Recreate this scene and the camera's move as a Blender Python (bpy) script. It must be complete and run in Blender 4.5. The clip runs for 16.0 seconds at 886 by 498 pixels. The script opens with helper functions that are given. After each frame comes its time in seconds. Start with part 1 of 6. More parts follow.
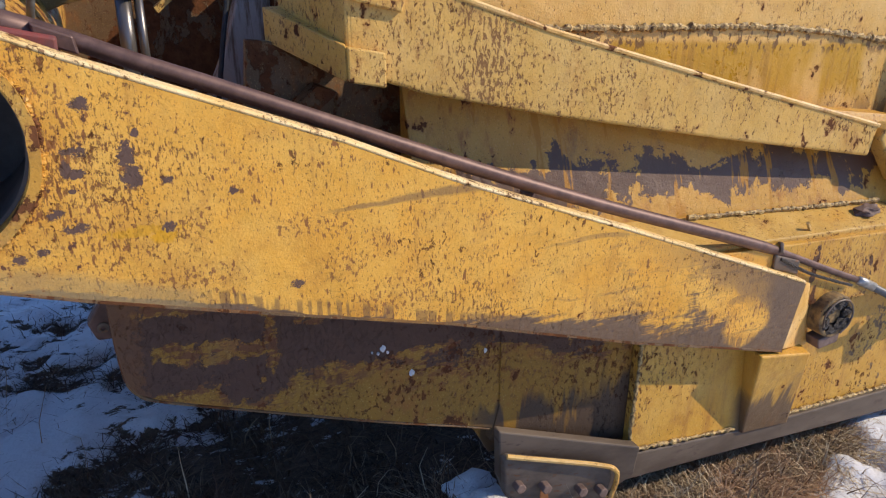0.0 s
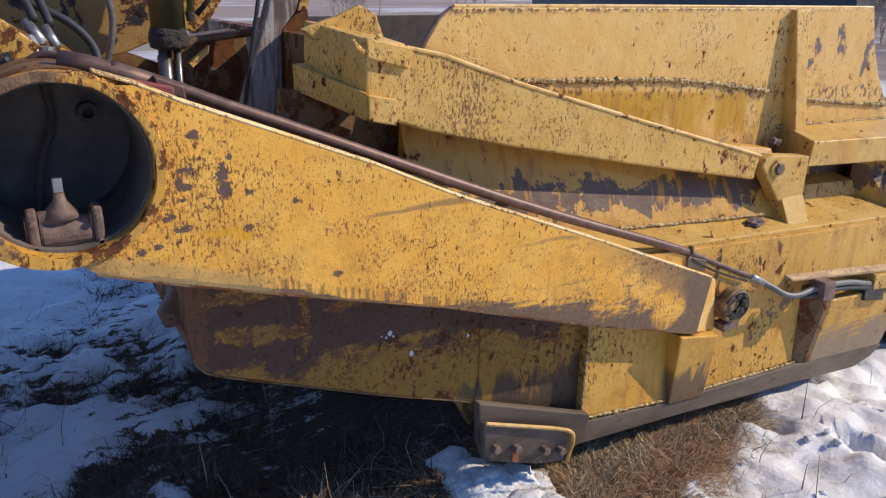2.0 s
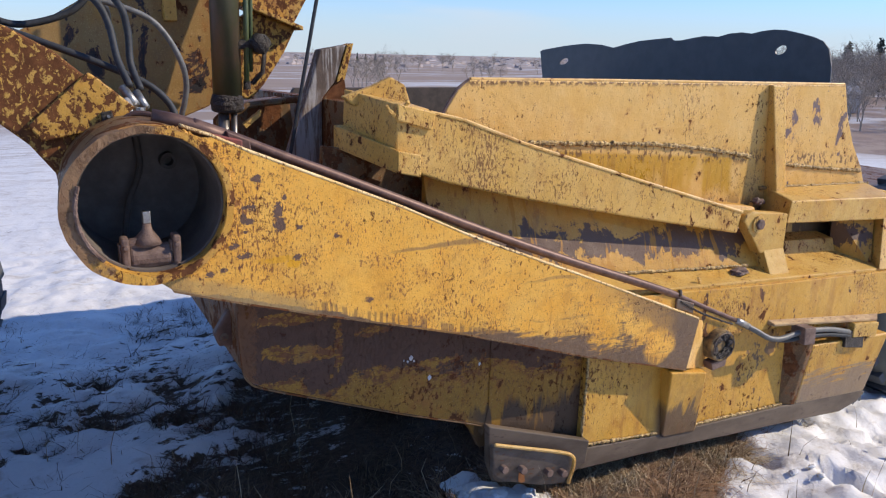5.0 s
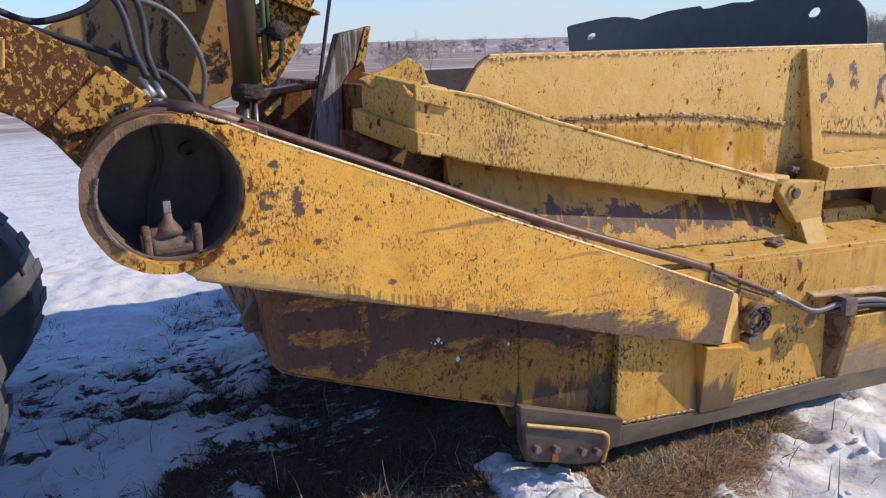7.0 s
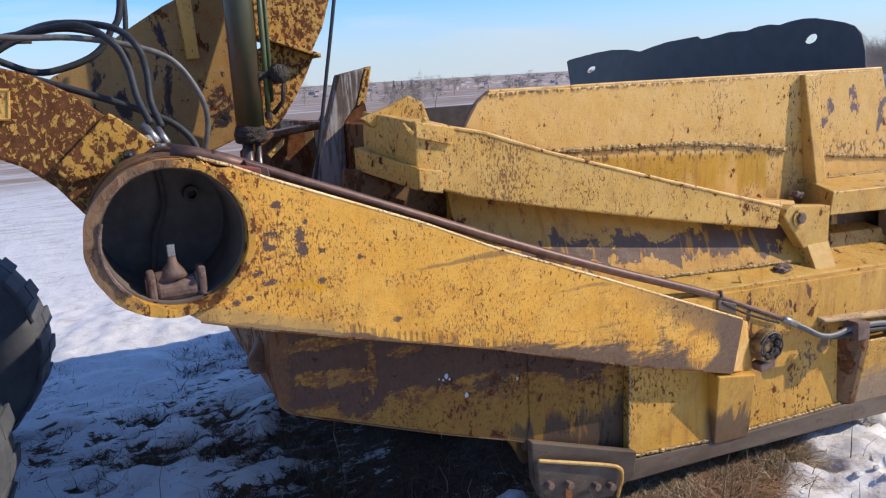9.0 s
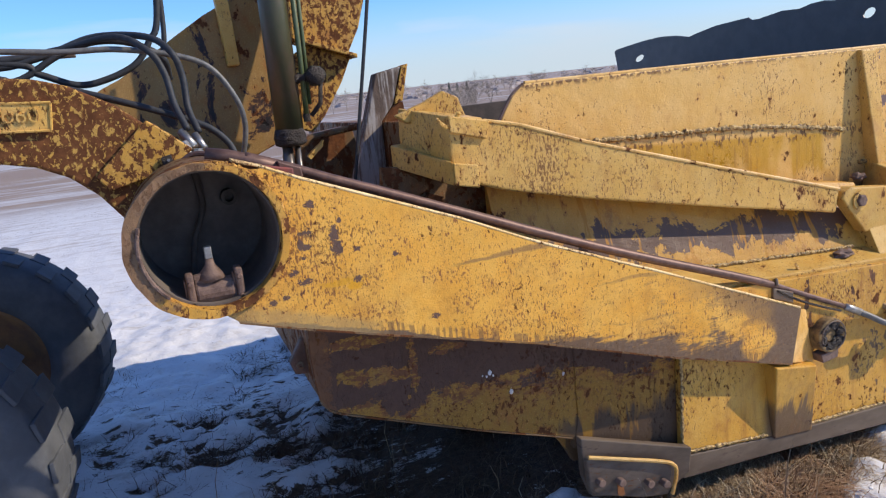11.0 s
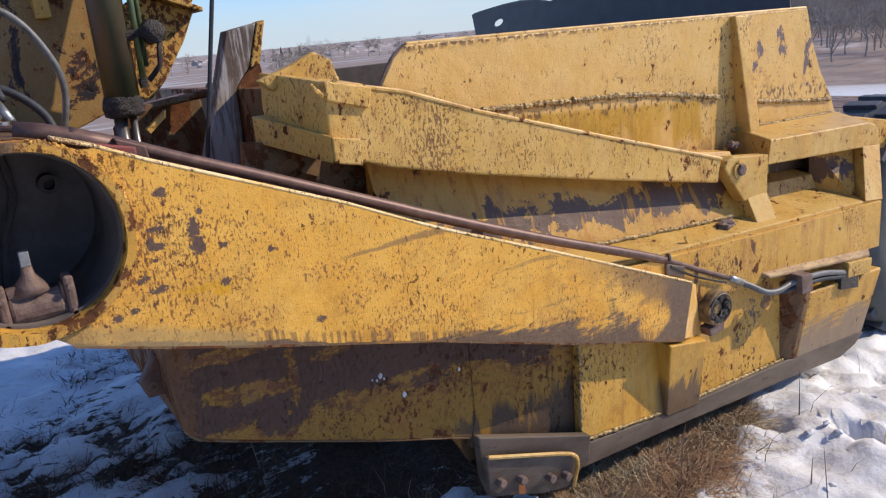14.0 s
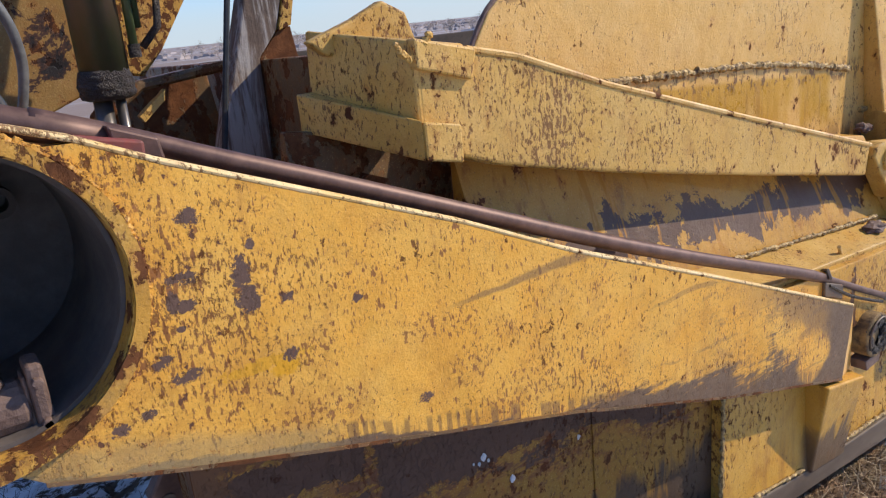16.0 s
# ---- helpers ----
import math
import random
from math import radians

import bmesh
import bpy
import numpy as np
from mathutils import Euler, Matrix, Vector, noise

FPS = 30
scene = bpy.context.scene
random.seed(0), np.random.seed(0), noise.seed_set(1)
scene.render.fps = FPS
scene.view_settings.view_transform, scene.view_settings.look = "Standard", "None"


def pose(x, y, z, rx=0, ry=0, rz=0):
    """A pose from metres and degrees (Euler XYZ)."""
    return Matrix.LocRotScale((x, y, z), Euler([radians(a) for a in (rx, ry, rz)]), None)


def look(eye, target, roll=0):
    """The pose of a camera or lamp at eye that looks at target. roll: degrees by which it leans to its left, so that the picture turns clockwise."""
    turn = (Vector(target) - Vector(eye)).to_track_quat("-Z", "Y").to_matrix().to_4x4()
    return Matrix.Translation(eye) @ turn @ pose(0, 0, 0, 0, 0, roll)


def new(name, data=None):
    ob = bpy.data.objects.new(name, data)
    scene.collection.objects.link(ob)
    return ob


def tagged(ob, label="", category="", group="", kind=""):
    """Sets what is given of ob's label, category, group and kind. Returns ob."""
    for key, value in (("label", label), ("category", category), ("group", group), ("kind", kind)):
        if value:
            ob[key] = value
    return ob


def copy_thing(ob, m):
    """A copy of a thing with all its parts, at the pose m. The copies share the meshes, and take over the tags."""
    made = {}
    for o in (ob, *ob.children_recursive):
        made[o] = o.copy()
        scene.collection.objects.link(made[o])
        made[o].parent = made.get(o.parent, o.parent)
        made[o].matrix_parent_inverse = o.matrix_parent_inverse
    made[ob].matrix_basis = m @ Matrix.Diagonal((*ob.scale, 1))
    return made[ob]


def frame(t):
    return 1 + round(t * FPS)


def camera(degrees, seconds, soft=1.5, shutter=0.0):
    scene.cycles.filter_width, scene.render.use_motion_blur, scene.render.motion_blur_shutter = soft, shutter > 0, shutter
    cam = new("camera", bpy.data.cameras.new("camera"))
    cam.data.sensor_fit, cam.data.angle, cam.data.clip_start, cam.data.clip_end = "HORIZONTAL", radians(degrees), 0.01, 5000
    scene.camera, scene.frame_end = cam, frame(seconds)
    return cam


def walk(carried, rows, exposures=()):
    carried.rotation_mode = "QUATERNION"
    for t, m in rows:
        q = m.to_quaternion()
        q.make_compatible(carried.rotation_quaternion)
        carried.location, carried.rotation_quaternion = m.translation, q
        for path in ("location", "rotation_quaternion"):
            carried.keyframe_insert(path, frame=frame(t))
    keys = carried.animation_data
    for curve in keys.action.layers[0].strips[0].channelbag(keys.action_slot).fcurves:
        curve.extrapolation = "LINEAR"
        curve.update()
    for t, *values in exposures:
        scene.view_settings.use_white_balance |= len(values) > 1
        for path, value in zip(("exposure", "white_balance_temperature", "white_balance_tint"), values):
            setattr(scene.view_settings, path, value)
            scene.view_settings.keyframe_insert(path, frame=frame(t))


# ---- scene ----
cam = camera(60.4, 16.0, soft=1.2)
PATH = [
    (0, (0.0, 0.597, 1.71), (0.727, 2.286, 0.922), -0.2),
    (0.5, (-0.105, 0.571, 1.674), (0.761, 2.161, 0.824), 1.5),
    (1, (-0.148, 0.396, 1.662), (0.745, 1.98, 0.829), 1.5),
    (1.5, (-0.275, 0.269, 1.729), (0.621, 1.889, 0.973), 1.1),
    (2, (-0.411, 0.228, 1.777), (0.524, 1.864, 1.107), 0.8),
    (2.5, (-0.455, 0.167, 1.78), (0.522, 1.808, 1.187), 0.6),
    (3, (-0.411, 0.071, 1.755), (0.606, 1.709, 1.221), 0.4),
    (3.5, (-0.479, -0.022, 1.779), (0.545, 1.62, 1.277), 0.7),
    (4, (-0.587, -0.062, 1.787), (0.414, 1.595, 1.284), 1.2),
    (4.5, (-0.598, -0.09, 1.789), (0.364, 1.591, 1.291), 1.4),
    (5, (-0.601, -0.096, 1.782), (0.325, 1.606, 1.286), 1.3),
    (5.2, (-0.597, -0.1, 1.778), (0.31, 1.612, 1.281), 1.1),
    (7.5, (-0.539, -0.104, 1.753), (0.293, 1.634, 1.217), -1.8),
    (8, (-0.535, -0.088, 1.747), (0.326, 1.644, 1.235), -2.0),
    (8.5, (-0.531, -0.102, 1.762), (0.328, 1.641, 1.288), -2.5),
    (9, (-0.531, -0.110, 1.757), (0.291, 1.659, 1.317), -3.3),
    (9.5, (-0.524, -0.124, 1.752), (0.215, 1.688, 1.337), -4.5),
    (12, (-0.404, -0.099, 1.717), (0.267, 1.734, 1.282), -6.2),
    (12.5, (-0.377, -0.075, 1.716), (0.414, 1.698, 1.236), -5.6),
    (13, (-0.342, -0.039, 1.710), (0.557, 1.676, 1.208), -5.4),
    (13.5, (-0.357, 0.089, 1.703), (0.618, 1.753, 1.174), -5.2),
    (14, (-0.434, 0.246, 1.722), (0.593, 1.873, 1.175), -5.3),
    (14.5, (-0.409, 0.358, 1.690), (0.667, 1.947, 1.127), -5.5),
    (15, (-0.311, 0.519, 1.661), (0.801, 2.083, 1.098), -5.8),
    (15.5, (-0.335, 0.759, 1.686), (0.770, 2.325, 1.111), -5.7),
    (16, (-0.340, 0.995, 1.651), (0.740, 2.576, 1.074), -5.9),
]
walk(cam, [(t, look(eye, target, roll)) for t, eye, target, roll in PATH])

# ---- world and light ----
SUN_ELEVATION, SUN_BEARING = 34.0, 116.0   # bearing clockwise from +y
world = bpy.data.worlds.new("sky")
scene.world = world
world.use_nodes = True
wn = world.node_tree
wn.nodes.clear()
w_out = wn.nodes.new("ShaderNodeOutputWorld")
w_bg = wn.nodes.new("ShaderNodeBackground")
w_sky = wn.nodes.new("ShaderNodeTexSky")
w_sky.sky_type = "NISHITA"
w_sky.sun_disc = False
w_sky.sun_elevation = radians(SUN_ELEVATION)
w_sky.sun_rotation = radians(SUN_BEARING)
w_sky.air_density = 1.0
w_sky.dust_density = 0.0
w_sky.ozone_density = 4.0
w_co = wn.nodes.new("ShaderNodeTexCoord")
w_map = wn.nodes.new("ShaderNodeMapping")
w_map.inputs["Scale"].default_value = (1.0, 1.3, 7.0)
w_map.inputs["Rotation"].default_value = (0.0, radians(7), 0.0)
w_noise = wn.nodes.new("ShaderNodeTexNoise")
w_noise.inputs["Scale"].default_value = 2.2
w_noise.inputs["Detail"].default_value = 6.0
w_ramp = wn.nodes.new("ShaderNodeValToRGB")
w_ramp.color_ramp.elements[0].position = 0.52
w_ramp.color_ramp.elements[0].color = (0, 0, 0, 1)
w_ramp.color_ramp.elements[1].position = 0.72
w_ramp.color_ramp.elements[1].color = (0.72, 0.72, 0.72, 1)
w_mix = wn.nodes.new("ShaderNodeMixRGB")
w_mix.inputs["Color2"].default_value = (4.6, 5.0, 5.5, 1)
wn.links.new(w_co.outputs["Generated"], w_map.inputs["Vector"])
wn.links.new(w_map.outputs["Vector"], w_noise.inputs["Vector"])
wn.links.new(w_noise.outputs["Fac"], w_ramp.inputs["Fac"])
wn.links.new(w_ramp.outputs["Color"], w_mix.inputs["Fac"])
w_tint = wn.nodes.new("ShaderNodeMixRGB")
w_tint.blend_type = "MULTIPLY"
w_tint.inputs["Fac"].default_value = 1.0
w_tint.inputs["Color2"].default_value = (0.54, 0.80, 1.21, 1)
wn.links.new(w_sky.outputs["Color"], w_tint.inputs["Color1"])
wn.links.new(w_tint.outputs["Color"], w_mix.inputs["Color1"])
# pale winter haze that thickens towards the horizon
w_sep = wn.nodes.new("ShaderNodeSeparateXYZ")
w_low = wn.nodes.new("ShaderNodeMapRange")
w_low.interpolation_type = "SMOOTHSTEP"
w_low.inputs["From Min"].default_value = 0.0
w_low.inputs["From Max"].default_value = 0.12
w_low.inputs["To Min"].default_value = 0.82
w_low.inputs["To Max"].default_value = 0.0
w_haze = wn.nodes.new("ShaderNodeMixRGB")
w_haze.inputs["Color2"].default_value = (3.7, 4.15, 4.7, 1)
wn.links.new(w_co.outputs["Generated"], w_sep.inputs[0])
wn.links.new(w_sep.outputs["Z"], w_low.inputs["Value"])
wn.links.new(w_low.outputs["Result"], w_haze.inputs["Fac"])
wn.links.new(w_mix.outputs["Color"], w_haze.inputs["Color1"])
wn.links.new(w_haze.outputs["Color"], w_bg.inputs["Color"])
w_bg.inputs["Strength"].default_value = 0.133
wn.links.new(w_bg.outputs["Background"], w_out.inputs["Surface"])

sun_data = bpy.data.lights.new("sun", "SUN")
sun_data.energy = 4.0
sun_data.angle = radians(0.5)
sun_data.color = (1.0, 0.87, 0.70)
sun = new("sun", sun_data)
_e, _b = radians(SUN_ELEVATION), radians(SUN_BEARING)
SUN_DIR = Vector((math.cos(_e) * math.sin(_b), math.cos(_e) * math.cos(_b), math.sin(_e)))
sun.matrix_world = Matrix.Translation((6, -3, 12)) @ SUN_DIR.to_track_quat("Z", "Y").to_matrix().to_4x4()
scene.view_settings.exposure = 0.32

# ---- materials ----


class Nodes:
    """Small wrapper round a material's node tree."""

    def __init__(self, name):
        self.mat = bpy.data.materials.new(name)
        self.mat.use_nodes = True
        self.t = self.mat.node_tree
        self.bsdf = self.t.nodes["Principled BSDF"]
        self.co = self.t.nodes.new("ShaderNodeTexCoord")

    def link(self, a, b):
        self.t.links.new(a, b)

    def put(self, socket, v):
        if isinstance(v, (int, float)):
            socket.default_value = v
        elif isinstance(v, tuple):
            socket.default_value = (*v, 1.0) if len(v) == 3 and socket.type == "RGBA" else v
        else:
            self.link(v, socket)

    def noise(self, scale, detail=4.0, rough=0.6, stretch=None, offset=None, distort=0.0):
        n = self.t.nodes.new("ShaderNodeTexNoise")
        n.inputs["Scale"].default_value = scale
        n.inputs["Detail"].default_value = detail
        n.inputs["Roughness"].default_value = rough
        n.inputs["Distortion"].default_value = distort
        if stretch or offset:
            m = self.t.nodes.new("ShaderNodeMapping")
            m.inputs["Scale"].default_value = stretch or (1, 1, 1)
            m.inputs["Location"].default_value = offset or (0, 0, 0)
            self.link(self.co.outputs["Object"], m.inputs["Vector"])
            self.link(m.outputs["Vector"], n.inputs["Vector"])
        else:
            self.link(self.co.outputs["Object"], n.inputs["Vector"])
        return n.outputs["Fac"]

    def math(self, op, a, b=0.0, c=None):
        n = self.t.nodes.new("ShaderNodeMath")
        n.operation = op
        self.put(n.inputs[0], a)
        self.put(n.inputs[1], b)
        if c is not None:
            self.put(n.inputs[2], c)
        return n.outputs[0]

    def step(self, v, lo, hi):
        n = self.t.nodes.new("ShaderNodeMapRange")
        n.interpolation_type = "SMOOTHSTEP"
        self.put(n.inputs["Value"], v)
        n.inputs["From Min"].default_value = lo
        n.inputs["From Max"].default_value = hi
        return n.outputs["Result"]

    def mix(self, f, a, b):
        n = self.t.nodes.new("ShaderNodeMixRGB")
        self.put(n.inputs["Fac"], f)
        self.put(n.inputs["Color1"], a)
        self.put(n.inputs["Color2"], b)
        return n.outputs["Color"]

    def xyz(self):
        n = self.t.nodes.new("ShaderNodeSeparateXYZ")
        self.link(self.co.outputs["Object"], n.inputs[0])
        return n.outputs

    def attr(self, name):
        n = self.t.nodes.new("ShaderNodeAttribute")
        n.attribute_name = name
        return n.outputs["Fac"]

    def bump(self, h, strength=0.5, distance=0.003):
        n = self.t.nodes.new("ShaderNodeBump")
        n.inputs["Strength"].default_value = strength
        n.inputs["Distance"].default_value = distance
        self.link(h, n.inputs["Height"])
        self.link(n.outputs["Normal"], self.bsdf.inputs["Normal"])

    def done(self, colour, rough=0.6, metal=0.0):
        self.put(self.bsdf.inputs["Base Color"], colour)
        self.put(self.bsdf.inputs["Roughness"], rough)
        self.put(self.bsdf.inputs["Metallic"], metal)
        return self.mat


YELLOW = (0.62, 0.325, 0.045)
FADED = (0.64, 0.385, 0.085)
RICH = (0.60, 0.27, 0.018)
RUST = (0.100, 0.040, 0.017)
ORANGE = (0.30, 0.105, 0.02)
BROWN = (0.075, 0.048, 0.036)


def paint(name, base=YELLOW, faded=FADED, chips=0.5, speck=0.5, drips=0.4, large=0.0, seed=0.0, extra=None, island=5.5, stain=0.3):
    """Old machine paint: bleached, chipped to brown rust, speckled, with rust runs and grime."""
    n = Nodes(name)
    warm = lambda c: (c[0] * 1.12, c[1] * 1.04, c[2] * 0.92)
    base, faded = warm(base), warm(faded)
    o = (seed, seed * 0.7, seed * 1.3)
    big = n.noise(1.7, 3, 0.55, offset=o)
    mid = n.noise(7.0, 5, 0.6, offset=o)
    col = n.mix(n.step(mid, 0.3, 0.72), base, faded)
    col = n.mix(n.math("MULTIPLY", n.step(n.noise(3.3, 4, 0.6, (1, 1, 0.5), (seed + 4, 2, 1)), 0.55, 0.72), 0.5), col, RICH)
    # soft grime and rust bloom
    bloom = n.noise(11, 7, 0.72, (1, 1, 0.7), (seed + 2, 7, 1))
    col = n.mix(n.math("MULTIPLY", n.step(bloom, 0.50, 0.74), 0.5 + stain), col, ORANGE)
    smut = n.noise(4.2, 7, 0.75, (1.6, 1, 1), (seed + 5, 2, 9))
    col = n.mix(n.math("MULTIPLY", n.step(smut, 0.52, 0.72), 0.3 + stain), col, (0.17, 0.10, 0.05))
    run = n.noise(1.0, 5, 0.62, (34, 34, 2.2), (seed + 9, 3, 5))
    run = n.math("MULTIPLY", n.step(run, 0.64 - 0.12 * drips, 0.80 - 0.1 * drips), n.step(big, 0.36, 0.62))
    col = n.mix(n.math("MULTIPLY", run, 0.75 * drips + 0.15), col, ORANGE)
    # chips: larger islands, and short vertical specks
    c1 = n.noise(19, 6, 0.62, (1, 1, 0.8), (seed, 1, 8))
    c1 = n.math("ADD", c1, n.math("MULTIPLY", n.math("SUBTRACT", big, 0.5), 0.35))
    m1 = n.step(c1, 0.72 - 0.13 * chips, 0.74 - 0.13 * chips)
    c2 = n.noise(70, 6, 0.68, (1, 1, 0.65), (seed, 6, 2))
    c2 = n.math("ADD", c2, n.math("MULTIPLY", n.math("SUBTRACT", n.noise(4.0, 3, 0.6, None, (seed + 3, 0, 7)), 0.5), 0.7))
    m2 = n.step(c2, 0.72 - 0.09 * speck, 0.75 - 0.09 * speck)
    chip = n.math("MAXIMUM", m1, n.math("MULTIPLY", m2, 0.9))
    c4 = n.noise(120, 6, 0.72, (1, 1, 0.5), (seed + 2, 3, 3))
    c4 = n.math("ADD", c4, n.math("MULTIPLY", n.math("SUBTRACT", n.noise(2.6, 4, 0.65, None, (seed + 8, 1, 4)), 0.5), 0.5))
    fleck = n.step(c4, 0.69 - 0.12 * speck, 0.74 - 0.12 * speck)
    col = n.mix(n.math("MULTIPLY", fleck, 0.85), col, (0.18, 0.07, 0.02))
    # pin-head grain that keeps the sheet from looking smooth
    pin = n.noise(310, 2, 0.5, (1, 1, 0.7), (seed, 2, 6))
    col = n.mix(n.math("MULTIPLY", n.step(pin, 0.60, 0.72), 0.5), col, (0.23, 0.11, 0.035))
    col = n.mix(n.math("MULTIPLY", n.step(pin, 0.40, 0.28), 0.28), col, (0.74, 0.54, 0.22))
    if large > 0:
        c3 = n.noise(island, 8, 0.70, (1, 1, 0.75), (seed + 1, 5, 3), distort=0.3)
        chip = n.math("MAXIMUM", chip, n.step(c3, 0.66 - 0.2 * large, 0.68 - 0.2 * large))
    rusty = n.mix(n.step(n.noise(27, 5, 0.7, None, o), 0.35, 0.75), RUST, (0.19, 0.076, 0.030))
    halo = n.math("MULTIPLY", n.step(c1, 0.66 - 0.13 * chips, 0.735 - 0.13 * chips), 0.5)
    col = n.mix(halo, col, ORANGE)
    col = n.mix(chip, col, rusty)
    rough = n.math("ADD", n.math("ADD", 0.40, n.math("MULTIPLY", bloom, 0.2)), n.math("MULTIPLY", chip, 0.35))
    if extra:
        col, rough = extra(n, col, rough)
    grain = n.noise(160, 4, 0.6)
    h = n.math("ADD", n.math("MULTIPLY", chip, -1.0), n.math("MULTIPLY", grain, 0.4))
    h = n.math("ADD", h, n.math("MULTIPLY", fleck, -0.5))
    h = n.math("ADD", h, n.math("MULTIPLY", n.noise(26, 4, 0.55, None, o), 0.6))
    h = n.math("ADD", h, n.math("MULTIPLY", n.noise(5, 3, 0.5, None, o), 3.2))
    n.bump(h, 0.75, 0.0045)
    n.put(n.bsdf.inputs["Specular IOR Level"], n.math("SUBTRACT", 0.40, n.math("MULTIPLY", chip, 0.28)))
    return n.done(col, rough)


def dabs(n, p, rag):
    """Returns a maker of ragged spots at a place (x, z) with half widths."""
    def dab(x, z, sx, sz, k=1.0):
        ax = n.math("MULTIPLY", n.math("SUBTRACT", p["X"], x), 1.0 / sx)
        az = n.math("MULTIPLY", n.math("SUBTRACT", p["Z"], z), 1.0 / sz)
        q = n.math("ADD", n.math("MULTIPLY", ax, ax), n.math("MULTIPLY_ADD", az, az, n.math("MULTIPLY", rag, k)))
        return n.math("SUBTRACT", 1.0, n.step(q, 0.75, 0.95))
    return dab


def arm_wear(n, col, rough):
    """The draft arm: bare steel along the bottom, rub marks, dense short flecks and the chips one can count."""
    p = n.xyz()
    low = n.math("SUBTRACT", p["Z"], n.math("SUBTRACT", 1.047, n.math("MULTIPLY", p["X"], 0.30)))
    # orange rust bloom over the lower half
    rb = n.noise(6.5, 7, 0.74, (1.3, 1, 1.6), (3, 3, 0), distort=0.5)
    lowhalf = n.math("SUBTRACT", 1.0, n.step(low, 0.02, 0.30))
    col = n.mix(n.math("MULTIPLY", n.math("MULTIPLY", lowhalf, n.step(rb, 0.47, 0.62)), 0.42), col, (0.40, 0.16, 0.022))
    # upright flecks where the paint has lifted, thicker in drifts
    drift = n.noise(3.2, 5, 0.7, (1, 1, 1.3), (5, 1, 2))
    fl = n.noise(92, 4, 0.55, (1, 1, 0.36), (7, 2, 5))
    fl = n.math("ADD", fl, n.math("MULTIPLY", n.math("SUBTRACT", drift, 0.5), 0.42))
    fl = n.step(fl, 0.615, 0.64)
    col = n.mix(n.math("MULTIPLY", fl, 0.88), col, n.mix(n.noise(40, 3), (0.30, 0.105, 0.022), (0.16, 0.062, 0.024)))
    fine = n.noise(210, 3, 0.5, (1, 1, 0.4), (1, 4, 8))
    fine = n.math("ADD", fine, n.math("MULTIPLY", n.math("SUBTRACT", drift, 0.5), 0.35))
    col = n.mix(n.math("MULTIPLY", n.step(fine, 0.585, 0.65), 0.75), col, (0.26, 0.10, 0.03))
    # worn band: bare grey-brown steel with long scratches
    scratch = n.noise(9, 6, 0.7, (1.0, 1, 7.0), (2, 0, 0), distort=0.6)
    smear = n.noise(3.4, 5, 0.7, (1.4, 1, 1.0), (2, 6, 1), distort=0.5)
    band = n.math("ADD", 0.012, n.math("MULTIPLY", n.math("MAXIMUM", n.math("SUBTRACT", p["X"], 0.60), 0.0), 0.135))
    edge = n.math("SUBTRACT", n.math("DIVIDE", low, band), n.math("MULTIPLY", n.math("SUBTRACT", scratch, 0.5), 2.6))
    edge = n.math("SUBTRACT", edge, n.math("MULTIPLY", n.math("SUBTRACT", smear, 0.5), 3.4))
    m = n.math("SUBTRACT", 1.0, n.step(edge, 0.45, 1.0))
    dx = n.math("MULTIPLY", n.math("SUBTRACT", p["X"], 1.535), 10.5)
    dz = n.math("MULTIPLY", n.math("SUBTRACT", p["Z"], 0.665), 12.5)
    spot = n.math("ADD", n.math("MULTIPLY", dx, dx), n.math("MULTIPLY", dz, dz))
    spot = n.math("ADD", spot, n.math("MULTIPLY", n.math("SUBTRACT", n.noise(14, 4), 0.5), 1.2))
    keep = n.math("SUBTRACT", 1.0, n.step(spot, 0.55, 1.0))
    far = n.step(p["X"], 1.56, 1.64)
    m = n.math("MULTIPLY", n.math("MAXIMUM", m, n.math("MULTIPLY", far, n.step(scratch, 0.16, 0.40))), n.math("SUBTRACT", 1.0, keep))
    grey = n.mix(n.step(n.noise(30, 5, 0.7, (1, 1, 3)), 0.3, 0.7), (0.085, 0.056, 0.040), (0.15, 0.100, 0.068))
    col = n.mix(n.math("MULTIPLY", m, 0.94), col, grey)
    # rust that creeps down from the top edge towards the pin
    under = n.math("SUBTRACT", n.math("SUBTRACT", 1.473, n.math("MULTIPLY", p["X"], 0.4154)), p["Z"])
    creep = n.math("MULTIPLY", n.step(p["X"], 1.05, 1.5), n.math("SUBTRACT", 1.0, n.step(n.math("ADD", under, n.math("MULTIPLY", n.math("SUBTRACT", smear, 0.5), 0.30)), 0.03, 0.10)))
    col = n.mix(n.math("MULTIPLY", creep, 0.7), col, (0.15, 0.095, 0.055))
    # long rub marks across the middle
    rub = n.noise(4.5, 6, 0.72, (1.0, 1, 5.5), (7, 0, 3), distort=0.9)
    zone = n.math("MULTIPLY", n.step(p["X"], 0.5, 1.1), n.step(rub, 0.54, 0.66))
    col = n.mix(n.math("MULTIPLY", zone, 0.5), col, (0.17, 0.10, 0.05))
    # grazed dull foot of the plate under the tube's mouth, with scored lines
    graze = n.math("MULTIPLY", n.math("SUBTRACT", 1.0, n.step(n.math("ADD", low, n.math("MULTIPLY", n.math("SUBTRACT", smear, 0.5), 0.06)), 0.030, 0.060)), n.math("SUBTRACT", 1.0, n.step(p["X"], 0.05, 0.16)))
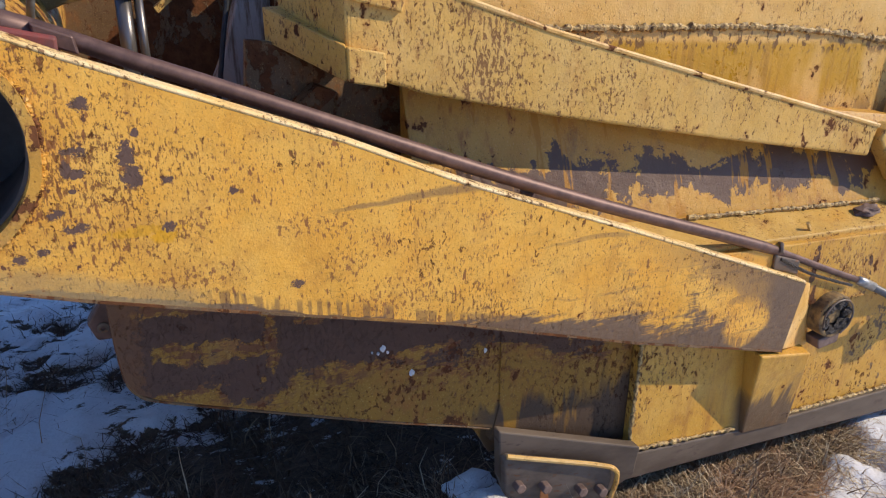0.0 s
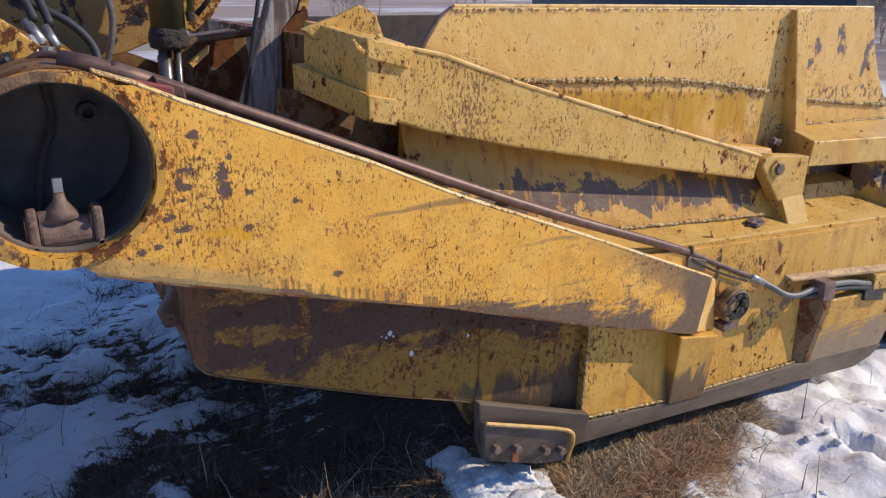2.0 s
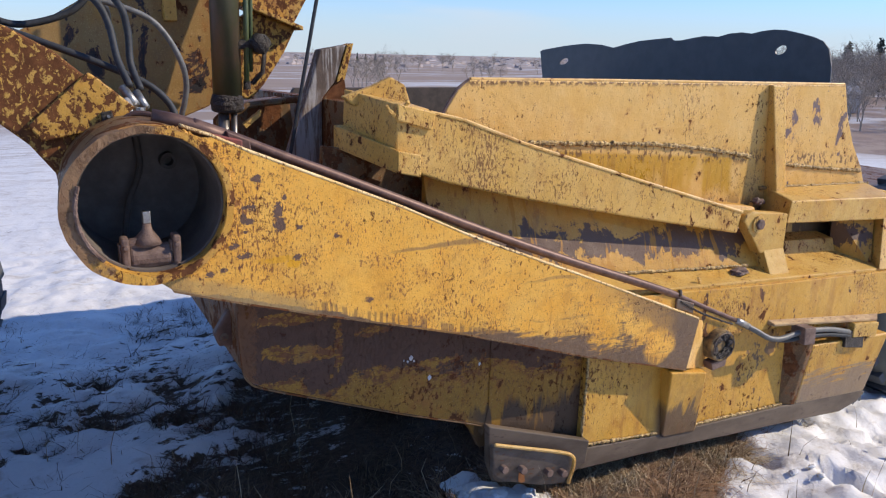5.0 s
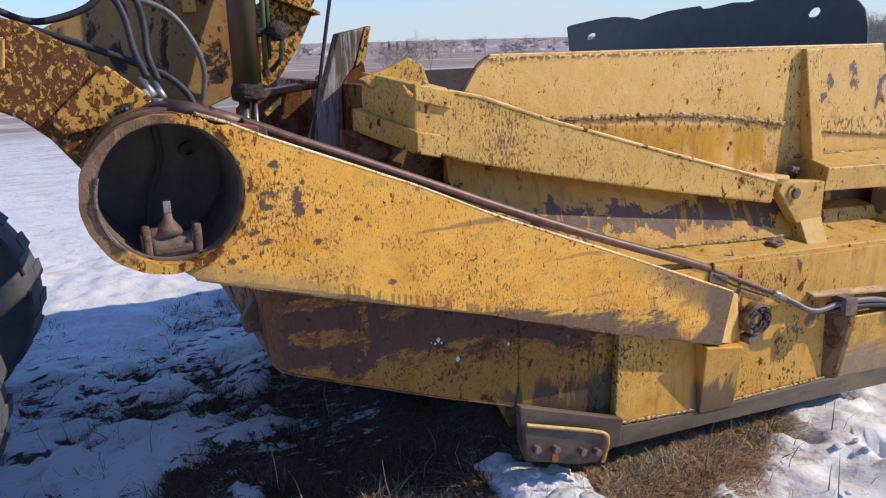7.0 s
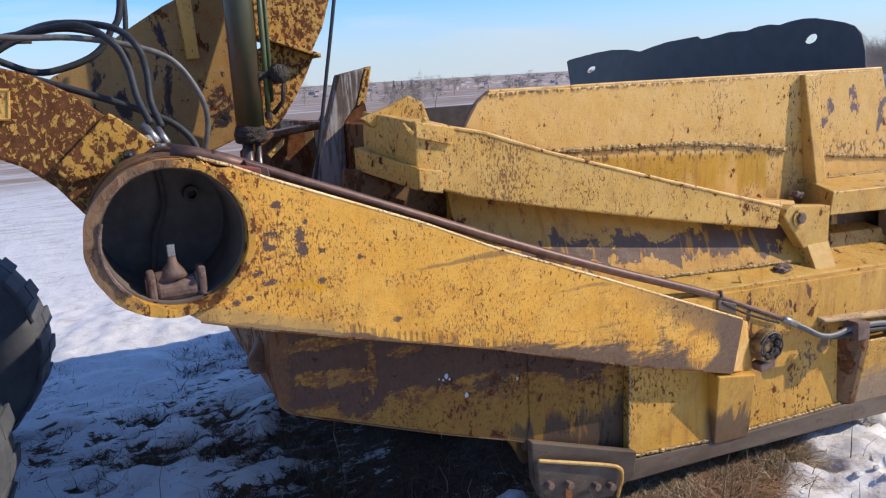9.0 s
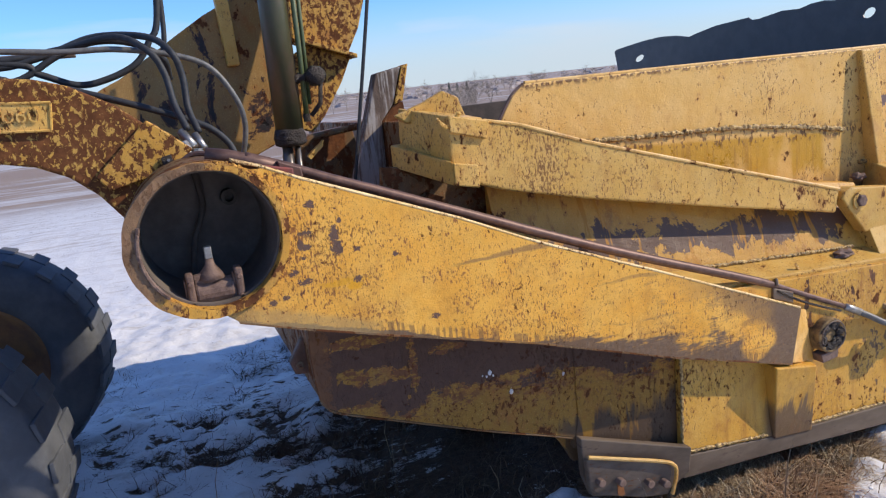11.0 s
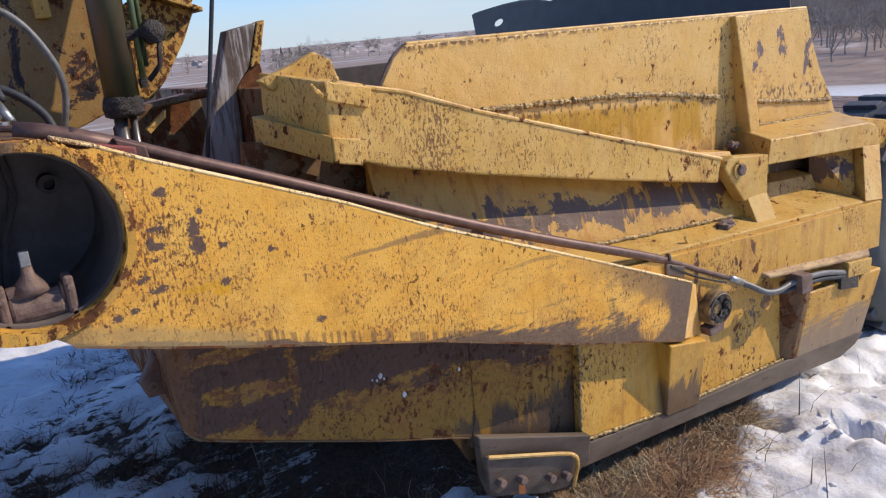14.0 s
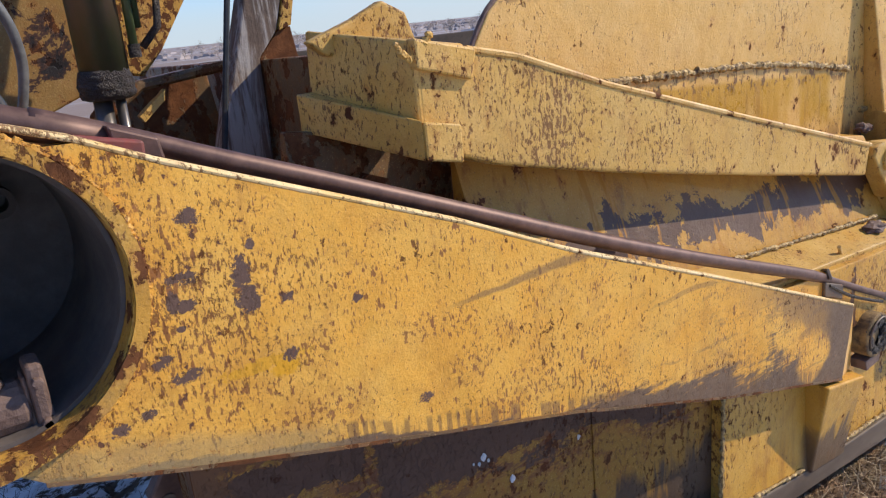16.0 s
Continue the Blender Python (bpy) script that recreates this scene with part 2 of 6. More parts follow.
    col = n.mix(n.math("MULTIPLY", graze, 0.62), col, n.mix(n.noise(60, 5, 0.7, (1, 1, 2)), (0.27, 0.185, 0.075), (0.44, 0.31, 0.12)))
    score = n.step(n.noise(12, 6, 0.8, (1.0, 1, 9.0), (5, 0, 1), distort=0.4), 0.60, 0.64)
    foot = n.math("SUBTRACT", 1.0, n.step(low, 0.06, 0.10))
    col = n.mix(n.math("MULTIPLY", n.math("MULTIPLY", score, foot), 0.6), col, (0.15, 0.085, 0.04))
    # comb of short tool marks above the bottom edge
    comb = n.step(n.noise(1.0, 1, 0.3, (62, 1, 4), (0, 0, 2)), 0.48, 0.54)
    strip = n.math("SUBTRACT", 1.0, n.step(n.math("ADD", low, n.math("MULTIPLY", n.math("SUBTRACT", n.noise(9, 4), 0.5), 0.05)), 0.03, 0.042))
    strip = n.math("MULTIPLY", strip, n.step(p["X"], 0.08, 0.14))
    col = n.mix(n.math("MULTIPLY", n.math("MULTIPLY", comb, strip), 0.6), col, (0.14, 0.08, 0.04))
    # one long rub mark that runs out under the top edge
    wav = n.math("MULTIPLY", n.math("SUBTRACT", n.noise(6, 5, 0.7, (1, 1, 3), (4, 0, 4)), 0.5), 0.03)
    off = n.math("ABSOLUTE", n.math("SUBTRACT", n.math("ADD", p["Z"], wav), n.math("ADD", 1.168, n.math("MULTIPLY", p["X"], 0.030))))
    half = n.math("ADD", 0.004, n.math("MULTIPLY", n.math("MAXIMUM", n.math("SUBTRACT", p["X"], 0.35), 0.0), 0.032))
    mark = n.math("SUBTRACT", 1.0, n.step(n.math("DIVIDE", off, half), 0.4, 1.1))
    mark = n.math("MULTIPLY", mark, n.math("MULTIPLY", n.step(p["X"], 0.32, 0.42), n.math("SUBTRACT", 1.0, n.step(p["X"], 0.74, 0.86))))
    col = n.mix(n.math("MULTIPLY", mark, 0.62), col, (0.16, 0.095, 0.05))
    # chips crowd towards the tube's mouth, with orange run-off under them
    rx, rz = n.math("ADD", p["X"], 0.335), n.math("SUBTRACT", p["Z"], 1.38)
    r = n.math("SQRT", n.math("ADD", n.math("MULTIPLY", rx, rx), n.math("MULTIPLY", rz, rz)))
    crowd = n.math("SUBTRACT", 1.0, n.step(r, 0.20, 0.50))
    cn = n.noise(48, 6, 0.66, (1, 1, 0.85), (1, 1, 1))
    cn = n.math("ADD", cn, n.math("MULTIPLY", crowd, 0.07))
    col = n.mix(n.math("MULTIPLY", n.step(cn, 0.62, 0.67), 0.5), col, (0.40, 0.15, 0.022))
    col = n.mix(n.step(cn, 0.665, 0.68), col, n.mix(n.noise(60, 4), (0.17, 0.065, 0.024), (0.095, 0.042, 0.024)))
    crust = n.math("ADD", r, n.math("MULTIPLY", n.math("SUBTRACT", n.noise(58, 5, 0.7), 0.5), 0.075))
    ringy = n.math("SUBTRACT", 1.0, n.step(crust, 0.206, 0.218))
    col = n.mix(n.math("MULTIPLY", ringy, 0.85), col, n.mix(n.noise(85, 4, 0.6), (0.20, 0.075, 0.024), (0.46, 0.22, 0.045)))
    # the chips that stand out one by one
    rag = n.math("MULTIPLY", n.math("SUBTRACT", n.noise(82, 6, 0.78, None, (4, 0, 3), distort=0.4), 0.5), 7.5)
    dab = dabs(n, p, rag)
    col = n.mix(n.math("MULTIPLY", dab(0.012, 1.194, 0.075, 0.011, 0.6), 0.75), col, (0.68, 0.34, 0.012))
    col = n.mix(n.math("MULTIPLY", dab(0.042, 1.178, 0.026, 0.013, 0.6), 0.9), col, (0.68, 0.33, 0.008))
    bare = None
    for x, z, sx, sz, k in ((0.000, 1.338, 0.019, 0.032, 0.7), (0.004, 1.298, 0.024, 0.030, 0.7), (-0.098, 1.322, 0.012, 0.022, 0.5), (-0.084, 1.314, 0.020, 0.012, 0.5),
                            (-0.080, 1.352, 0.026, 0.011, 1.2), (-0.094, 1.284, 0.009, 0.006, 0.5), (0.021, 1.375, 0.010, 0.011, 0.9), (0.063, 1.284, 0.012, 0.010, 1.0),
                            (0.176, 1.249, 0.014, 0.009, 1.1), (0.054, 1.195, 0.016, 0.014, 0.9), (-0.127, 1.246, 0.017, 0.011, 1.1), (-0.099, 1.214, 0.024, 0.012, 1.5),
                            (-0.161, 1.180, 0.014, 0.009, 1.1), (-0.198, 1.171, 0.015, 0.011, 0.8), (0.282, 1.034, 0.018, 0.011, 1.3), (-0.058, 1.432, 0.02, 0.016, 1.0)):
        d = dab(x, z, sx * 0.82, sz * 0.82, k)
        bare = d if bare is None else n.math("MAXIMUM", bare, d)
    col = n.mix(bare, col, n.mix(n.noise(90, 4), (0.095, 0.052, 0.036), (0.15, 0.086, 0.060)))
    specks = n.step(n.noise(120, 4, 0.6, (1, 1, 0.6), (3, 3, 3)), 0.53, 0.58)
    near = None
    for x, z, sx, sz in ((0.355, 1.150, 0.055, 0.028), (0.283, 1.160, 0.04, 0.025), (0.10, 1.19, 0.045, 0.03), (0.381, 1.054, 0.05, 0.035), (0.09, 1.09, 0.11, 0.025), (0.50, 0.97, 0.10, 0.05)):
        d = dab(x, z, sx, sz, 0.4)
        near = d if near is None else n.math("MAXIMUM", near, d)
    col = n.mix(n.math("MULTIPLY", n.math("MULTIPLY", specks, near), 0.8), col, (0.22, 0.08, 0.026))
    return col, n.math("ADD", rough, n.math("MULTIPLY", m, 0.05))


def bowl_wear(n, col, rough):
    """Deeper yellow run of old paint under the weld line, and a few large bare spots towards the rear."""
    p = n.xyz()
    line = n.math("SUBTRACT", 1.50, n.math("MULTIPLY", n.math("SUBTRACT", p["X"], 0.9), 0.065))
    under = n.math("SUBTRACT", line, p["Z"])
    wob = n.math("MULTIPLY", n.math("SUBTRACT", n.noise(1.0, 4, 0.6, (30, 1, 3)), 0.5), 0.22)
    m = n.math("MULTIPLY", n.step(under, 0.055, 0.075), n.math("SUBTRACT", 1.0, n.step(n.math("ADD", under, wob), 0.19, 0.27)))
    m = n.math("MULTIPLY", m, n.math("MULTIPLY", n.step(p["X"], 1.0, 1.12), n.math("SUBTRACT", 1.0, n.step(p["X"], 2.28, 2.40))))
    wide = n.step(n.noise(1.0, 3, 0.5, (3.2, 1, 1.0), (2, 0, 0)), 0.34, 0.42)
    m = n.math("MULTIPLY", m, wide)
    col = n.mix(n.math("MULTIPLY", m, 0.9), col, (0.50, 0.268, 0.010))
    dr = n.step(n.noise(1.0, 5, 0.6, (44, 1, 2.4), (4, 0, 1)), 0.53, 0.62)
    col = n.mix(n.math("MULTIPLY", n.math("MULTIPLY", m, dr), 0.35), col, (0.24, 0.10, 0.02))
    rear = n.step(p["X"], 2.45, 2.6)
    c = n.step(n.noise(9.5, 5, 0.6, (1, 1, 0.7), (3, 2, 2)), 0.60, 0.625)
    col = n.mix(n.math("MULTIPLY", rear, c), col, (0.15, 0.10, 0.095))
    seam = n.math("SUBTRACT", 1.0, n.step(n.math("ABSOLUTE", n.math("SUBTRACT", under, 0.06)), 0.01, 0.055))
    near_seam = n.step(n.noise(52, 4, 0.6, (1, 1, 0.6), (8, 0, 2)), 0.53, 0.57)
    col = n.mix(n.math("MULTIPLY", n.math("MULTIPLY", seam, near_seam), 0.8), col, RUST)
    top = n.math("MULTIPLY", n.step(p["Z"], 1.662, 1.684), n.step(n.noise(60, 4, 0.6, None, (3, 0, 2)), 0.47, 0.52))
    col = n.mix(n.math("MULTIPLY", top, 0.85), col, RUST)
    low = n.math("SUBTRACT", 1.0, n.step(p["Z"], 1.08, 1.2))
    d = n.step(n.noise(1.0, 5, 0.6, (16, 1, 3.0), (1, 0, 4)), 0.43, 0.5)
    col = n.mix(n.math("MULTIPLY", low, n.math("MULTIPLY", d, 0.9)), col, BROWN)
    return col, rough


def apron_wear(n, col, rough):
    """Scraped plate: bare brown above a slanting line with islands of paint left on it, mustard below, mud fingers at the rear."""
    p = n.xyz()
    rag = n.math("MULTIPLY", n.math("SUBTRACT", n.noise(17, 8, 0.76, (1, 1, 1.2), (5, 1, 2), distort=0.5), 0.5), 8.5)
    wide = n.math("MULTIPLY", n.math("SUBTRACT", n.noise(5.0, 6, 0.7, (1, 1, 1.6), (1, 1, 7), distort=0.3), 0.5), 0.34)
    small = n.math("MULTIPLY", n.math("SUBTRACT", n.noise(38, 6, 0.72), 0.5), 0.12)
    line = n.math("SUBTRACT", 0.700, n.math("MULTIPLY", p["X"], 0.085))
    above = n.math("ADD", n.math("SUBTRACT", p["Z"], line), n.math("ADD", wide, small))
    bare_m = n.step(above, 0.022, 0.038)
    dab = dabs(n, p, rag)
    left = None
    for x, z, sx, sz in ((0.02, 0.838, 0.05, 0.030), (0.10, 0.820, 0.08, 0.032), (0.20, 0.805, 0.05, 0.022), (0.243, 0.83, 0.018, 0.10), (0.10, 0.945, 0.16, 0.022), (0.36, 0.86, 0.06, 0.02), (0.62, 0.70, 0.10, 0.016)):
        d = dab(x, z, sx, sz, 0.8)
        left = d if left is None else n.math("MAXIMUM", left, d)
    bare_m = n.math("MULTIPLY", bare_m, n.math("SUBTRACT", 1.0, left))
    nose = n.math("SUBTRACT", 1.0, n.step(n.math("ADD", p["X"], small), -0.045, -0.03))
    bare = n.mix(n.noise(22, 5, 0.7), (0.058, 0.027, 0.017), (0.110, 0.054, 0.034))
    col = n.mix(bare_m, col, bare)
    edge = n.math("MULTIPLY", n.step(above, -0.05, 0.025), n.math("SUBTRACT", 1.0, bare_m))
    col = n.mix(n.math("MULTIPLY", n.math("MULTIPLY", edge, n.step(n.noise(44, 5, 0.7, (0.6, 1, 1.5)), 0.48, 0.54)), 0.85), col, (0.14, 0.048, 0.022))
    col = n.mix(n.math("MULTIPLY", nose, 0.7), col, n.mix(n.noise(20, 4), (0.24, 0.10, 0.025), (0.09, 0.045, 0.03)))
    sc = n.step(n.noise(7, 5, 0.75, (1, 1, 14), (0, 0, 6)), 0.62, 0.68)
    col = n.mix(n.math("MULTIPLY", sc, 0.35), col, (0.12, 0.06, 0.03))
    f = n.noise(1.0, 4, 0.6, (8.5, 1, 1.5), (0, 0, 2), distort=0.4)
    f = n.math("ADD", f, n.math("MULTIPLY", n.math("SUBTRACT", 0.50, p["Z"]), 0.85))
    mud = n.math("MULTIPLY", n.step(p["X"], 0.66, 0.86), n.step(f, 0.52, 0.60))
    col = n.mix(n.math("MULTIPLY", mud, 0.92), col, (0.060, 0.038, 0.026))
    return col, n.math("ADD", rough, 0.12)


def low_wear(n, col, rough):
    """Mud-stained lower plate with finger-like smears."""
    p = n.xyz()
    f = n.noise(1.0, 4, 0.6, (9.5, 1, 1.6), (0, 0, 2), distort=0.3)
    fade = n.math("SUBTRACT", 1.0, n.step(p["X"], 1.16, 1.28))
    m = n.math("MULTIPLY", fade, n.step(f, 0.46, 0.54))
    col = n.mix(n.math("MULTIPLY", m, 0.85), col, (0.07, 0.045, 0.03))
    lug = n.math("MULTIPLY", n.step(p["X"], 1.60, 1.66), n.math("SUBTRACT", 1.0, n.step(p["X"], 1.84, 1.9)))
    fing = n.step(n.math("ADD", n.noise(1.0, 4, 0.6, (26, 1, 2.5), (3, 0, 2)), n.math("MULTIPLY", n.math("SUBTRACT", 0.36, p["Z"]), 2.4)), 0.46, 0.60)
    col = n.mix(n.math("MULTIPLY", n.math("MULTIPLY", lug, fing), 0.85), col, (0.10, 0.07, 0.055))
    spots = n.step(n.noise(13, 4, 0.55, (1, 1, 0.5), (9, 4, 1)), 0.66, 0.675)
    col = n.mix(n.math("MULTIPLY", spots, n.step(p["Z"], 0.6, 0.66)), col, RUST)
    bleed = n.math("MULTIPLY", n.step(n.noise(1.0, 5, 0.65, (14, 14, 1.6), (2, 5, 3)), 0.52, 0.66), n.step(p["X"], 1.2, 1.5))
    col = n.mix(n.math("MULTIPLY", bleed, 0.42), col, (0.30, 0.12, 0.03))
    b = n.step(n.noise(5.5, 6, 0.66, (1, 1, 0.8), (1, 4, 1)), 0.60, 0.62)
    back = n.math("MULTIPLY", n.step(p["X"], 1.85, 1.95), n.math("SUBTRACT", 1.0, n.step(p["Z"], 0.52, 0.62)))
    col = n.mix(n.math("MULTIPLY", b, n.math("MULTIPLY", back, 0.85)), col, (0.10, 0.058, 0.042))
    scrape = n.math("ADD", n.noise(5, 6, 0.72, (1, 1, 9), (4, 0, 2)), n.math("MULTIPLY", n.math("SUBTRACT", 0.33, p["Z"]), 2.2))
    rear = n.math("MULTIPLY", n.step(p["X"], 2.5, 2.56), n.step(scrape, 0.46, 0.62))
    col = n.mix(n.math("MULTIPLY", rear, 0.8), col, (0.21, 0.165, 0.13))
    return col, rough


PAINT_ARM = paint("yellow_paint_arm", base=(0.67, 0.352, 0.045), faded=(0.69, 0.41, 0.080), chips=0.05, speck=0.95, drips=0.5, seed=0.0, extra=arm_wear, stain=-0.1)
PAINT_BOWL = paint("yellow_paint_bowl", base=(0.575, 0.360, 0.097), faded=(0.615, 0.418, 0.150), chips=0.36, speck=0.58, drips=0.1, seed=3.1, extra=bowl_wear, stain=-0.25)
PAINT_BEAM = paint("yellow_paint_beam", base=(0.55, 0.342, 0.078), faded=(0.59, 0.395, 0.125), chips=0.46, speck=1.0, drips=0.15, seed=6.4, stain=-0.1)
# base yellow darkened to carry the shade under the draft arm
PAINT_APRON = paint("shade_toned_apron_paint", base=(0.25, 0.132, 0.016), faded=(0.28, 0.155, 0.022), chips=0.7, speck=0.9, drips=0.5, seed=1.7, extra=apron_wear)
PAINT_LOW = paint("yellow_paint_lower", base=(0.50, 0.285, 0.042), faded=(0.53, 0.325, 0.07), chips=0.5, speck=0.8, drips=0.55, seed=8.2, extra=low_wear, stain=0.12)
PAINT_SHELF = paint("tan_faded_paint", base=(0.46, 0.285, 0.060), faded=(0.53, 0.365, 0.115), chips=0.42, speck=0.8, drips=0.35, seed=16.3, stain=-0.05)
# muddy paint whose base is also darkened for shade
PAINT_FRONT = paint("muddy_shade_toned_paint", base=(0.24, 0.13, 0.02), faded=(0.30, 0.17, 0.03), chips=0.55, speck=0.4, drips=0.5, seed=5.5, extra=low_wear)
def rim_wear(n, col, rough):
    """The tube's outer lip: bare brown steel on the hitch side, with scraps of paint."""
    p = n.xyz()
    k = n.math("ADD", n.math("MULTIPLY", n.math("SUBTRACT", n.noise(22, 6, 0.7), 0.5), 0.35), p["X"])
    bare = n.math("SUBTRACT", 1.0, n.step(n.math("ADD", k, n.math("MULTIPLY", n.math("SUBTRACT", 1.38, p["Z"]), 0.5)), -0.45, -0.36))
    tone = n.mix(n.noise(34, 5, 0.7), (0.115, 0.070, 0.045), (0.25, 0.15, 0.085))
    return n.mix(n.math("MULTIPLY", bare, 0.9), col, tone), rough


PAINT_RIM = paint("rusty_rim_paint", base=(0.50, 0.27, 0.04), faded=(0.52, 0.31, 0.06), chips=0.95, speck=1.1, drips=0.4, large=0.5, seed=9.4, island=13, extra=rim_wear)


def wall_wear(n, col, rough):
    """Bare mauve-brown steel low down with ragged paint left above it and a few yellow runs."""
    p = n.xyz()
    patch = n.noise(9, 7, 0.72, (1, 1, 0.75), (1, 0, 4), distort=0.3)
    mid = n.math("SUBTRACT", 1.135, n.math("MULTIPLY", p["X"], 0.065))
    lift = n.math("SUBTRACT", 0.15, n.math("MULTIPLY", n.math("ABSOLUTE", n.math("SUBTRACT", p["Z"], mid)), 2.6))
    d = n.step(n.math("ADD", patch, lift), 0.52, 0.54)
    col = n.mix(n.math("MULTIPLY", d, 0.92), col, n.mix(n.noise(16, 5, 0.7), (0.058, 0.034, 0.027), (0.112, 0.066, 0.050)))
    run = n.step(n.noise(1.0, 5, 0.6, (17, 1, 2.6), (6, 0, 1)), 0.60, 0.64)
    return n.mix(n.math("MULTIPLY", run, 0.85), col, (0.44, 0.20, 0.015)), rough


PAINT_WALL = paint("streaked_wall_paint", base=(0.46, 0.255, 0.04), faded=(0.50, 0.30, 0.06), chips=0.55, speck=0.5, drips=0.9, seed=7.7, extra=wall_wear)
PAINT_NECK = paint("yellow_paint_neck", base=(0.44, 0.255, 0.035), faded=(0.46, 0.30, 0.07), chips=0.3, speck=0.6, drips=0.2, large=1.10, seed=4.9, island=58)
PAINT_FLECK = paint("flecked_neck_paint", base=(0.46, 0.26, 0.04), faded=(0.48, 0.30, 0.07), chips=0.3, speck=0.6, drips=0.2, large=0.84, seed=2.9, island=58)
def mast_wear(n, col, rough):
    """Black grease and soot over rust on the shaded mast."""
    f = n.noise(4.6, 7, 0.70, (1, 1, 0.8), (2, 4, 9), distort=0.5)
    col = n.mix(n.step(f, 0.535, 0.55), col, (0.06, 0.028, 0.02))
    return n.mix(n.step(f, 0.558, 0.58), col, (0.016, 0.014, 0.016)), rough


# olive base darkened to put the mast's shade into its colour
PAINT_MAST = paint("shade_toned_mast_paint", base=(0.25, 0.155, 0.048), faded=(0.28, 0.185, 0.07), chips=0.6, speck=0.2, drips=0.1, large=0.2, seed=11.3, extra=mast_wear)
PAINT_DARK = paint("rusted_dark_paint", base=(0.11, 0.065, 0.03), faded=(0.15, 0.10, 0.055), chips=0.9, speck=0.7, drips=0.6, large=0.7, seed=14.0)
PAINT_EDGE = paint("worn_paled_edge_paint", base=(0.56, 0.345, 0.09), faded=(0.66, 0.48, 0.22), chips=0.40, speck=0.6, drips=0.2, seed=2.2)


# cream tone puts sun on the arm's worn top into the paint
PAINT_TOP = paint("worn_sunlit_edge_paint", base=(0.70, 0.48, 0.17), faded=(0.82, 0.68, 0.40), chips=0.6, speck=1.0, drips=0.1, seed=12.2, stain=-0.2)


def simple(name, a, b, scale=18.0, rough=0.6, metal=0.0, stretch=None, bump=0.4, distance=0.003, spread=(0.3, 0.7), speck=None):
    n = Nodes(name)
    f = n.noise(scale, 6, 0.65, stretch)
    col = n.mix(n.step(f, *spread), a, b)
    if speck:
        col = n.mix(n.step(n.noise(scale * 4, 4, 0.6, stretch, (3, 1, 2)), 0.6, 0.66), col, speck)
    h = n.math("ADD", f, n.math("MULTIPLY", n.noise(scale * 7, 4, 0.6), 0.5))
    n.bump(h, bump, distance)
    return n.done(col, n.math("ADD", rough - 0.08, n.math("MULTIPLY", f, 0.16)), metal)


PIPE = simple("rusty_pipe", (0.085, 0.045, 0.034), (0.15, 0.085, 0.065), 30, 0.5, 0.35, (1, 1, 1), 0.25, 0.0015)
STEEL = simple("worn_steel", (0.085, 0.060, 0.042), (0.175, 0.132, 0.098), 9, 0.58, 0.15, (1, 1, 2.0), 0.35, 0.002, speck=(0.16, 0.075, 0.035))
SKID = simple("scraped_steel", (0.080, 0.056, 0.038), (0.150, 0.112, 0.080), 5, 0.62, 0.1, (0.8, 1, 2.2), 0.3, 0.002, speck=(0.09, 0.06, 0.045))
CASTING = simple("rusty_casting", (0.10, 0.06, 0.045), (0.21, 0.14, 0.11), 24, 0.75, 0.1, None, 0.7, 0.004)
GREASE = simple("greasy_dirt", (0.012, 0.009, 0.008), (0.05, 0.036, 0.028), 26, 0.55, 0.0, None, 1.0, 0.02)
CHROME = simple("cylinder_rod", (0.11, 0.10, 0.095), (0.20, 0.185, 0.17), 30, 0.32, 0.6, (1, 1, 0.1), 0.05, 0.001)
SILVER = simple("zinc_fitting", (0.22, 0.215, 0.205), (0.40, 0.39, 0.37), 50, 0.42, 0.75, None, 0.15, 0.001)
HOSE = simple("black_hose", (0.014, 0.016, 0.019), (0.032, 0.035, 0.040), 60, 0.66, 0.0, None, 0.2, 0.001)
HOSE_GREY = simple("grey_hose", (0.085, 0.084, 0.078), (0.15, 0.145, 0.135), 45, 0.5, 0.0, None, 0.2, 0.001)
BARREL = simple("faded_green_barrel", (0.055, 0.06, 0.028), (0.115, 0.075, 0.055), 3.2, 0.42, 0.1, (3, 3, 1.2), 0.2, 0.001)
GREEN = simple("green_pipe", (0.06, 0.085, 0.03), (0.10, 0.12, 0.05), 20, 0.45, 0.0)
RED = simple("dull_red_paint", (0.26, 0.05, 0.035), (0.15, 0.055, 0.045), 16, 0.65, 0.0)
BLACK = simple("black_rubber_sheet", (0.052, 0.057, 0.062), (0.074, 0.080, 0.086), 12, 0.5, 0.0, None, 0.25, 0.003)
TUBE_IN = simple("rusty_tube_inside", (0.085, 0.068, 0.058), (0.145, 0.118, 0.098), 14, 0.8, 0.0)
# dark tone stands for the shade inside the bowl
INSIDE = simple("shade_toned_inside", (0.05, 0.04, 0.034), (0.09, 0.07, 0.058), 14, 0.85, 0.0)
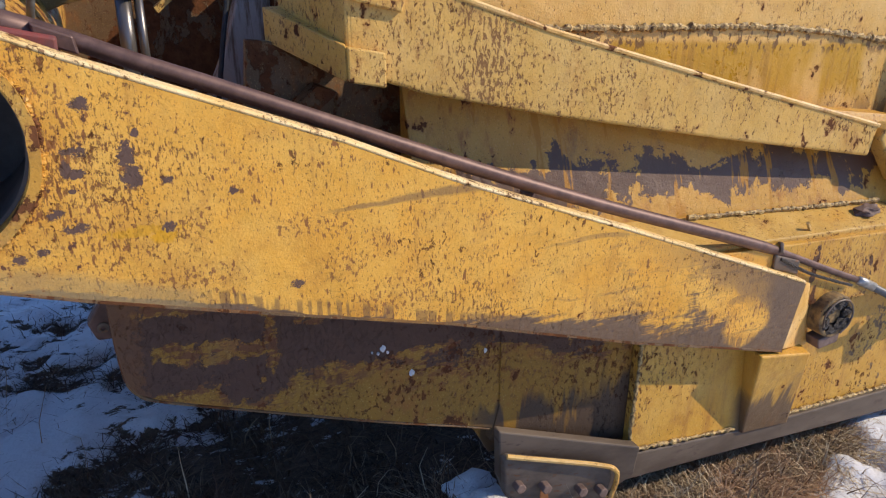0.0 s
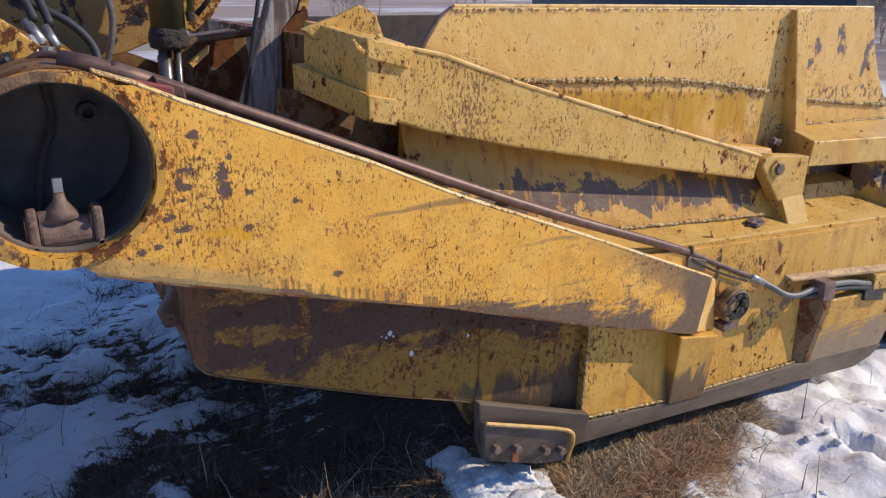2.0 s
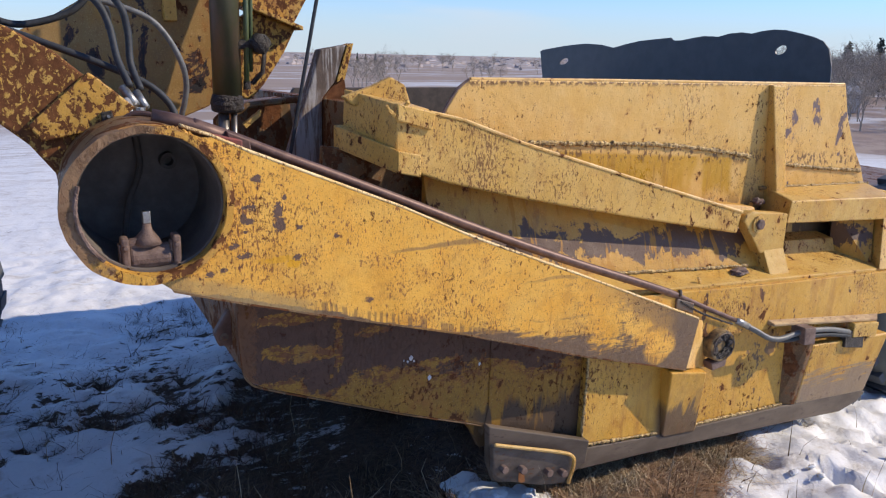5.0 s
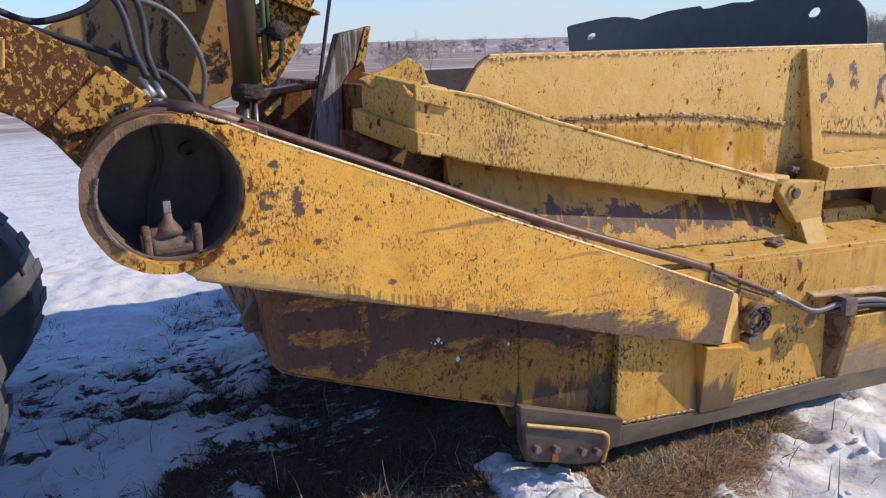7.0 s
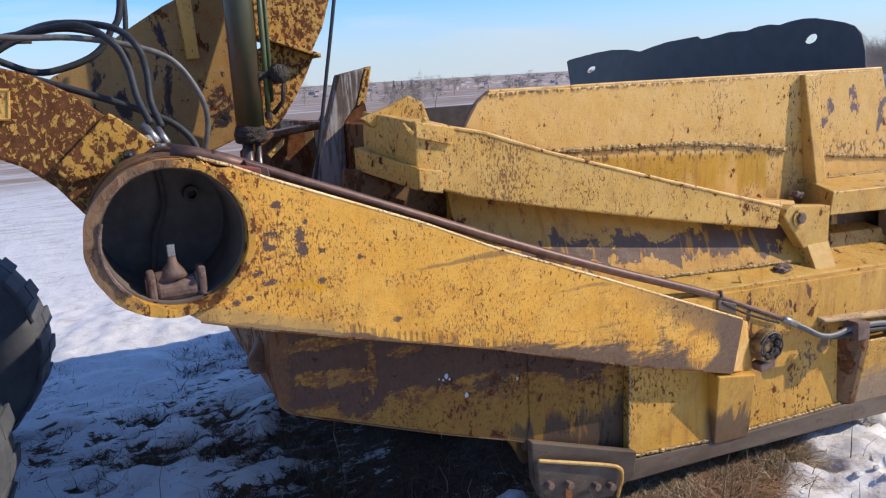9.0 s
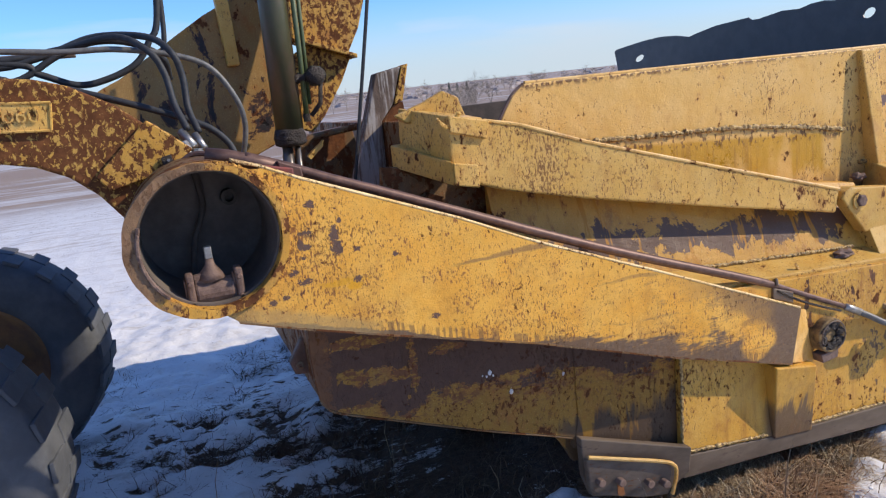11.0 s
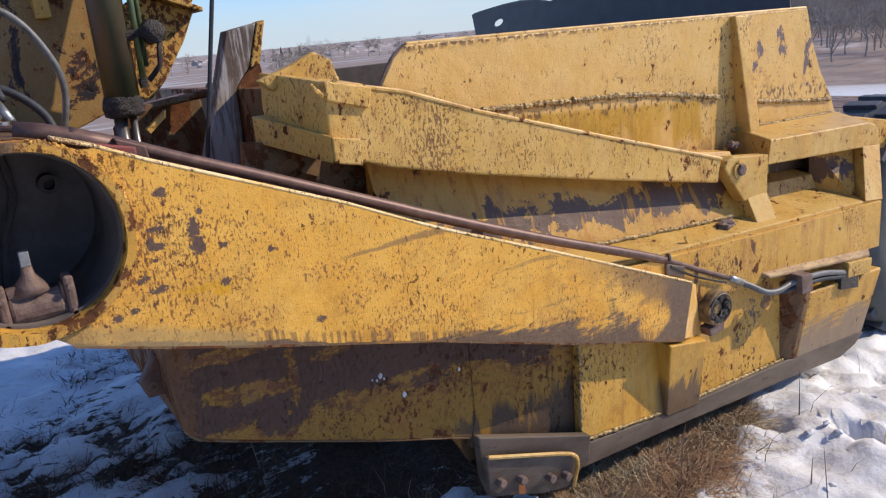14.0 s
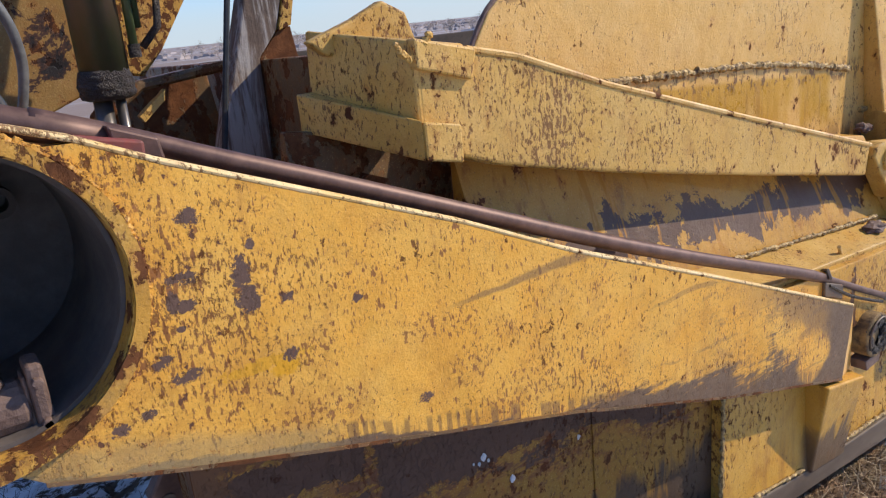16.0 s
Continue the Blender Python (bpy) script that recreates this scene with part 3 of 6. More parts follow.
def streaked_plate():
    """Dark rusty plate with pale lime runs down it."""
    n = Nodes("lime_streaked_plate")
    col = n.mix(n.step(n.noise(7, 6, 0.7, (1, 1, 0.6)), 0.35, 0.65), (0.085, 0.058, 0.042), (0.19, 0.125, 0.085))
    run = n.noise(1.0, 6, 0.7, (30, 30, 2.0), (2, 1, 0), distort=0.6)
    where = n.noise(4.5, 4, 0.6, (1.6, 1, 0.7), (3, 1, 6))
    pale = n.step(n.math("ADD", run, n.math("MULTIPLY", n.math("SUBTRACT", where, 0.5), 0.7)), 0.46, 0.62)
    col = n.mix(n.math("MULTIPLY", pale, 0.7), col, (0.46, 0.43, 0.39))
    n.bump(n.math("ADD", run, n.noise(60, 4)), 0.5, 0.004)
    return n.done(col, 0.8)


POST = streaked_plate()
LEDGE = simple("weathered_ledge", (0.24, 0.14, 0.065), (0.48, 0.33, 0.16), 18, 0.75, 0.0, (0.6, 1, 2), 0.5, 0.003, speck=(0.12, 0.07, 0.045))
BOSS = simple("crusted_boss", (0.055, 0.035, 0.022), (0.30, 0.19, 0.07), 30, 0.75, 0.05, None, 0.9, 0.006)
# pale tone of the mix paints cream highlights on the bead
WELD = simple("weld_bead", (0.085, 0.045, 0.02), (0.58, 0.41, 0.16), 85, 0.6, 0.15, None, 0.7, 0.004)
TYRE_FRONT = simple("black_tyre", (0.055, 0.060, 0.070), (0.092, 0.098, 0.110), 8, 0.75, 0.0)
TYRE_REAR = simple("faded_grey_tyre", (0.070, 0.076, 0.070), (0.118, 0.124, 0.112), 5, 0.8, 0.0, (1, 1, 1), 0.3, 0.004)
RIM = simple("rusty_yellow_rim", (0.20, 0.10, 0.035), (0.10, 0.05, 0.03), 9, 0.6, 0.1)
# far tree tones are lightened to imitate distance haze
BARK = simple("grey_bark", (0.25, 0.215, 0.18), (0.37, 0.32, 0.27), 2, 0.9, 0.0)
NEEDLES = simple("dark_needles", (0.075, 0.088, 0.068), (0.12, 0.130, 0.10), 1.5, 0.9, 0.0)


def blades(name, dark, mid, light):
    n = Nodes(name)
    g = n.t.nodes.new("ShaderNodeNewGeometry")
    r = g.outputs["Random Per Island"]
    col = n.mix(n.step(r, 0.0, 0.55), dark, mid)
    col = n.mix(n.step(r, 0.55, 1.0), col, light)
    patch = n.step(n.noise(3.0, 4, 0.6), 0.42, 0.6)
    col = n.mix(n.math("MULTIPLY", patch, 0.5), col, (mid[0] * 1.05, mid[1] * 0.72, mid[2] * 0.6))
    return n.done(col, 0.8)


# lit and shaded copies of one dead grass
GRASS = blades("dead_grass", (0.12, 0.075, 0.040), (0.30, 0.205, 0.112), (0.64, 0.53, 0.34))
GRASS_SHADE = blades("matted_shade_grass", (0.030, 0.018, 0.011), (0.085, 0.050, 0.026), (0.24, 0.165, 0.09))
WALL = simple("pale_boards", (0.40, 0.37, 0.34), (0.52, 0.49, 0.46), 1.0, 0.8)
ROOF = simple("grey_roof", (0.16, 0.17, 0.2), (0.25, 0.26, 0.29), 1.0, 0.7)
# scrub tone is lifted too, as haze would do
WOODS = simple("far_scrub", (0.34, 0.30, 0.29), (0.46, 0.40, 0.38), 0.05, 0.95, 0.0, None, 0.0)


def snow_ground():
    n = Nodes("snowy_ground")
    p = n.xyz()
    snow = n.attr("snow")
    clump = n.noise(9.0, 7, 0.70, (0.8, 1.25, 1), (1, 2, 0), distort=0.4)
    fine = n.noise(24, 6, 0.72)
    v = n.math("ADD", snow, n.math("MULTIPLY", n.math("SUBTRACT", fine, 0.5), 0.9))
    v = n.math("ADD", v, n.math("MULTIPLY", n.math("SUBTRACT", clump, 0.5), 2.0))
    # low drifts lie in thin streaks between flattened grass on the hitch side
    drift = n.noise(1.0, 7, 0.76, (5.5, 15, 1), (3, 2, 0), distort=0.5)
    v = n.math("ADD", v, n.math("MULTIPLY", n.math("MULTIPLY", n.math("SUBTRACT", drift, 0.49), 3.0), n.math("SUBTRACT", 1.0, n.step(p["X"], 0.2, 1.1))))
    m = n.step(v, 0.42, 0.56)
    straw = n.noise(14, 6, 0.72, (1, 2.5, 1), distort=1.2)
    soil = n.mix(n.step(straw, 0.3, 0.72), (0.045, 0.030, 0.020), (0.155, 0.102, 0.060))
    soil = n.mix(n.step(n.noise(75, 4, 0.7, (1, 2.2, 1)), 0.56, 0.72), soil, (0.24, 0.16, 0.085))
    white = n.mix(n.noise(3.5, 6, 0.65), (0.58, 0.575, 0.565), (0.73, 0.72, 0.705))
    white = n.mix(n.math("MULTIPLY", n.step(n.noise(70, 5, 0.7), 0.58, 0.72), 0.35), white, (0.36, 0.31, 0.26))
    dirt = n.noise(4.0, 7, 0.75, (1, 1.4, 1), (8, 3, 0), distort=0.5)
    white = n.mix(n.math("MULTIPLY", n.step(dirt, 0.52, 0.66), 0.45), white, (0.33, 0.27, 0.20))
    # stubble rows that show through the snow beyond the machine
    rows = n.math("ADD", n.noise(1.0, 7, 0.78, (0.7, 3.6, 1), (4, 1, 0)), n.math("MULTIPLY", n.math("SUBTRACT", n.noise(5.0, 5, 0.7, (0.5, 2.0, 1)), 0.5), 0.35))
    rows = n.math("MULTIPLY", n.step(rows, 0.50, 0.60), n.step(p["Y"], 7.5, 13.0))
    white = n.mix(n.math("MULTIPLY", rows, 0.48), white, (0.27, 0.19, 0.12))
    col = n.mix(m, soil, white)
    # far fields: streaks of stubble and snow, lightened in place of haze
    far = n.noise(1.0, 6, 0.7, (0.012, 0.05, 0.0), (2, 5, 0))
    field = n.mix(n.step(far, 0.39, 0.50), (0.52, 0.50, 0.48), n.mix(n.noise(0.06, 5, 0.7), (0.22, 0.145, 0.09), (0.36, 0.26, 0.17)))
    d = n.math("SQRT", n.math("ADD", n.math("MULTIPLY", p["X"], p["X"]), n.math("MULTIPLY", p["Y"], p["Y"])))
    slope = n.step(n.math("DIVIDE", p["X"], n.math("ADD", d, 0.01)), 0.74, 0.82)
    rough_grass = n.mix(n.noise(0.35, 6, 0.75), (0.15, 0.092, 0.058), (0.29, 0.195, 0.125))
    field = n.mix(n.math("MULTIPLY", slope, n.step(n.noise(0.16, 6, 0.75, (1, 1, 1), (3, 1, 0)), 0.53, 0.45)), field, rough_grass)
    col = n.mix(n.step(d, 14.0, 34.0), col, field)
    h = n.math("ADD", n.math("MULTIPLY", n.noise(9, 6, 0.62), 1.0), n.math("MULTIPLY", n.noise(40, 5, 0.6), 0.22))
    h = n.math("ADD", h, n.math("MULTIPLY", m, 0.4))
    n.bump(h, 0.6, 0.024)
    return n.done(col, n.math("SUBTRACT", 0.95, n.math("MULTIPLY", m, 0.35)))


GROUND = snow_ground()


def snow_clump_material():
    n = Nodes("snow")
    col = n.mix(n.noise(8, 5, 0.6), (0.60, 0.595, 0.585), (0.74, 0.73, 0.715))
    n.bump(n.noise(30, 6, 0.65), 0.9, 0.02)
    return n.done(col, 0.6)


SNOW = snow_clump_material()

# ---- mesh helpers ----


def part(name, bm, material, parent, label="", bevel=0.0, segments=2, smooth=False):
    """One bmesh as one mesh object under a thing or a part."""
    bmesh.ops.recalc_face_normals(bm, faces=bm.faces[:])
    if bevel:
        sharp = [e for e in bm.edges if len(e.link_faces) == 2 and e.calc_face_angle(0.0) > 0.5]
        bmesh.ops.bevel(bm, geom=sharp, offset=bevel, segments=segments, affect="EDGES", profile=0.5, clamp_overlap=True)
    me = bpy.data.meshes.new(name)
    bm.to_mesh(me)
    bm.free()
    if smooth:
        for f in me.polygons:
            f.use_smooth = True
    me.materials.append(material)
    ob = new(name, me)
    if parent:
        ob.parent = parent
        if parent.type == "EMPTY":
            ob.matrix_parent_inverse = Matrix.Translation(-parent.location)
    if label:
        ob["label"] = label
    return ob


def prism(poly, y0, y1, bm=None, tilt=0.0, x0=0.0):
    """A plate: an outline in x and z, from y0 to y1; tilt is the change of y with x about x0."""
    bm = bm or bmesh.new()
    front = [bm.verts.new((x, y0 + tilt * (x - x0), z)) for x, z in poly]
    back = [bm.verts.new((x, y1 + tilt * (x - x0), z)) for x, z in poly]
    bm.faces.new(front)
    bm.faces.new(back[::-1])
    k = len(poly)
    for i in range(k):
        bm.faces.new((front[i], back[i], back[(i + 1) % k], front[(i + 1) % k]))
    return bm


def cross(profile, x0, x1, bm=None):
    """A bar along x with a profile in y and z."""
    bm = bm or bmesh.new()
    a = [bm.verts.new((x0, y, z)) for y, z in profile]
    b = [bm.verts.new((x1, y, z)) for y, z in profile]
    bm.faces.new(a)
    bm.faces.new(b[::-1])
    k = len(profile)
    for i in range(k):
        bm.faces.new((a[i], b[i], b[(i + 1) % k], a[(i + 1) % k]))
    return bm


def hexa(corners, bm=None):
    """A block from eight corners: four in front, four behind in the same order."""
    bm = bm or bmesh.new()
    v = [bm.verts.new(c) for c in corners]
    for q in ((0, 1, 2, 3), (7, 6, 5, 4), (0, 4, 5, 1), (1, 5, 6, 2), (2, 6, 7, 3), (3, 7, 4, 0)):
        bm.faces.new([v[i] for i in q])
    return bm


def loft(a, b, bm=None):
    """A block between two loops of corners with the same count."""
    bm = bm or bmesh.new()
    va, vb = [bm.verts.new(c) for c in a], [bm.verts.new(c) for c in b]
    bm.faces.new(va)
    bm.faces.new(vb[::-1])
    k = len(va)
    for i in range(k):
        bm.faces.new((va[i], vb[i], vb[(i + 1) % k], va[(i + 1) % k]))
    return bm


def smooth_line(points, per=8):
    """A Catmull-Rom line through the points."""
    pts = [Vector(p) for p in points]
    if len(pts) < 3:
        return pts
    ext = [2 * pts[0] - pts[1]] + pts + [2 * pts[-1] - pts[-2]]
    out = []
    for i in range(1, len(ext) - 2):
        a, b, c, d = ext[i - 1:i + 3]
        for k in range(per):
            t = k / per
            out.append(0.5 * (2 * b + (c - a) * t + (2 * a - 5 * b + 4 * c - d) * t * t + (3 * b - a - 3 * c + d) * t ** 3))
    return out + [pts[-1]]


def sweep(line, radius, sides=10, bm=None, lumps=0.0, rng=None):
    """A round rod along a line; radius a number or one for each point."""
    bm = bm or bmesh.new()
    line = [Vector(p) for p in line]
    rings = []
    for i, p in enumerate(line):
        ahead = (line[min(i + 1, len(line) - 1)] - line[max(i - 1, 0)]).normalized()
        side = ahead.cross(Vector((0.13, 0.31, 0.94))).normalized()
        up = side.cross(ahead)
        r = radius[i] if isinstance(radius, (list, tuple)) else radius
        ring = []
        for k in range(sides):
            a = 2 * math.pi * k / sides
            q = r * (1 + (rng.uniform(-lumps, lumps) if rng else 0.0))
            ring.append(bm.verts.new(p + side * math.cos(a) * q + up * math.sin(a) * q))
        rings.append(ring)
    for a, b in zip(rings, rings[1:]):
        for k in range(sides):
            bm.faces.new((a[k], a[(k + 1) % sides], b[(k + 1) % sides], b[k]))
    bm.faces.new(rings[0][::-1])
    bm.faces.new(rings[-1])
    return bm


def bead(points, r, seed, bm=None, step=0.0075):
    """A weld bead: an uneven lumpy rod along a line."""
    rng = random.Random(seed)
    line = smooth_line(points, 12)
    dense = [line[0]]
    for a, b in zip(line, line[1:]):
        d = (b - a).length
        k = max(1, int(d / step))
        for i in range(1, k + 1):
            dense.append(a.lerp(b, i / k))
    dense = [p + Vector((rng.uniform(-1, 1), 0, rng.uniform(-1, 1))) * r * 0.3 for p in dense]
    radii = [r * rng.uniform(0.5, 1.3) for _ in dense]
    return sweep(dense, radii, 7, bm, 0.18, rng)


def disc(c, r, y0, y1, sides=24, bm=None, axis="y"):
    """A short cylinder round the y axis (or x, or z)."""
    bm = bm or bmesh.new()
    ring = [(math.cos(2 * math.pi * k / sides) * r, math.sin(2 * math.pi * k / sides) * r) for k in range(sides)]
    if axis == "y":
        put = lambda u, v, w: (c[0] + u, w, c[1] + v)
    elif axis == "x":
        put = lambda u, v, w: (w, c[0] + u, c[1] + v)
    else:
        put = lambda u, v, w: (c[0] + u, c[1] + v, w)
    a = [bm.verts.new(put(u, v, y0)) for u, v in ring]
    b = [bm.verts.new(put(u, v, y1)) for u, v in ring]
    bm.faces.new(a)
    bm.faces.new(b[::-1])
    for k in range(sides):
        bm.faces.new((a[k], b[k], b[(k + 1) % sides], a[(k + 1) % sides]))
    return bm


def shell(cx, cz, r0, r1, y0, y1, sides=64):
    """An open tube along y."""
    bm = bmesh.new()
    rings = []
    for r, y in ((r0, y0), (r1, y0), (r1, y1), (r0, y1)):
        rings.append([bm.verts.new((cx + r * math.cos(2 * math.pi * k / sides), y, cz + r * math.sin(2 * math.pi * k / sides))) for k in range(sides)])
    for i in range(4):
        a, b = rings[i], rings[(i + 1) % 4]
        for k in range(sides):
            bm.faces.new((a[k], a[(k + 1) % sides], b[(k + 1) % sides], b[k]))
    return bm


def lump(c, size, seed, bm=None, rough=0.3, level=3):
    """A rough clod."""
    bm = bm or bmesh.new()
    made = bmesh.ops.create_icosphere(bm, subdivisions=level, radius=1.0)["verts"]
    for v in made:
        d = 1 + rough * noise.noise(v.co * 1.7 + Vector((seed, 0, 0))) + rough * 0.5 * noise.noise(v.co * 4.3 + Vector((0, seed, 0)))
        v.co = Vector((v.co.x * size[0] * d + c[0], v.co.y * size[1] * d + c[1], v.co.z * size[2] * d + c[2]))
    return bm


def lathe(profile, c, y_out, sides=72, bm=None, turn=0.0):
    """A wheel's body of revolution about an axle along y; the profile is rows of (radius, depth behind y_out)."""
    bm = bm or bmesh.new()
    rings = []
    ca, sa = math.cos(turn), math.sin(turn)
    for r, d in profile:
        ring = []
        for k in range(sides):
            a = 2 * math.pi * k / sides
            x, y, z = r * math.cos(a), d, r * math.sin(a)
            ring.append(bm.verts.new((c[0] + x * ca - y * sa, y_out + x * sa + y * ca, c[1] + z)))
        rings.append(ring)
    for a, b in zip(rings, rings[1:]):
        for k in range(sides):
            bm.faces.new((a[k], a[(k + 1) % sides], b[(k + 1) % sides], b[k]))
    return bm


# ---- ground ----


def spaced(near_lo, near_hi, step, far):
    out = list(np.arange(near_lo, near_hi, step))
    s, v = step, near_hi
    while v < far:
        out.append(v)
        s *= 1.16
        v += s
    out.append(far)
    s, v, low = step, near_lo - step, []
    while v > -far:
        low.append(v)
        s *= 1.16
        v -= s
    low.append(-far)
    return low[::-1] + out


def fall(x, y):
    """The rise on which the machine stands drops to a wide plain."""
    d = math.hypot(x - 1.0, y - 2.5)
    t = min(max((d - 8.0) / 75.0, 0.0), 1.0)
    return -6.4 * t * t * (3 - 2 * t)


def snow_cover(x, y):
    """How much snow lies at a place near the machine, 0 to 1."""
    n1 = noise.fractal(Vector((x * 1.25, y * 1.7, 0.3)), 0.9, 2.0, 4)
    n2 = noise.fractal(Vector((x * 4.2, y * 6.0, 2.3)), 0.9, 2.0, 4)
    n3 = noise.fractal(Vector((x * 11.0, y * 13.0, 7.7)), 0.9, 2.0, 3)
    base = 0.555 + 0.22 * n1 + 0.22 * n2 + 0.15 * n3
    bare = math.exp(-(((x - 0.8) / 1.15) ** 2 + ((y - 2.65) / 0.85) ** 2))
    edge = 1.84 + 0.19 * (x - 1.17) + 0.10 * n1
    tuft = math.exp(-(((x - 1.62) / 0.95) ** 2 + ((y - edge - 0.15) / 0.23) ** 2))
    verge = 1 / (1 + math.exp(-(edge - y) * 14)) / (1 + math.exp(-(x - 1.0 + 1.2 * n1 * max(0.0, 1.7 - y)) * 7))
    corner = math.exp(-(((x + 0.38) / 0.42) ** 2 + ((y - 2.5) / 0.22) ** 2))
    tuft2 = math.exp(-(((x - 0.3) / 0.9) ** 2 + ((y - 1.75) / 0.35) ** 2))
    right = 1 / (1 + math.exp(-(x - 2.15 + 0.35 * (y - 2.0) + 0.9 * n1 * max(0.0, 1.7 - y)) * 5))
    right *= 1 / (1 + math.exp((y - 3.2) * 3))
    deep = 1 / (1 + math.exp(-(y - 4.75 - 0.15 * (x + 0.5)) * 4))
    patch = math.exp(-(((x - 0.95) / 0.22) ** 2 + ((y - 2.45) / 0.35) ** 2))
    near_snow = math.exp(-(((x + 0.55) / 0.5) ** 2 + ((y - 3.20) / 0.22) ** 2))
    left = 1 / (1 + math.exp((x + 0.15 + 0.25 * (3.6 - y)) * 4))
    dirty = max(0.0, n2 + 0.5 * n3 - 0.12) * right
    shaded = math.exp(-(((x + 0.75) / 1.05) ** 2 + ((y - 3.05) / 0.95) ** 2))
    base += shaded * (0.34 * n2 + 0.20 * n3 - 0.10)
    return base - 0.75 * dirty + 0.09 * left + 0.95 * near_snow - 0.62 * bare - 0.55 * tuft - 0.10 * tuft2 + 0.45 * right + 0.5 * verge + 0.85 * corner + 0.55 * deep + 0.5 * patch


def make_ground():
    xs, ys = spaced(-3.2, 5.2, 0.034, 4500.0), spaced(-1.0, 7.0, 0.036, 4500.0)
    rng = random.Random(77)
    prints = [(rng.uniform(1.9, 5.3), rng.uniform(0.0, 2.6), rng.uniform(0, math.pi), rng.uniform(0.04, 0.10)) for _ in range(46)]
    verts, cover = [], []
    for y in ys:
        for x in xs:
            z = fall(x, y)
            back = min(max((x - 2.3) / 1.0, 0.0), 1.0)
            z -= 0.135 * back * back * (3 - 2 * back)
            near = abs(x) < 14 and abs(y) < 14
            out = max(-3.2 - x, x - 5.2, -1.0 - y, y - 7.0, 0.0)
            keep = max(0.0, 1.0 - out / 1.6)
            s = 0.9
            if near:
                s = snow_cover(x, y)
                on = min(max((s - 0.35) / 0.35, 0), 1)
                on = on * on * (3 - 2 * on)
                z += 0.035 * noise.fractal(Vector((x * 0.9, y * 0.9, 5.0)), 0.9, 2.0, 3)
                z += 0.045 * on + keep * (0.012 + (0.022 if x > 1.0 else 0.010) * on) * noise.fractal(Vector((x * 5.5, y * 5.5, 1.0)), 0.8, 2.0, 4)
                if x > 1.6 and y < 3:   # trodden snow
                    z += keep * on * min(x - 1.6, 1) * (0.055 * noise.noise(Vector((x * 2.3, y * 2.3, 9.0))) + 0.026 * noise.noise(Vector((x * 8.1, y * 8.1, 2.0))) + 0.028 * noise.fractal(Vector((x * 14, y * 14, 6.0)), 0.8, 2.0, 2))
                    for fx, fy, fa, fd in prints:
                        ux, uy = x - fx, y - fy
                        if abs(ux) < 0.4 and abs(uy) < 0.4:
                            a = (ux * math.cos(fa) + uy * math.sin(fa)) / 0.15
                            b = (uy * math.cos(fa) - ux * math.sin(fa)) / 0.065
                            q = a * a + b * b
                            z += on * fd * (0.16 * math.exp(-(q - 1.7) ** 2 * 1.6) - math.exp(-q * q * 0.7))
                z -= 0.02
            else:
                z += 0.25 * noise.noise(Vector((x * 0.04, y * 0.04, 0.0))) * min(1, (abs(x) + abs(y)) / 60)
            verts.append((x, y, z))
            cover.append(s)
    w = len(xs)
    faces = [(j * w + i, j * w + i + 1, (j + 1) * w + i + 1, (j + 1) * w + i) for j in range(len(ys) - 1) for i in range(w - 1)]
    me = bpy.data.meshes.new("ground")
    me.from_pydata(verts, [], faces)
    att = me.attributes.new("snow", "FLOAT", "POINT")
    att.data.foreach_set("value", cover)
    for f in me.polygons:
        f.use_smooth = True
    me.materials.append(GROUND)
    return tagged(new("ground", me), "trodden snow over dead prairie grass and bare soil", "ground", kind="structure")


make_ground()

# ---- the scraper ----
scraper = new("scraper")
scraper.location = (1.2, 3.3, 0.0)
tagged(scraper, "old chipped yellow towed earth scraper standing on snowy grass", "scraper")

# bowl: the near side
TOP = [(0.842, 1.692), (1.5, 1.688), (3.022, 1.675), (3.075, 1.52), (3.15, 1.38), (3.25, 1.25), (3.30, 1.15), (3.30, 0.93),
       (0.70, 0.93), (0.66, 1.22), (0.67, 1.36), (0.70, 1.48), (0.745, 1.58), (0.795, 1.655)]
bowl = part("bowl_side", prism(TOP, 2.38, 2.405), PAINT_BOWL, scraper, "pale yellow upper side plate of the bowl", 0.004)
part("weld_bead", bead([(0.72, 2.376, 1.33), (0.80, 2.376, 1.40), (0.93, 2.376, 1.445), (1.11, 2.376, 1.452), (1.40, 2.376, 1.44), (1.70, 2.376, 1.428),
                        (1.96, 2.376, 1.407), (2.2, 2.376, 1.375), (2.385, 2.376, 1.345)], 0.010, 1), WELD, bowl, "lumpy weld bead")
part("weld_bead", bead([(2.53, 2.376, 1.318), (2.67, 2.376, 1.293), (2.95, 2.376, 1.262), (3.24, 2.376, 1.235)], 0.0095, 2), WELD, bowl)
part("weld_bead", bead([(2.47, 2.372, 1.190), (2.8, 2.372, 1.181), (3.32, 2.372, 1.166)], 0.008, 3), WELD, bowl)
part("top_edge", sweep([(x, 2.39, z + 0.002) for x, z in ((0.85, 1.692), (1.5, 1.689), (2.2, 1.683), (3.02, 1.676))], 0.0085, 8), PAINT_EDGE, bowl, "worn rusty top edge")
part("curved_edge", sweep(smooth_line([(x, 2.39, z) for x, z in ((0.66, 1.25), (0.67, 1.36), (0.70, 1.48), (0.745, 1.58), (0.795, 1.655), (0.845, 1.692))]), 0.007, 8), CASTING, bowl, "rusty curved front edge")
part("rib", loft([(2.515, 2.298, 1.11), (2.580, 2.298, 1.11), (2.538, 2.350, 1.674), (2.452, 2.350, 1.677)],
                 [(2.525, 2.384, 1.10), (2.60, 2.384, 1.10), (2.545, 2.384, 1.674), (2.458, 2.384, 1.677)]), PAINT_BEAM, bowl, "upright stiffener rib", 0.006)
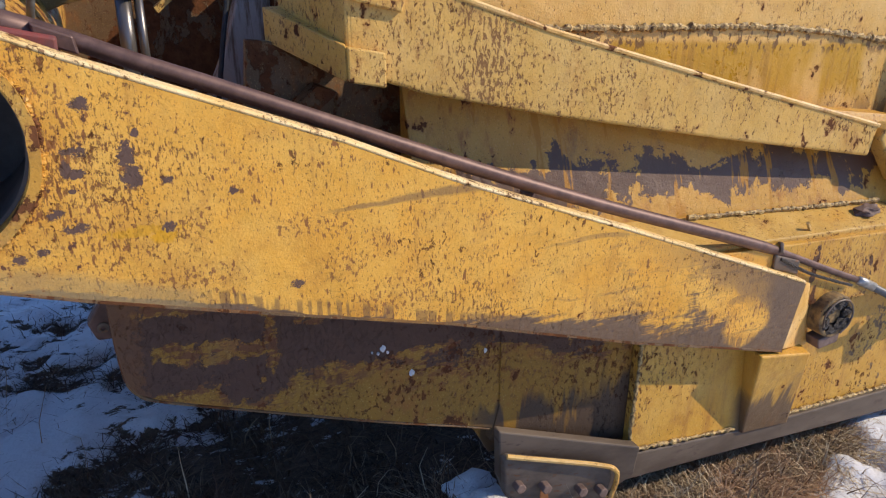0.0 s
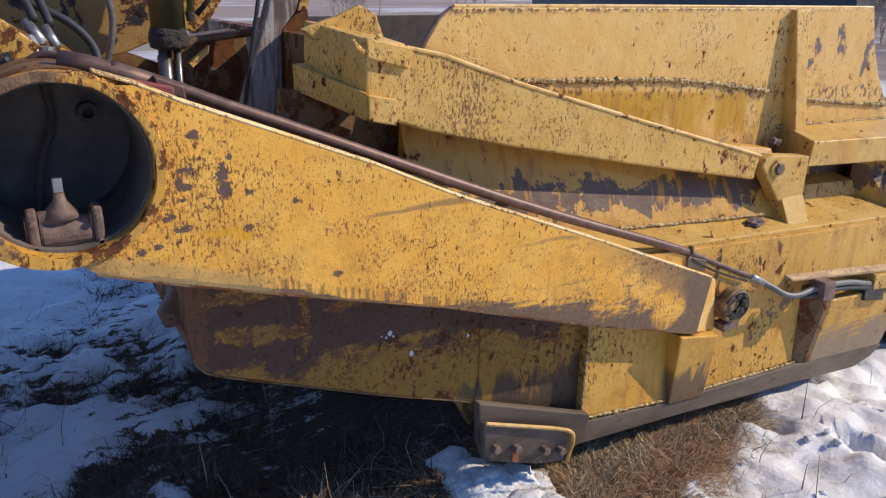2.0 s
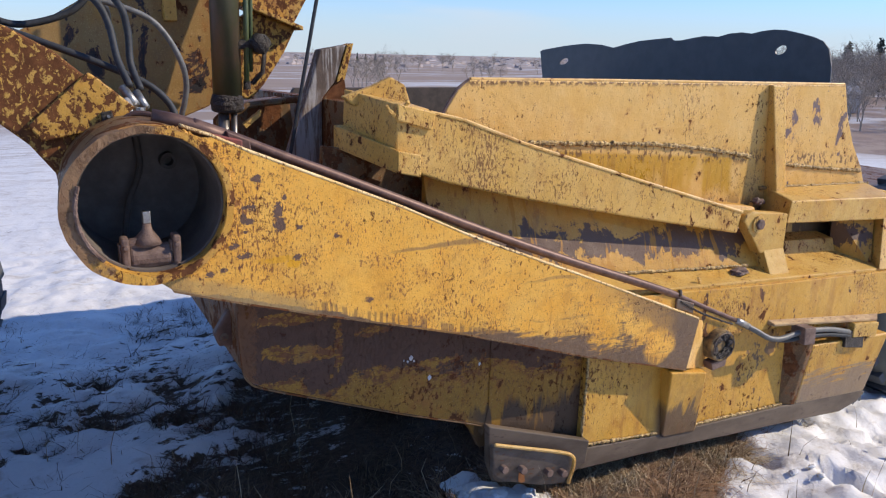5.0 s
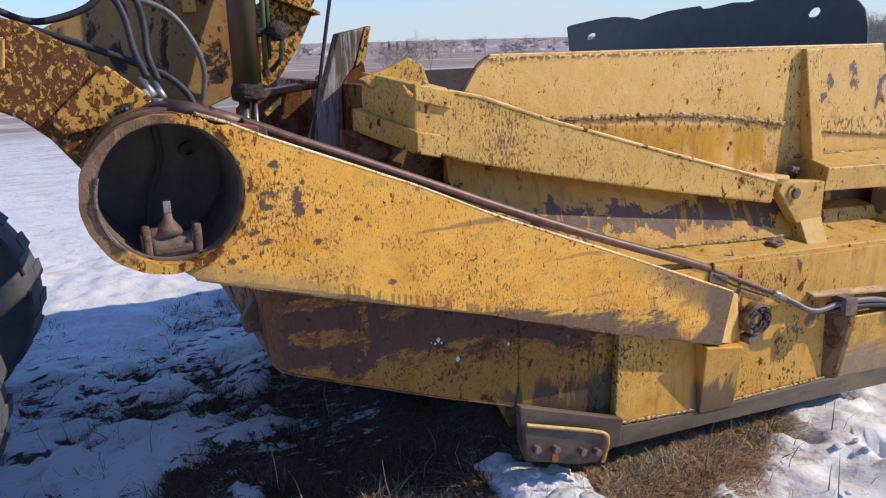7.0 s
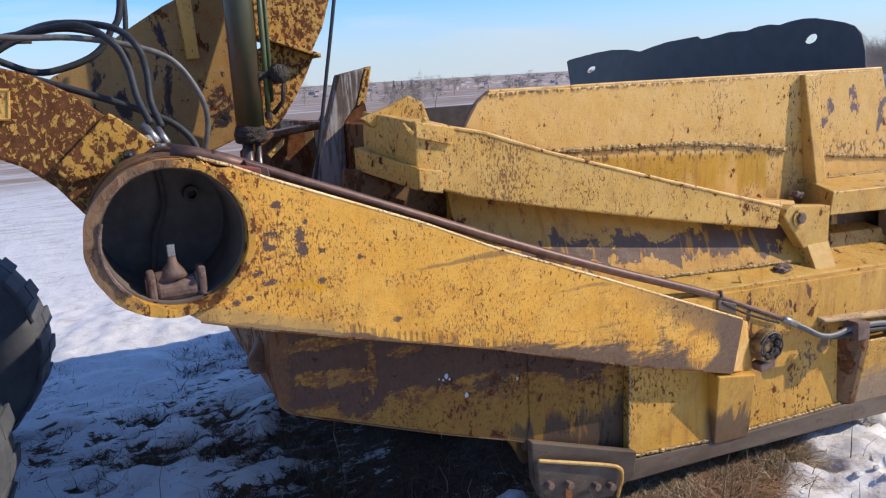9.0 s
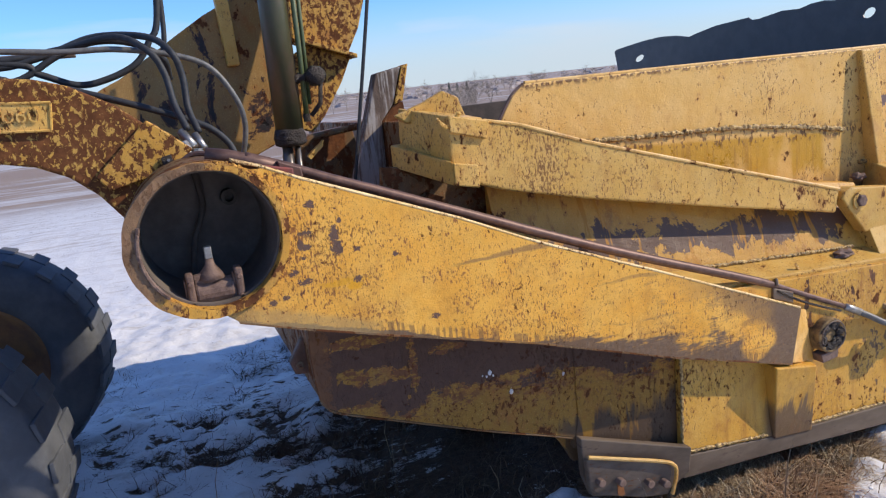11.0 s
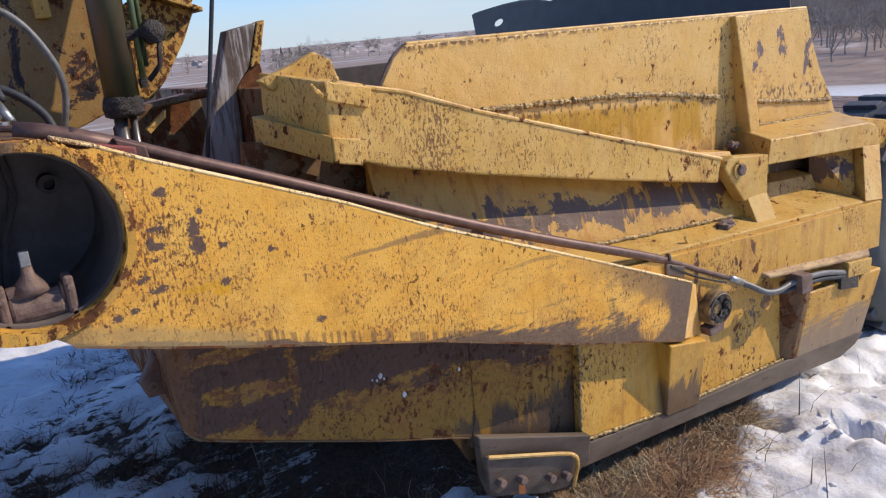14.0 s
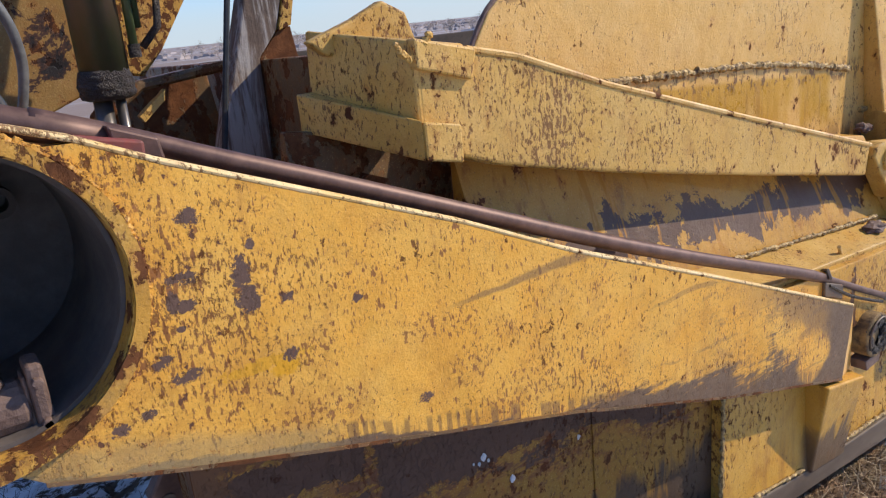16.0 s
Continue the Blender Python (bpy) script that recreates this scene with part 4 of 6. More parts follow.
part("rib_foot", lump((2.42, 2.33, 1.135), (0.030, 0.026, 0.016), 4, rough=0.5), CASTING, bowl)
part("top_rail", loft([(2.425, 2.15, 1.169), (3.191, 2.15, 1.137), (3.245, 2.15, 1.118), (3.274, 2.15, 1.081), (3.298, 2.15, 1.015), (2.405, 2.15, 1.066)],
                      [(2.53, 2.384, 1.189), (3.30, 2.384, 1.168), (3.36, 2.384, 1.15), (3.40, 2.384, 1.10), (3.42, 2.384, 1.015), (2.50, 2.384, 1.066)]), PAINT_SHELF, bowl, "square top rail", 0.007, 3)
part("end_post", loft([(3.144, 2.151, 1.034), (3.294, 2.151, 1.020), (3.162, 2.052, 0.785), (3.011, 2.052, 0.803)],
                      [(3.20, 2.30, 1.034), (3.36, 2.30, 1.020), (3.30, 2.30, 0.785), (3.18, 2.30, 0.803)]), PAINT_SHELF, bowl, "", 0.006)
part("pocket_wall", loft([(2.955, 2.30, 1.06), (2.955, 2.30, 0.84), (3.035, 2.11, 0.80), (3.155, 2.21, 1.05)],
                         [(3.05, 2.384, 1.06), (3.05, 2.384, 0.85), (3.2, 2.3, 0.80), (3.22, 2.3, 1.05)]), PAINT_WALL, bowl, "shaded stained wall of the pocket", 0.003)
part("recess_step", loft([(2.45, 2.285, 0.945), (2.96, 2.285, 0.917), (2.955, 2.26, 0.855), (2.45, 2.26, 0.875)],
                         [(2.45, 2.384, 0.965), (2.96, 2.384, 0.935), (2.96, 2.384, 0.862), (2.45, 2.384, 0.882)]), PAINT_SHELF, bowl, "", 0.004)
part("rail_end", prism([(3.28, 1.15), (3.82, 1.05), (3.56, 0.87), (3.28, 0.90)], 2.305, 2.36), PAINT_LOW, bowl, "", 0.006)
part("mid_wall", hexa([(0.652, 2.374, 1.36), (0.652, 2.225, 0.93), (2.36, 2.165, 0.86), (2.36, 2.30, 1.12), (0.652, 2.384, 1.36), (0.652, 2.384, 0.93), (2.36, 2.384, 0.86), (2.36, 2.384, 1.12)]), PAINT_WALL, bowl, "rust-streaked wall under the apron arm", 0.002)
part("shelf", hexa([(0.75, 2.062, 0.925), (0.75, 2.062, 0.89), (3.13, 2.062, 0.76), (3.13, 2.062, 0.799),
                    (0.75, 2.385, 1.01), (0.75, 2.385, 0.94), (3.13, 2.385, 0.82), (3.13, 2.385, 0.868)]), PAINT_SHELF, bowl, "sloping shelf", 0.004)
part("weld_bead", bead([(1.45, 2.193, 0.930), (1.8, 2.180, 0.909), (2.2, 2.167, 0.885)], 0.007, 5), WELD, bowl)

low = part("lower_side", prism([(1.55, 0.70), (3.11, 0.62), (3.115, 0.57), (3.09, 0.13), (2.50, 0.17), (1.63, 0.21)], 2.092, 2.14),
           PAINT_LOW, scraper, "yellow lower side plate with mud stains", 0.003)
part("side_strip", prism([(0.85, 0.905), (1.616, 0.868), (2.24, 0.830), (3.13, 0.788), (3.135, 0.565), (2.24, 0.615), (1.66, 0.655), (1.40, 0.74), (0.85, 0.80)], 2.040, 2.135), PAINT_LOW, low, "upper strip standing proud of the plate", 0.004)
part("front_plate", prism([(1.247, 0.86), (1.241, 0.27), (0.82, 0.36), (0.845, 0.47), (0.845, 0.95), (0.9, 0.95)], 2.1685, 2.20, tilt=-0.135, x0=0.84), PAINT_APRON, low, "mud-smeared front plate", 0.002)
part("inset_panel", prism([(1.248, 0.72), (1.241, 0.255), (1.68, 0.210), (1.70, 0.68)], 2.080, 2.13, tilt=-0.02, x0=1.245), PAINT_LOW, low, "inset panel beside the seam", 0.003)
part("nose_plate", prism([(0.50, 0.80), (0.80, 0.36), (0.84, 0.28), (1.22, 0.30), (1.22, 0.90)], 2.215, 2.245), PAINT_FRONT, low, "muddy nose plate behind the apron, darkened for shade", 0.003)
part("seam", bead([(1.247, 2.082, 0.66), (1.243, 2.082, 0.45), (1.239, 2.082, 0.27)], 0.0065, 6), WELD, low)
part("skid", prism([(1.236, 0.252), (1.644, 0.216), (1.92, 0.202), (2.453, 0.182), (2.78, 0.160), (3.05, 0.142), (3.10, 0.128), (3.03, 0.085), (2.905, 0.056), (2.489, 0.087), (2.093, 0.111), (1.74, 0.135), (1.423, 0.151), (1.225, 0.160)], 2.068, 2.14),
     SKID, low, "scraped bare steel skid strip", 0.005)
part("weld_bead", bead([(1.25, 2.074, 0.264), (1.44, 2.072, 0.246), (1.64, 2.068, 0.228)], 0.0075, 7), WELD, low)
part("weld_bead", bead([(1.87, 2.086, 0.208), (2.177, 2.086, 0.195), (2.46, 2.086, 0.186)], 0.0075, 8), WELD, low)
part("lug", hexa([(1.612, 1.990, 0.54), (1.665, 2.060, 0.205), (1.862, 2.060, 0.190), (1.815, 1.990, 0.505),
                  (1.632, 2.10, 0.545), (1.668, 2.10, 0.20), (1.870, 2.10, 0.19), (1.84, 2.10, 0.51)]), PAINT_LOW, low, "proud square lug", 0.006)
# dark paint also carries the shade on the gusset's left face
part("gusset", hexa([(2.495, 2.005, 0.53), (2.505, 2.066, 0.180), (2.53, 2.066, 0.175), (2.53, 2.005, 0.53),
                     (2.42, 2.10, 0.56), (2.44, 2.10, 0.182), (2.53, 2.10, 0.175), (2.53, 2.10, 0.56)]), PAINT_DARK, low, "brown gusset darkened for its shaded face", 0.004)
part("rear_fairing", hexa([(2.53, 2.012, 0.50), (2.53, 2.066, 0.172), (3.08, 2.066, 0.135), (3.12, 2.012, 0.47), (2.53, 2.10, 0.50), (2.53, 2.10, 0.172), (3.08, 2.10, 0.135), (3.12, 2.10, 0.47)]), PAINT_LOW, low, "rear box face that tapers into the skid", 0.012, 3)
part("ledge", hexa([(2.235, 2.012, 0.650), (2.235, 2.012, 0.638), (3.00, 2.012, 0.551), (3.00, 2.012, 0.563),
                    (2.22, 2.042, 0.664), (2.22, 2.042, 0.64), (3.04, 2.042, 0.553), (3.04, 2.042, 0.577)]), LEDGE, low, "weathered rusty ledge over the hoses", 0.003)
part("ledge_end", prism([(2.80, 0.571), (2.995, 0.550), (2.985, 0.480), (2.80, 0.500)], 1.996, 2.03), PAINT_SHELF, low, "scuffed end plate of the ledge", 0.004)
part("hose_clip", hexa([(2.372, 1.955, 0.628), (2.380, 1.955, 0.545), (2.456, 1.955, 0.538), (2.450, 1.955, 0.620),
                        (2.372, 2.03, 0.628), (2.380, 2.03, 0.545), (2.456, 2.03, 0.538), (2.450, 2.03, 0.620)]), CASTING, low, "rusty steel hose clip", 0.004)
# solid dark block in place of a shaded hole
part("port_hole_block", hexa([(2.745, 2.0, 0.54), (2.755, 2.0, 0.455), (2.90, 2.0, 0.43), (2.885, 2.0, 0.52),
                         (2.745, 2.03, 0.54), (2.755, 2.03, 0.455), (2.90, 2.03, 0.43), (2.885, 2.03, 0.52)]), GREASE, low, "dark block standing for the port's shaded hole", 0.003)


def shoe_y(x):
    return 2.14 - 0.29 * (x - 0.83)


part("side_cutter_back", prism([(0.83, 0.41), (1.245, 0.30), (1.235, 0.20), (1.13, 0.125), (0.86, 0.17), (0.835, 0.25)], shoe_y(0.8) - 0.005, shoe_y(0.8) + 0.03, tilt=-0.24, x0=0.8), SKID, low, "bare steel cutter backing", 0.005)
cutter = part("side_cutter", prism([(0.832, 0.333), (0.845, 0.342), (1.10, 0.283), (1.135, 0.268), (1.142, 0.24), (1.125, 0.15), (1.03, 0.152), (0.87, 0.188), (0.838, 0.215)],
                                   shoe_y(0.83) - 0.034, shoe_y(0.83) - 0.006, tilt=-0.28, x0=0.83), STEEL, scraper, "worn bolted side cutter plate", 0.006)
part("painted_edge", sweep(smooth_line([(x, shoe_y(x) - 0.034, z) for x, z in ((0.84, 0.346), (0.97, 0.318), (1.10, 0.289), (1.145, 0.268), (1.152, 0.23), (1.135, 0.152))]), 0.0075, 8), PAINT_EDGE, cutter, "yellow paint left along the edge")
for bx, bz in ((0.872, 0.246), (0.945, 0.236), (1.047, 0.214), (1.104, 0.205)):
    b = disc((bx, bz), 0.0165, shoe_y(bx) - 0.058, shoe_y(bx) - 0.028, 6)
    part("bolt", b, CASTING, cutter, "", 0.003)

RUST_RUN = simple("orange_rust_run", (0.30, 0.105, 0.03), (0.42, 0.17, 0.05), 40, 0.8, 0.0)
part("rust_run", prism([(0.937, 0.232), (0.955, 0.230), (0.962, 0.178), (0.95, 0.172), (0.936, 0.180)], shoe_y(0.937) - 0.0352, shoe_y(0.937) - 0.030, tilt=-0.28, x0=0.937), RUST_RUN, cutter, "orange rust run below a bolt", 0.001)

# bracket with the apron pivot
bracket = part("apron_bracket", prism([(2.117, 1.099), (2.131, 1.129), (2.166, 1.141), (2.40, 1.114), (2.40, 0.945), (2.243, 0.942)], 2.143, 2.20), PAINT_SHELF, scraper, "pivot bracket of the apron arm", 0.006)
part("bracket_post", hexa([(2.262, 2.150, 0.97), (2.272, 2.080, 0.815), (2.400, 2.076, 0.80), (2.398, 2.150, 0.97), (2.30, 2.384, 1.09), (2.30, 2.384, 0.80), (2.44, 2.384, 0.79), (2.44, 2.384, 1.09)]), PAINT_SHELF, bracket, "scuffed yellow post under the bracket", 0.004)
part("bracket_cheek", prism([(2.10, 1.10), (2.33, 1.06), (2.33, 0.80), (2.22, 0.84), (2.12, 0.98)], 2.30, 2.33), PAINT_DARK, bracket, "", 0.004)
part("pivot_bolt", disc((2.207, 1.082), 0.026, 2.122, 2.146, 6), CASTING, bracket, "rusted hexagon bolt head", 0.005)
part("pivot_washer", disc((2.207, 1.082), 0.040, 2.134, 2.150, 24), PAINT_BEAM, bracket)
part("torn_pad", lump((2.10, 2.125, 0.880), (0.050, 0.030, 0.016), 6, rough=0.4), CASTING, bracket)

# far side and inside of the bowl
part("far_side", prism([(0.80, 1.57), (3.02, 1.575), (3.25, 1.25), (3.25, 0.30), (0.82, 0.27), (0.3, 0.90), (0.70, 1.40)], 4.36, 4.40), INSIDE, scraper, "far side plate of the bowl, toned dark for shade", 0.004)
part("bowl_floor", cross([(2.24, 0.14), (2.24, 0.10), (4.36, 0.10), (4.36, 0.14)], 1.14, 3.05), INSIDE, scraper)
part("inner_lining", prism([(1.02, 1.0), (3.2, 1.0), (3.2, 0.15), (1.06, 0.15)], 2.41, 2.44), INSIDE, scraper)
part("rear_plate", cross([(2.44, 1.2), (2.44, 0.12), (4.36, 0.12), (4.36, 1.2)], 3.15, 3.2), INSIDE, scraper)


def flap():
    """The black sheet across the bowl's rear, with a ragged top and two holes."""
    prof = [(2.43, 1.45), (4.90, 1.45), (4.98, 1.79), (4.95, 1.803), (4.78, 1.822), (4.6, 1.84), (4.42, 1.85), (4.25, 1.842), (4.12, 1.822), (4.0, 1.845), (3.86, 1.867),
            (3.7, 1.878), (3.585, 1.885), (3.56, 1.868), (3.5, 1.868), (3.4, 1.882), (3.32, 1.892), (3.2, 1.888), (3.12, 1.905), (3.04, 1.91), (2.97, 1.902),
            (2.9, 1.915), (2.82, 1.922), (2.75, 1.918), (2.66, 1.90), (2.58, 1.882), (2.52, 1.86), (2.48, 1.82), (2.455, 1.74)]
    bm = bmesh.new()
    loops = []
    for ring in (prof, [(4.67 + 0.055 * math.cos(a), 1.72 + 0.022 * math.sin(a) - 0.012 * math.cos(a)) for a in np.linspace(0, 2 * math.pi, 11)[:-1]],
                 [(2.765 + 0.036 * math.cos(a), 1.815 + 0.024 * math.sin(a) - 0.008 * math.cos(a)) for a in np.linspace(0, 2 * math.pi, 11)[:-1]]):
        vs = [bm.verts.new((2.99, y, z + 0.028)) for y, z in ring]
        loops += [bm.edges.new((vs[i], vs[(i + 1) % len(vs)])) for i in range(len(vs))]
    bmesh.ops.triangle_fill(bm, use_beauty=True, use_dissolve=False, edges=loops)
    faces = bm.faces[:]
    made = bmesh.ops.extrude_face_region(bm, geom=faces)["geom"]
    bmesh.ops.translate(bm, verts=[g for g in made if isinstance(g, bmesh.types.BMVert)], vec=(0.008, 0, 0))
    return bm


part("rear_flap", flap(), BLACK, scraper, "black ragged sheet with two holes across the bowl")

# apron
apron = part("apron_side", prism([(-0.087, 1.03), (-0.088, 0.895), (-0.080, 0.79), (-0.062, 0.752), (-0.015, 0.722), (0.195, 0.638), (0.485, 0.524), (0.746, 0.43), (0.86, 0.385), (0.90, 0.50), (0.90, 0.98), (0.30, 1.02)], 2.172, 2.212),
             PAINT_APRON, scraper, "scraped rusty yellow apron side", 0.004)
for sx, sz, sr in ((0.513, 0.734, 0.011), (0.50, 0.722, 0.006), (0.525, 0.72, 0.005), (0.485, 0.728, 0.004), (0.589, 0.643, 0.012), (0.80, 0.66, 0.008)):
    part("splash", lump((sx, 2.171, sz), (sr * 0.65, 0.003, sr * 0.8), sx * 40, rough=0.5, level=2), SNOW, apron, "white droppings")
part("apron_lip", sweep(smooth_line([(x, 2.178, z) for x, z in ((-0.083, 1.02), (-0.084, 0.895), (-0.077, 0.79), (-0.058, 0.748), (-0.012, 0.717), (0.195, 0.634), (0.485, 0.520), (0.746, 0.426), (0.86, 0.381))]), 0.0045, 8), PAINT_DARK, apron, "rusty worn lip")
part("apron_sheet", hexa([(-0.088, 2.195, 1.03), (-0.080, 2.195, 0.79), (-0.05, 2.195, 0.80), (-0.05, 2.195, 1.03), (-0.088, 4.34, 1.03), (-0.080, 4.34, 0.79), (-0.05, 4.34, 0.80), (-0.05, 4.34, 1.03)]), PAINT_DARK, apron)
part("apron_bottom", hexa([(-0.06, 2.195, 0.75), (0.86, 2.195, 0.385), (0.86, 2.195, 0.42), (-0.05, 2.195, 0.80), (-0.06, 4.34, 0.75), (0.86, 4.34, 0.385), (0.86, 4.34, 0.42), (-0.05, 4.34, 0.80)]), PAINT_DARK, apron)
# hidden plate added to stop sun leaking through the apron gap
part("sun_leak_plate", hexa([(0.86, 3.00, 0.42), (1.00, 3.00, 0.11), (1.05, 3.00, 0.10), (0.95, 3.00, 0.42), (0.86, 4.34, 0.42), (1.00, 4.34, 0.11), (1.05, 4.34, 0.10), (0.95, 4.34, 0.42)]), INSIDE, apron, "unseen dark plate that blocks sun below the apron")
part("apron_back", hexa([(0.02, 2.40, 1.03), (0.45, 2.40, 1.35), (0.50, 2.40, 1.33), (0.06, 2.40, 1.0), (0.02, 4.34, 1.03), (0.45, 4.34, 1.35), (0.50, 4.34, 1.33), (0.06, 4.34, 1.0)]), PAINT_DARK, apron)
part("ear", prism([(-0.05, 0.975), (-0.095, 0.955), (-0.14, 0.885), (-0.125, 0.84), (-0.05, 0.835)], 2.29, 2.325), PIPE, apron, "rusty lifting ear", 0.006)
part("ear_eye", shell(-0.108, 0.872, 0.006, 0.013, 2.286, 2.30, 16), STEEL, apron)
part("side_wall", prism([(0.30, 1.46), (0.74, 1.40), (0.95, 1.2), (0.92, 0.95), (0.25, 0.98)], 2.46, 2.49), PAINT_DARK, apron, "dark brown inner wall", 0.004)

ARM_TOP = [(0.478, 1.609), (0.60, 1.590), (0.725, 1.563), (0.976, 1.474), (1.509, 1.315), (2.118, 1.139)]
ARM_LOW = [(2.10, 1.044), (1.526, 1.155), (0.987, 1.267), (0.659, 1.346), (0.55, 1.385), (0.478, 1.398)]
beam = part("apron_arm", prism(ARM_TOP + ARM_LOW, 2.225, 2.335, tilt=-0.04, x0=0.445), PAINT_BEAM, scraper, "tapered yellow apron arm", 0.010, 3)
# paler bead paints the lit highlight of the upper edge
part("arm_top_edge", sweep([(x, 2.228 - 0.04 * (x - 0.445), z) for x, z in ARM_TOP[1:]], 0.0075, 8), PAINT_EDGE, beam, "worn edge with a painted highlight")
part("head_block", hexa([(0.475, 2.224, 1.618), (0.475, 2.224, 1.40), (0.60, 2.224, 1.385), (0.60, 2.224, 1.60),
                         (0.395, 2.50, 1.655), (0.385, 2.50, 1.47), (0.60, 2.50, 1.44), (0.60, 2.53, 1.62)]), PAINT_BEAM, beam, "squared head of the arm", 0.006)
part("head_top_strip", hexa([(0.470, 2.205, 1.622), (0.470, 2.205, 1.566), (0.60, 2.205, 1.530), (0.615, 2.205, 1.590),
                             (0.470, 2.235, 1.622), (0.470, 2.235, 1.566), (0.60, 2.235, 1.530), (0.615, 2.235, 1.590)]), PAINT_BEAM, beam, "", 0.005)
part("head_low_strip", hexa([(0.468, 2.198, 1.468), (0.468, 2.198, 1.392), (0.557, 2.198, 1.373), (0.557, 2.198, 1.452),
                             (0.468, 2.235, 1.468), (0.468, 2.235, 1.392), (0.548, 2.235, 1.372), (0.548, 2.235, 1.436)]), PAINT_BEAM, beam, "", 0.005)
part("head_side_strip", hexa([(0.466, 2.20, 1.470), (0.466, 2.20, 1.392), (0.478, 2.24, 1.392), (0.478, 2.24, 1.470), (0.35, 2.49, 1.53), (0.35, 2.49, 1.45), (0.41, 2.50, 1.45), (0.41, 2.50, 1.53)]), PAINT_BEAM, beam, "", 0.004)
part("head_bead", bead([(0.43, 2.212, 1.615), (0.46, 2.212, 1.585), (0.49, 2.212, 1.60), (0.51, 2.212, 1.63)], 0.007, 11), PAINT_BEAM, beam)
part("peak_plate", prism([(0.36, 1.632), (0.47, 1.668), (0.545, 1.70), (0.60, 1.672), (0.625, 1.60), (0.40, 1.60)], 2.42, 2.45), PAINT_SHELF, beam, "spotted rusty peak plate", 0.006)
post = part("centre_post", prism([(0.447, 1.789), (0.556, 1.809), (0.508, 1.664), (0.452, 1.60), (0.44, 1.20), (0.23, 1.20), (0.305, 1.362)], 2.885, 2.955), POST, scraper, "leaning rusty plate streaked with pale runs", 0.005)
part("post_edge", prism([(0.558, 1.809), (0.586, 1.817), (0.548, 1.674), (0.510, 1.662)], 2.880, 2.955), PAINT_FLECK, post, "flaking yellow edge", 0.003)
part("post_base", prism([(0.454, 1.60), (0.510, 1.660), (0.552, 1.672), (0.575, 1.50), (0.56, 1.20), (0.442, 1.20)], 2.895, 2.96), PAINT_DARK, post, "rust-brown lower part", 0.003)
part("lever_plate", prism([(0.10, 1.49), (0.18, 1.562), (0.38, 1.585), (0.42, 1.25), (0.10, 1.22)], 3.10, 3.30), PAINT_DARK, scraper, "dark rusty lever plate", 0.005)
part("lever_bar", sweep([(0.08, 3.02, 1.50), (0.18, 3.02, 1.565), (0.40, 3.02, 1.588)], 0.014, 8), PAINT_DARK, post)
part("cross_wall", hexa([(0.46, 2.53, 1.60), (0.46, 2.53, 1.0), (0.52, 2.53, 1.0), (0.52, 2.53, 1.60), (0.44, 4.34, 1.58), (0.44, 4.34, 1.0), (0.5, 4.34, 1.0), (0.5, 4.34, 1.58)]), PAINT_DARK, scraper, "dark brown cross wall", 0.004)

# draft tube and arm
CX, CZ, R_IN, R_OUT = -0.335, 1.380, 0.190, 0.2095
tube = part("draft_tube", shell(CX, CZ, 0.189, 0.203, 1.985, 4.22), PAINT_RIM, scraper, "open-ended round draft tube", smooth=False)
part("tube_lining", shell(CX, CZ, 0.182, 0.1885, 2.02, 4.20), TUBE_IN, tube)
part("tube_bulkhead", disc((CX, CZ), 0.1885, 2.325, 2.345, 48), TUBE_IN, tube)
part("tube_port", shell(CX + 0.09, CZ + 0.075, 0.014, 0.024, 2.28, 2.33, 20), INSIDE, tube)
part("conduit", sweep(smooth_line([(CX + 0.0, 2.3, CZ + 0.18), (CX + 0.01, 2.3, CZ + 0.06), (CX - 0.03, 2.28, CZ - 0.04), (CX - 0.05, 2.26, CZ - 0.15)]), 0.010, 8), INSIDE, tube)
rough_edge = shell(CX, CZ, 0.190, 0.2080, 1.978, 2.034, 96)
for v in rough_edge.verts:
    a = math.atan2(v.co.z - CZ, v.co.x - CX)
    k = noise.noise(Vector((math.cos(a) * 5, math.sin(a) * 5, v.co.y * 9)))
    v.co.y += 0.006 * k
    far_side = max(0.0, -math.cos(a - radians(15)))
    grow = 0.004 * k + (0.017 * far_side if math.hypot(v.co.x - CX, v.co.z - CZ) > 0.2 else 0.0)
    v.co.x += grow * math.cos(a)
    v.co.z += grow * math.sin(a)
part("tube_rim", rough_edge, PAINT_RIM, tube, "worn rusty rim of the tube")
part("broken_lip", sweep(smooth_line([(CX + 0.186 * math.cos(a), 1.975, CZ + 0.186 * math.sin(a)) for a in np.linspace(radians(160), radians(226), 9)]), 0.006, 7, None, 0.16, random.Random(9)), CASTING, tube, "torn rusty lip")

ARM_UP = [(-0.172, 1.552), (-0.071, 1.505), (0.15, 1.415), (0.40, 1.313), (0.626, 1.208), (0.713, 1.171), (1.136, 1.001), (1.745, 0.748)]
ARM_DOWN = [(1.70, 0.538), (1.162, 0.691), (0.725, 0.834), (0.636, 0.865), (0.402, 0.931), (0.142, 1.004), (-0.112, 1.079), (-0.297, 1.139)]


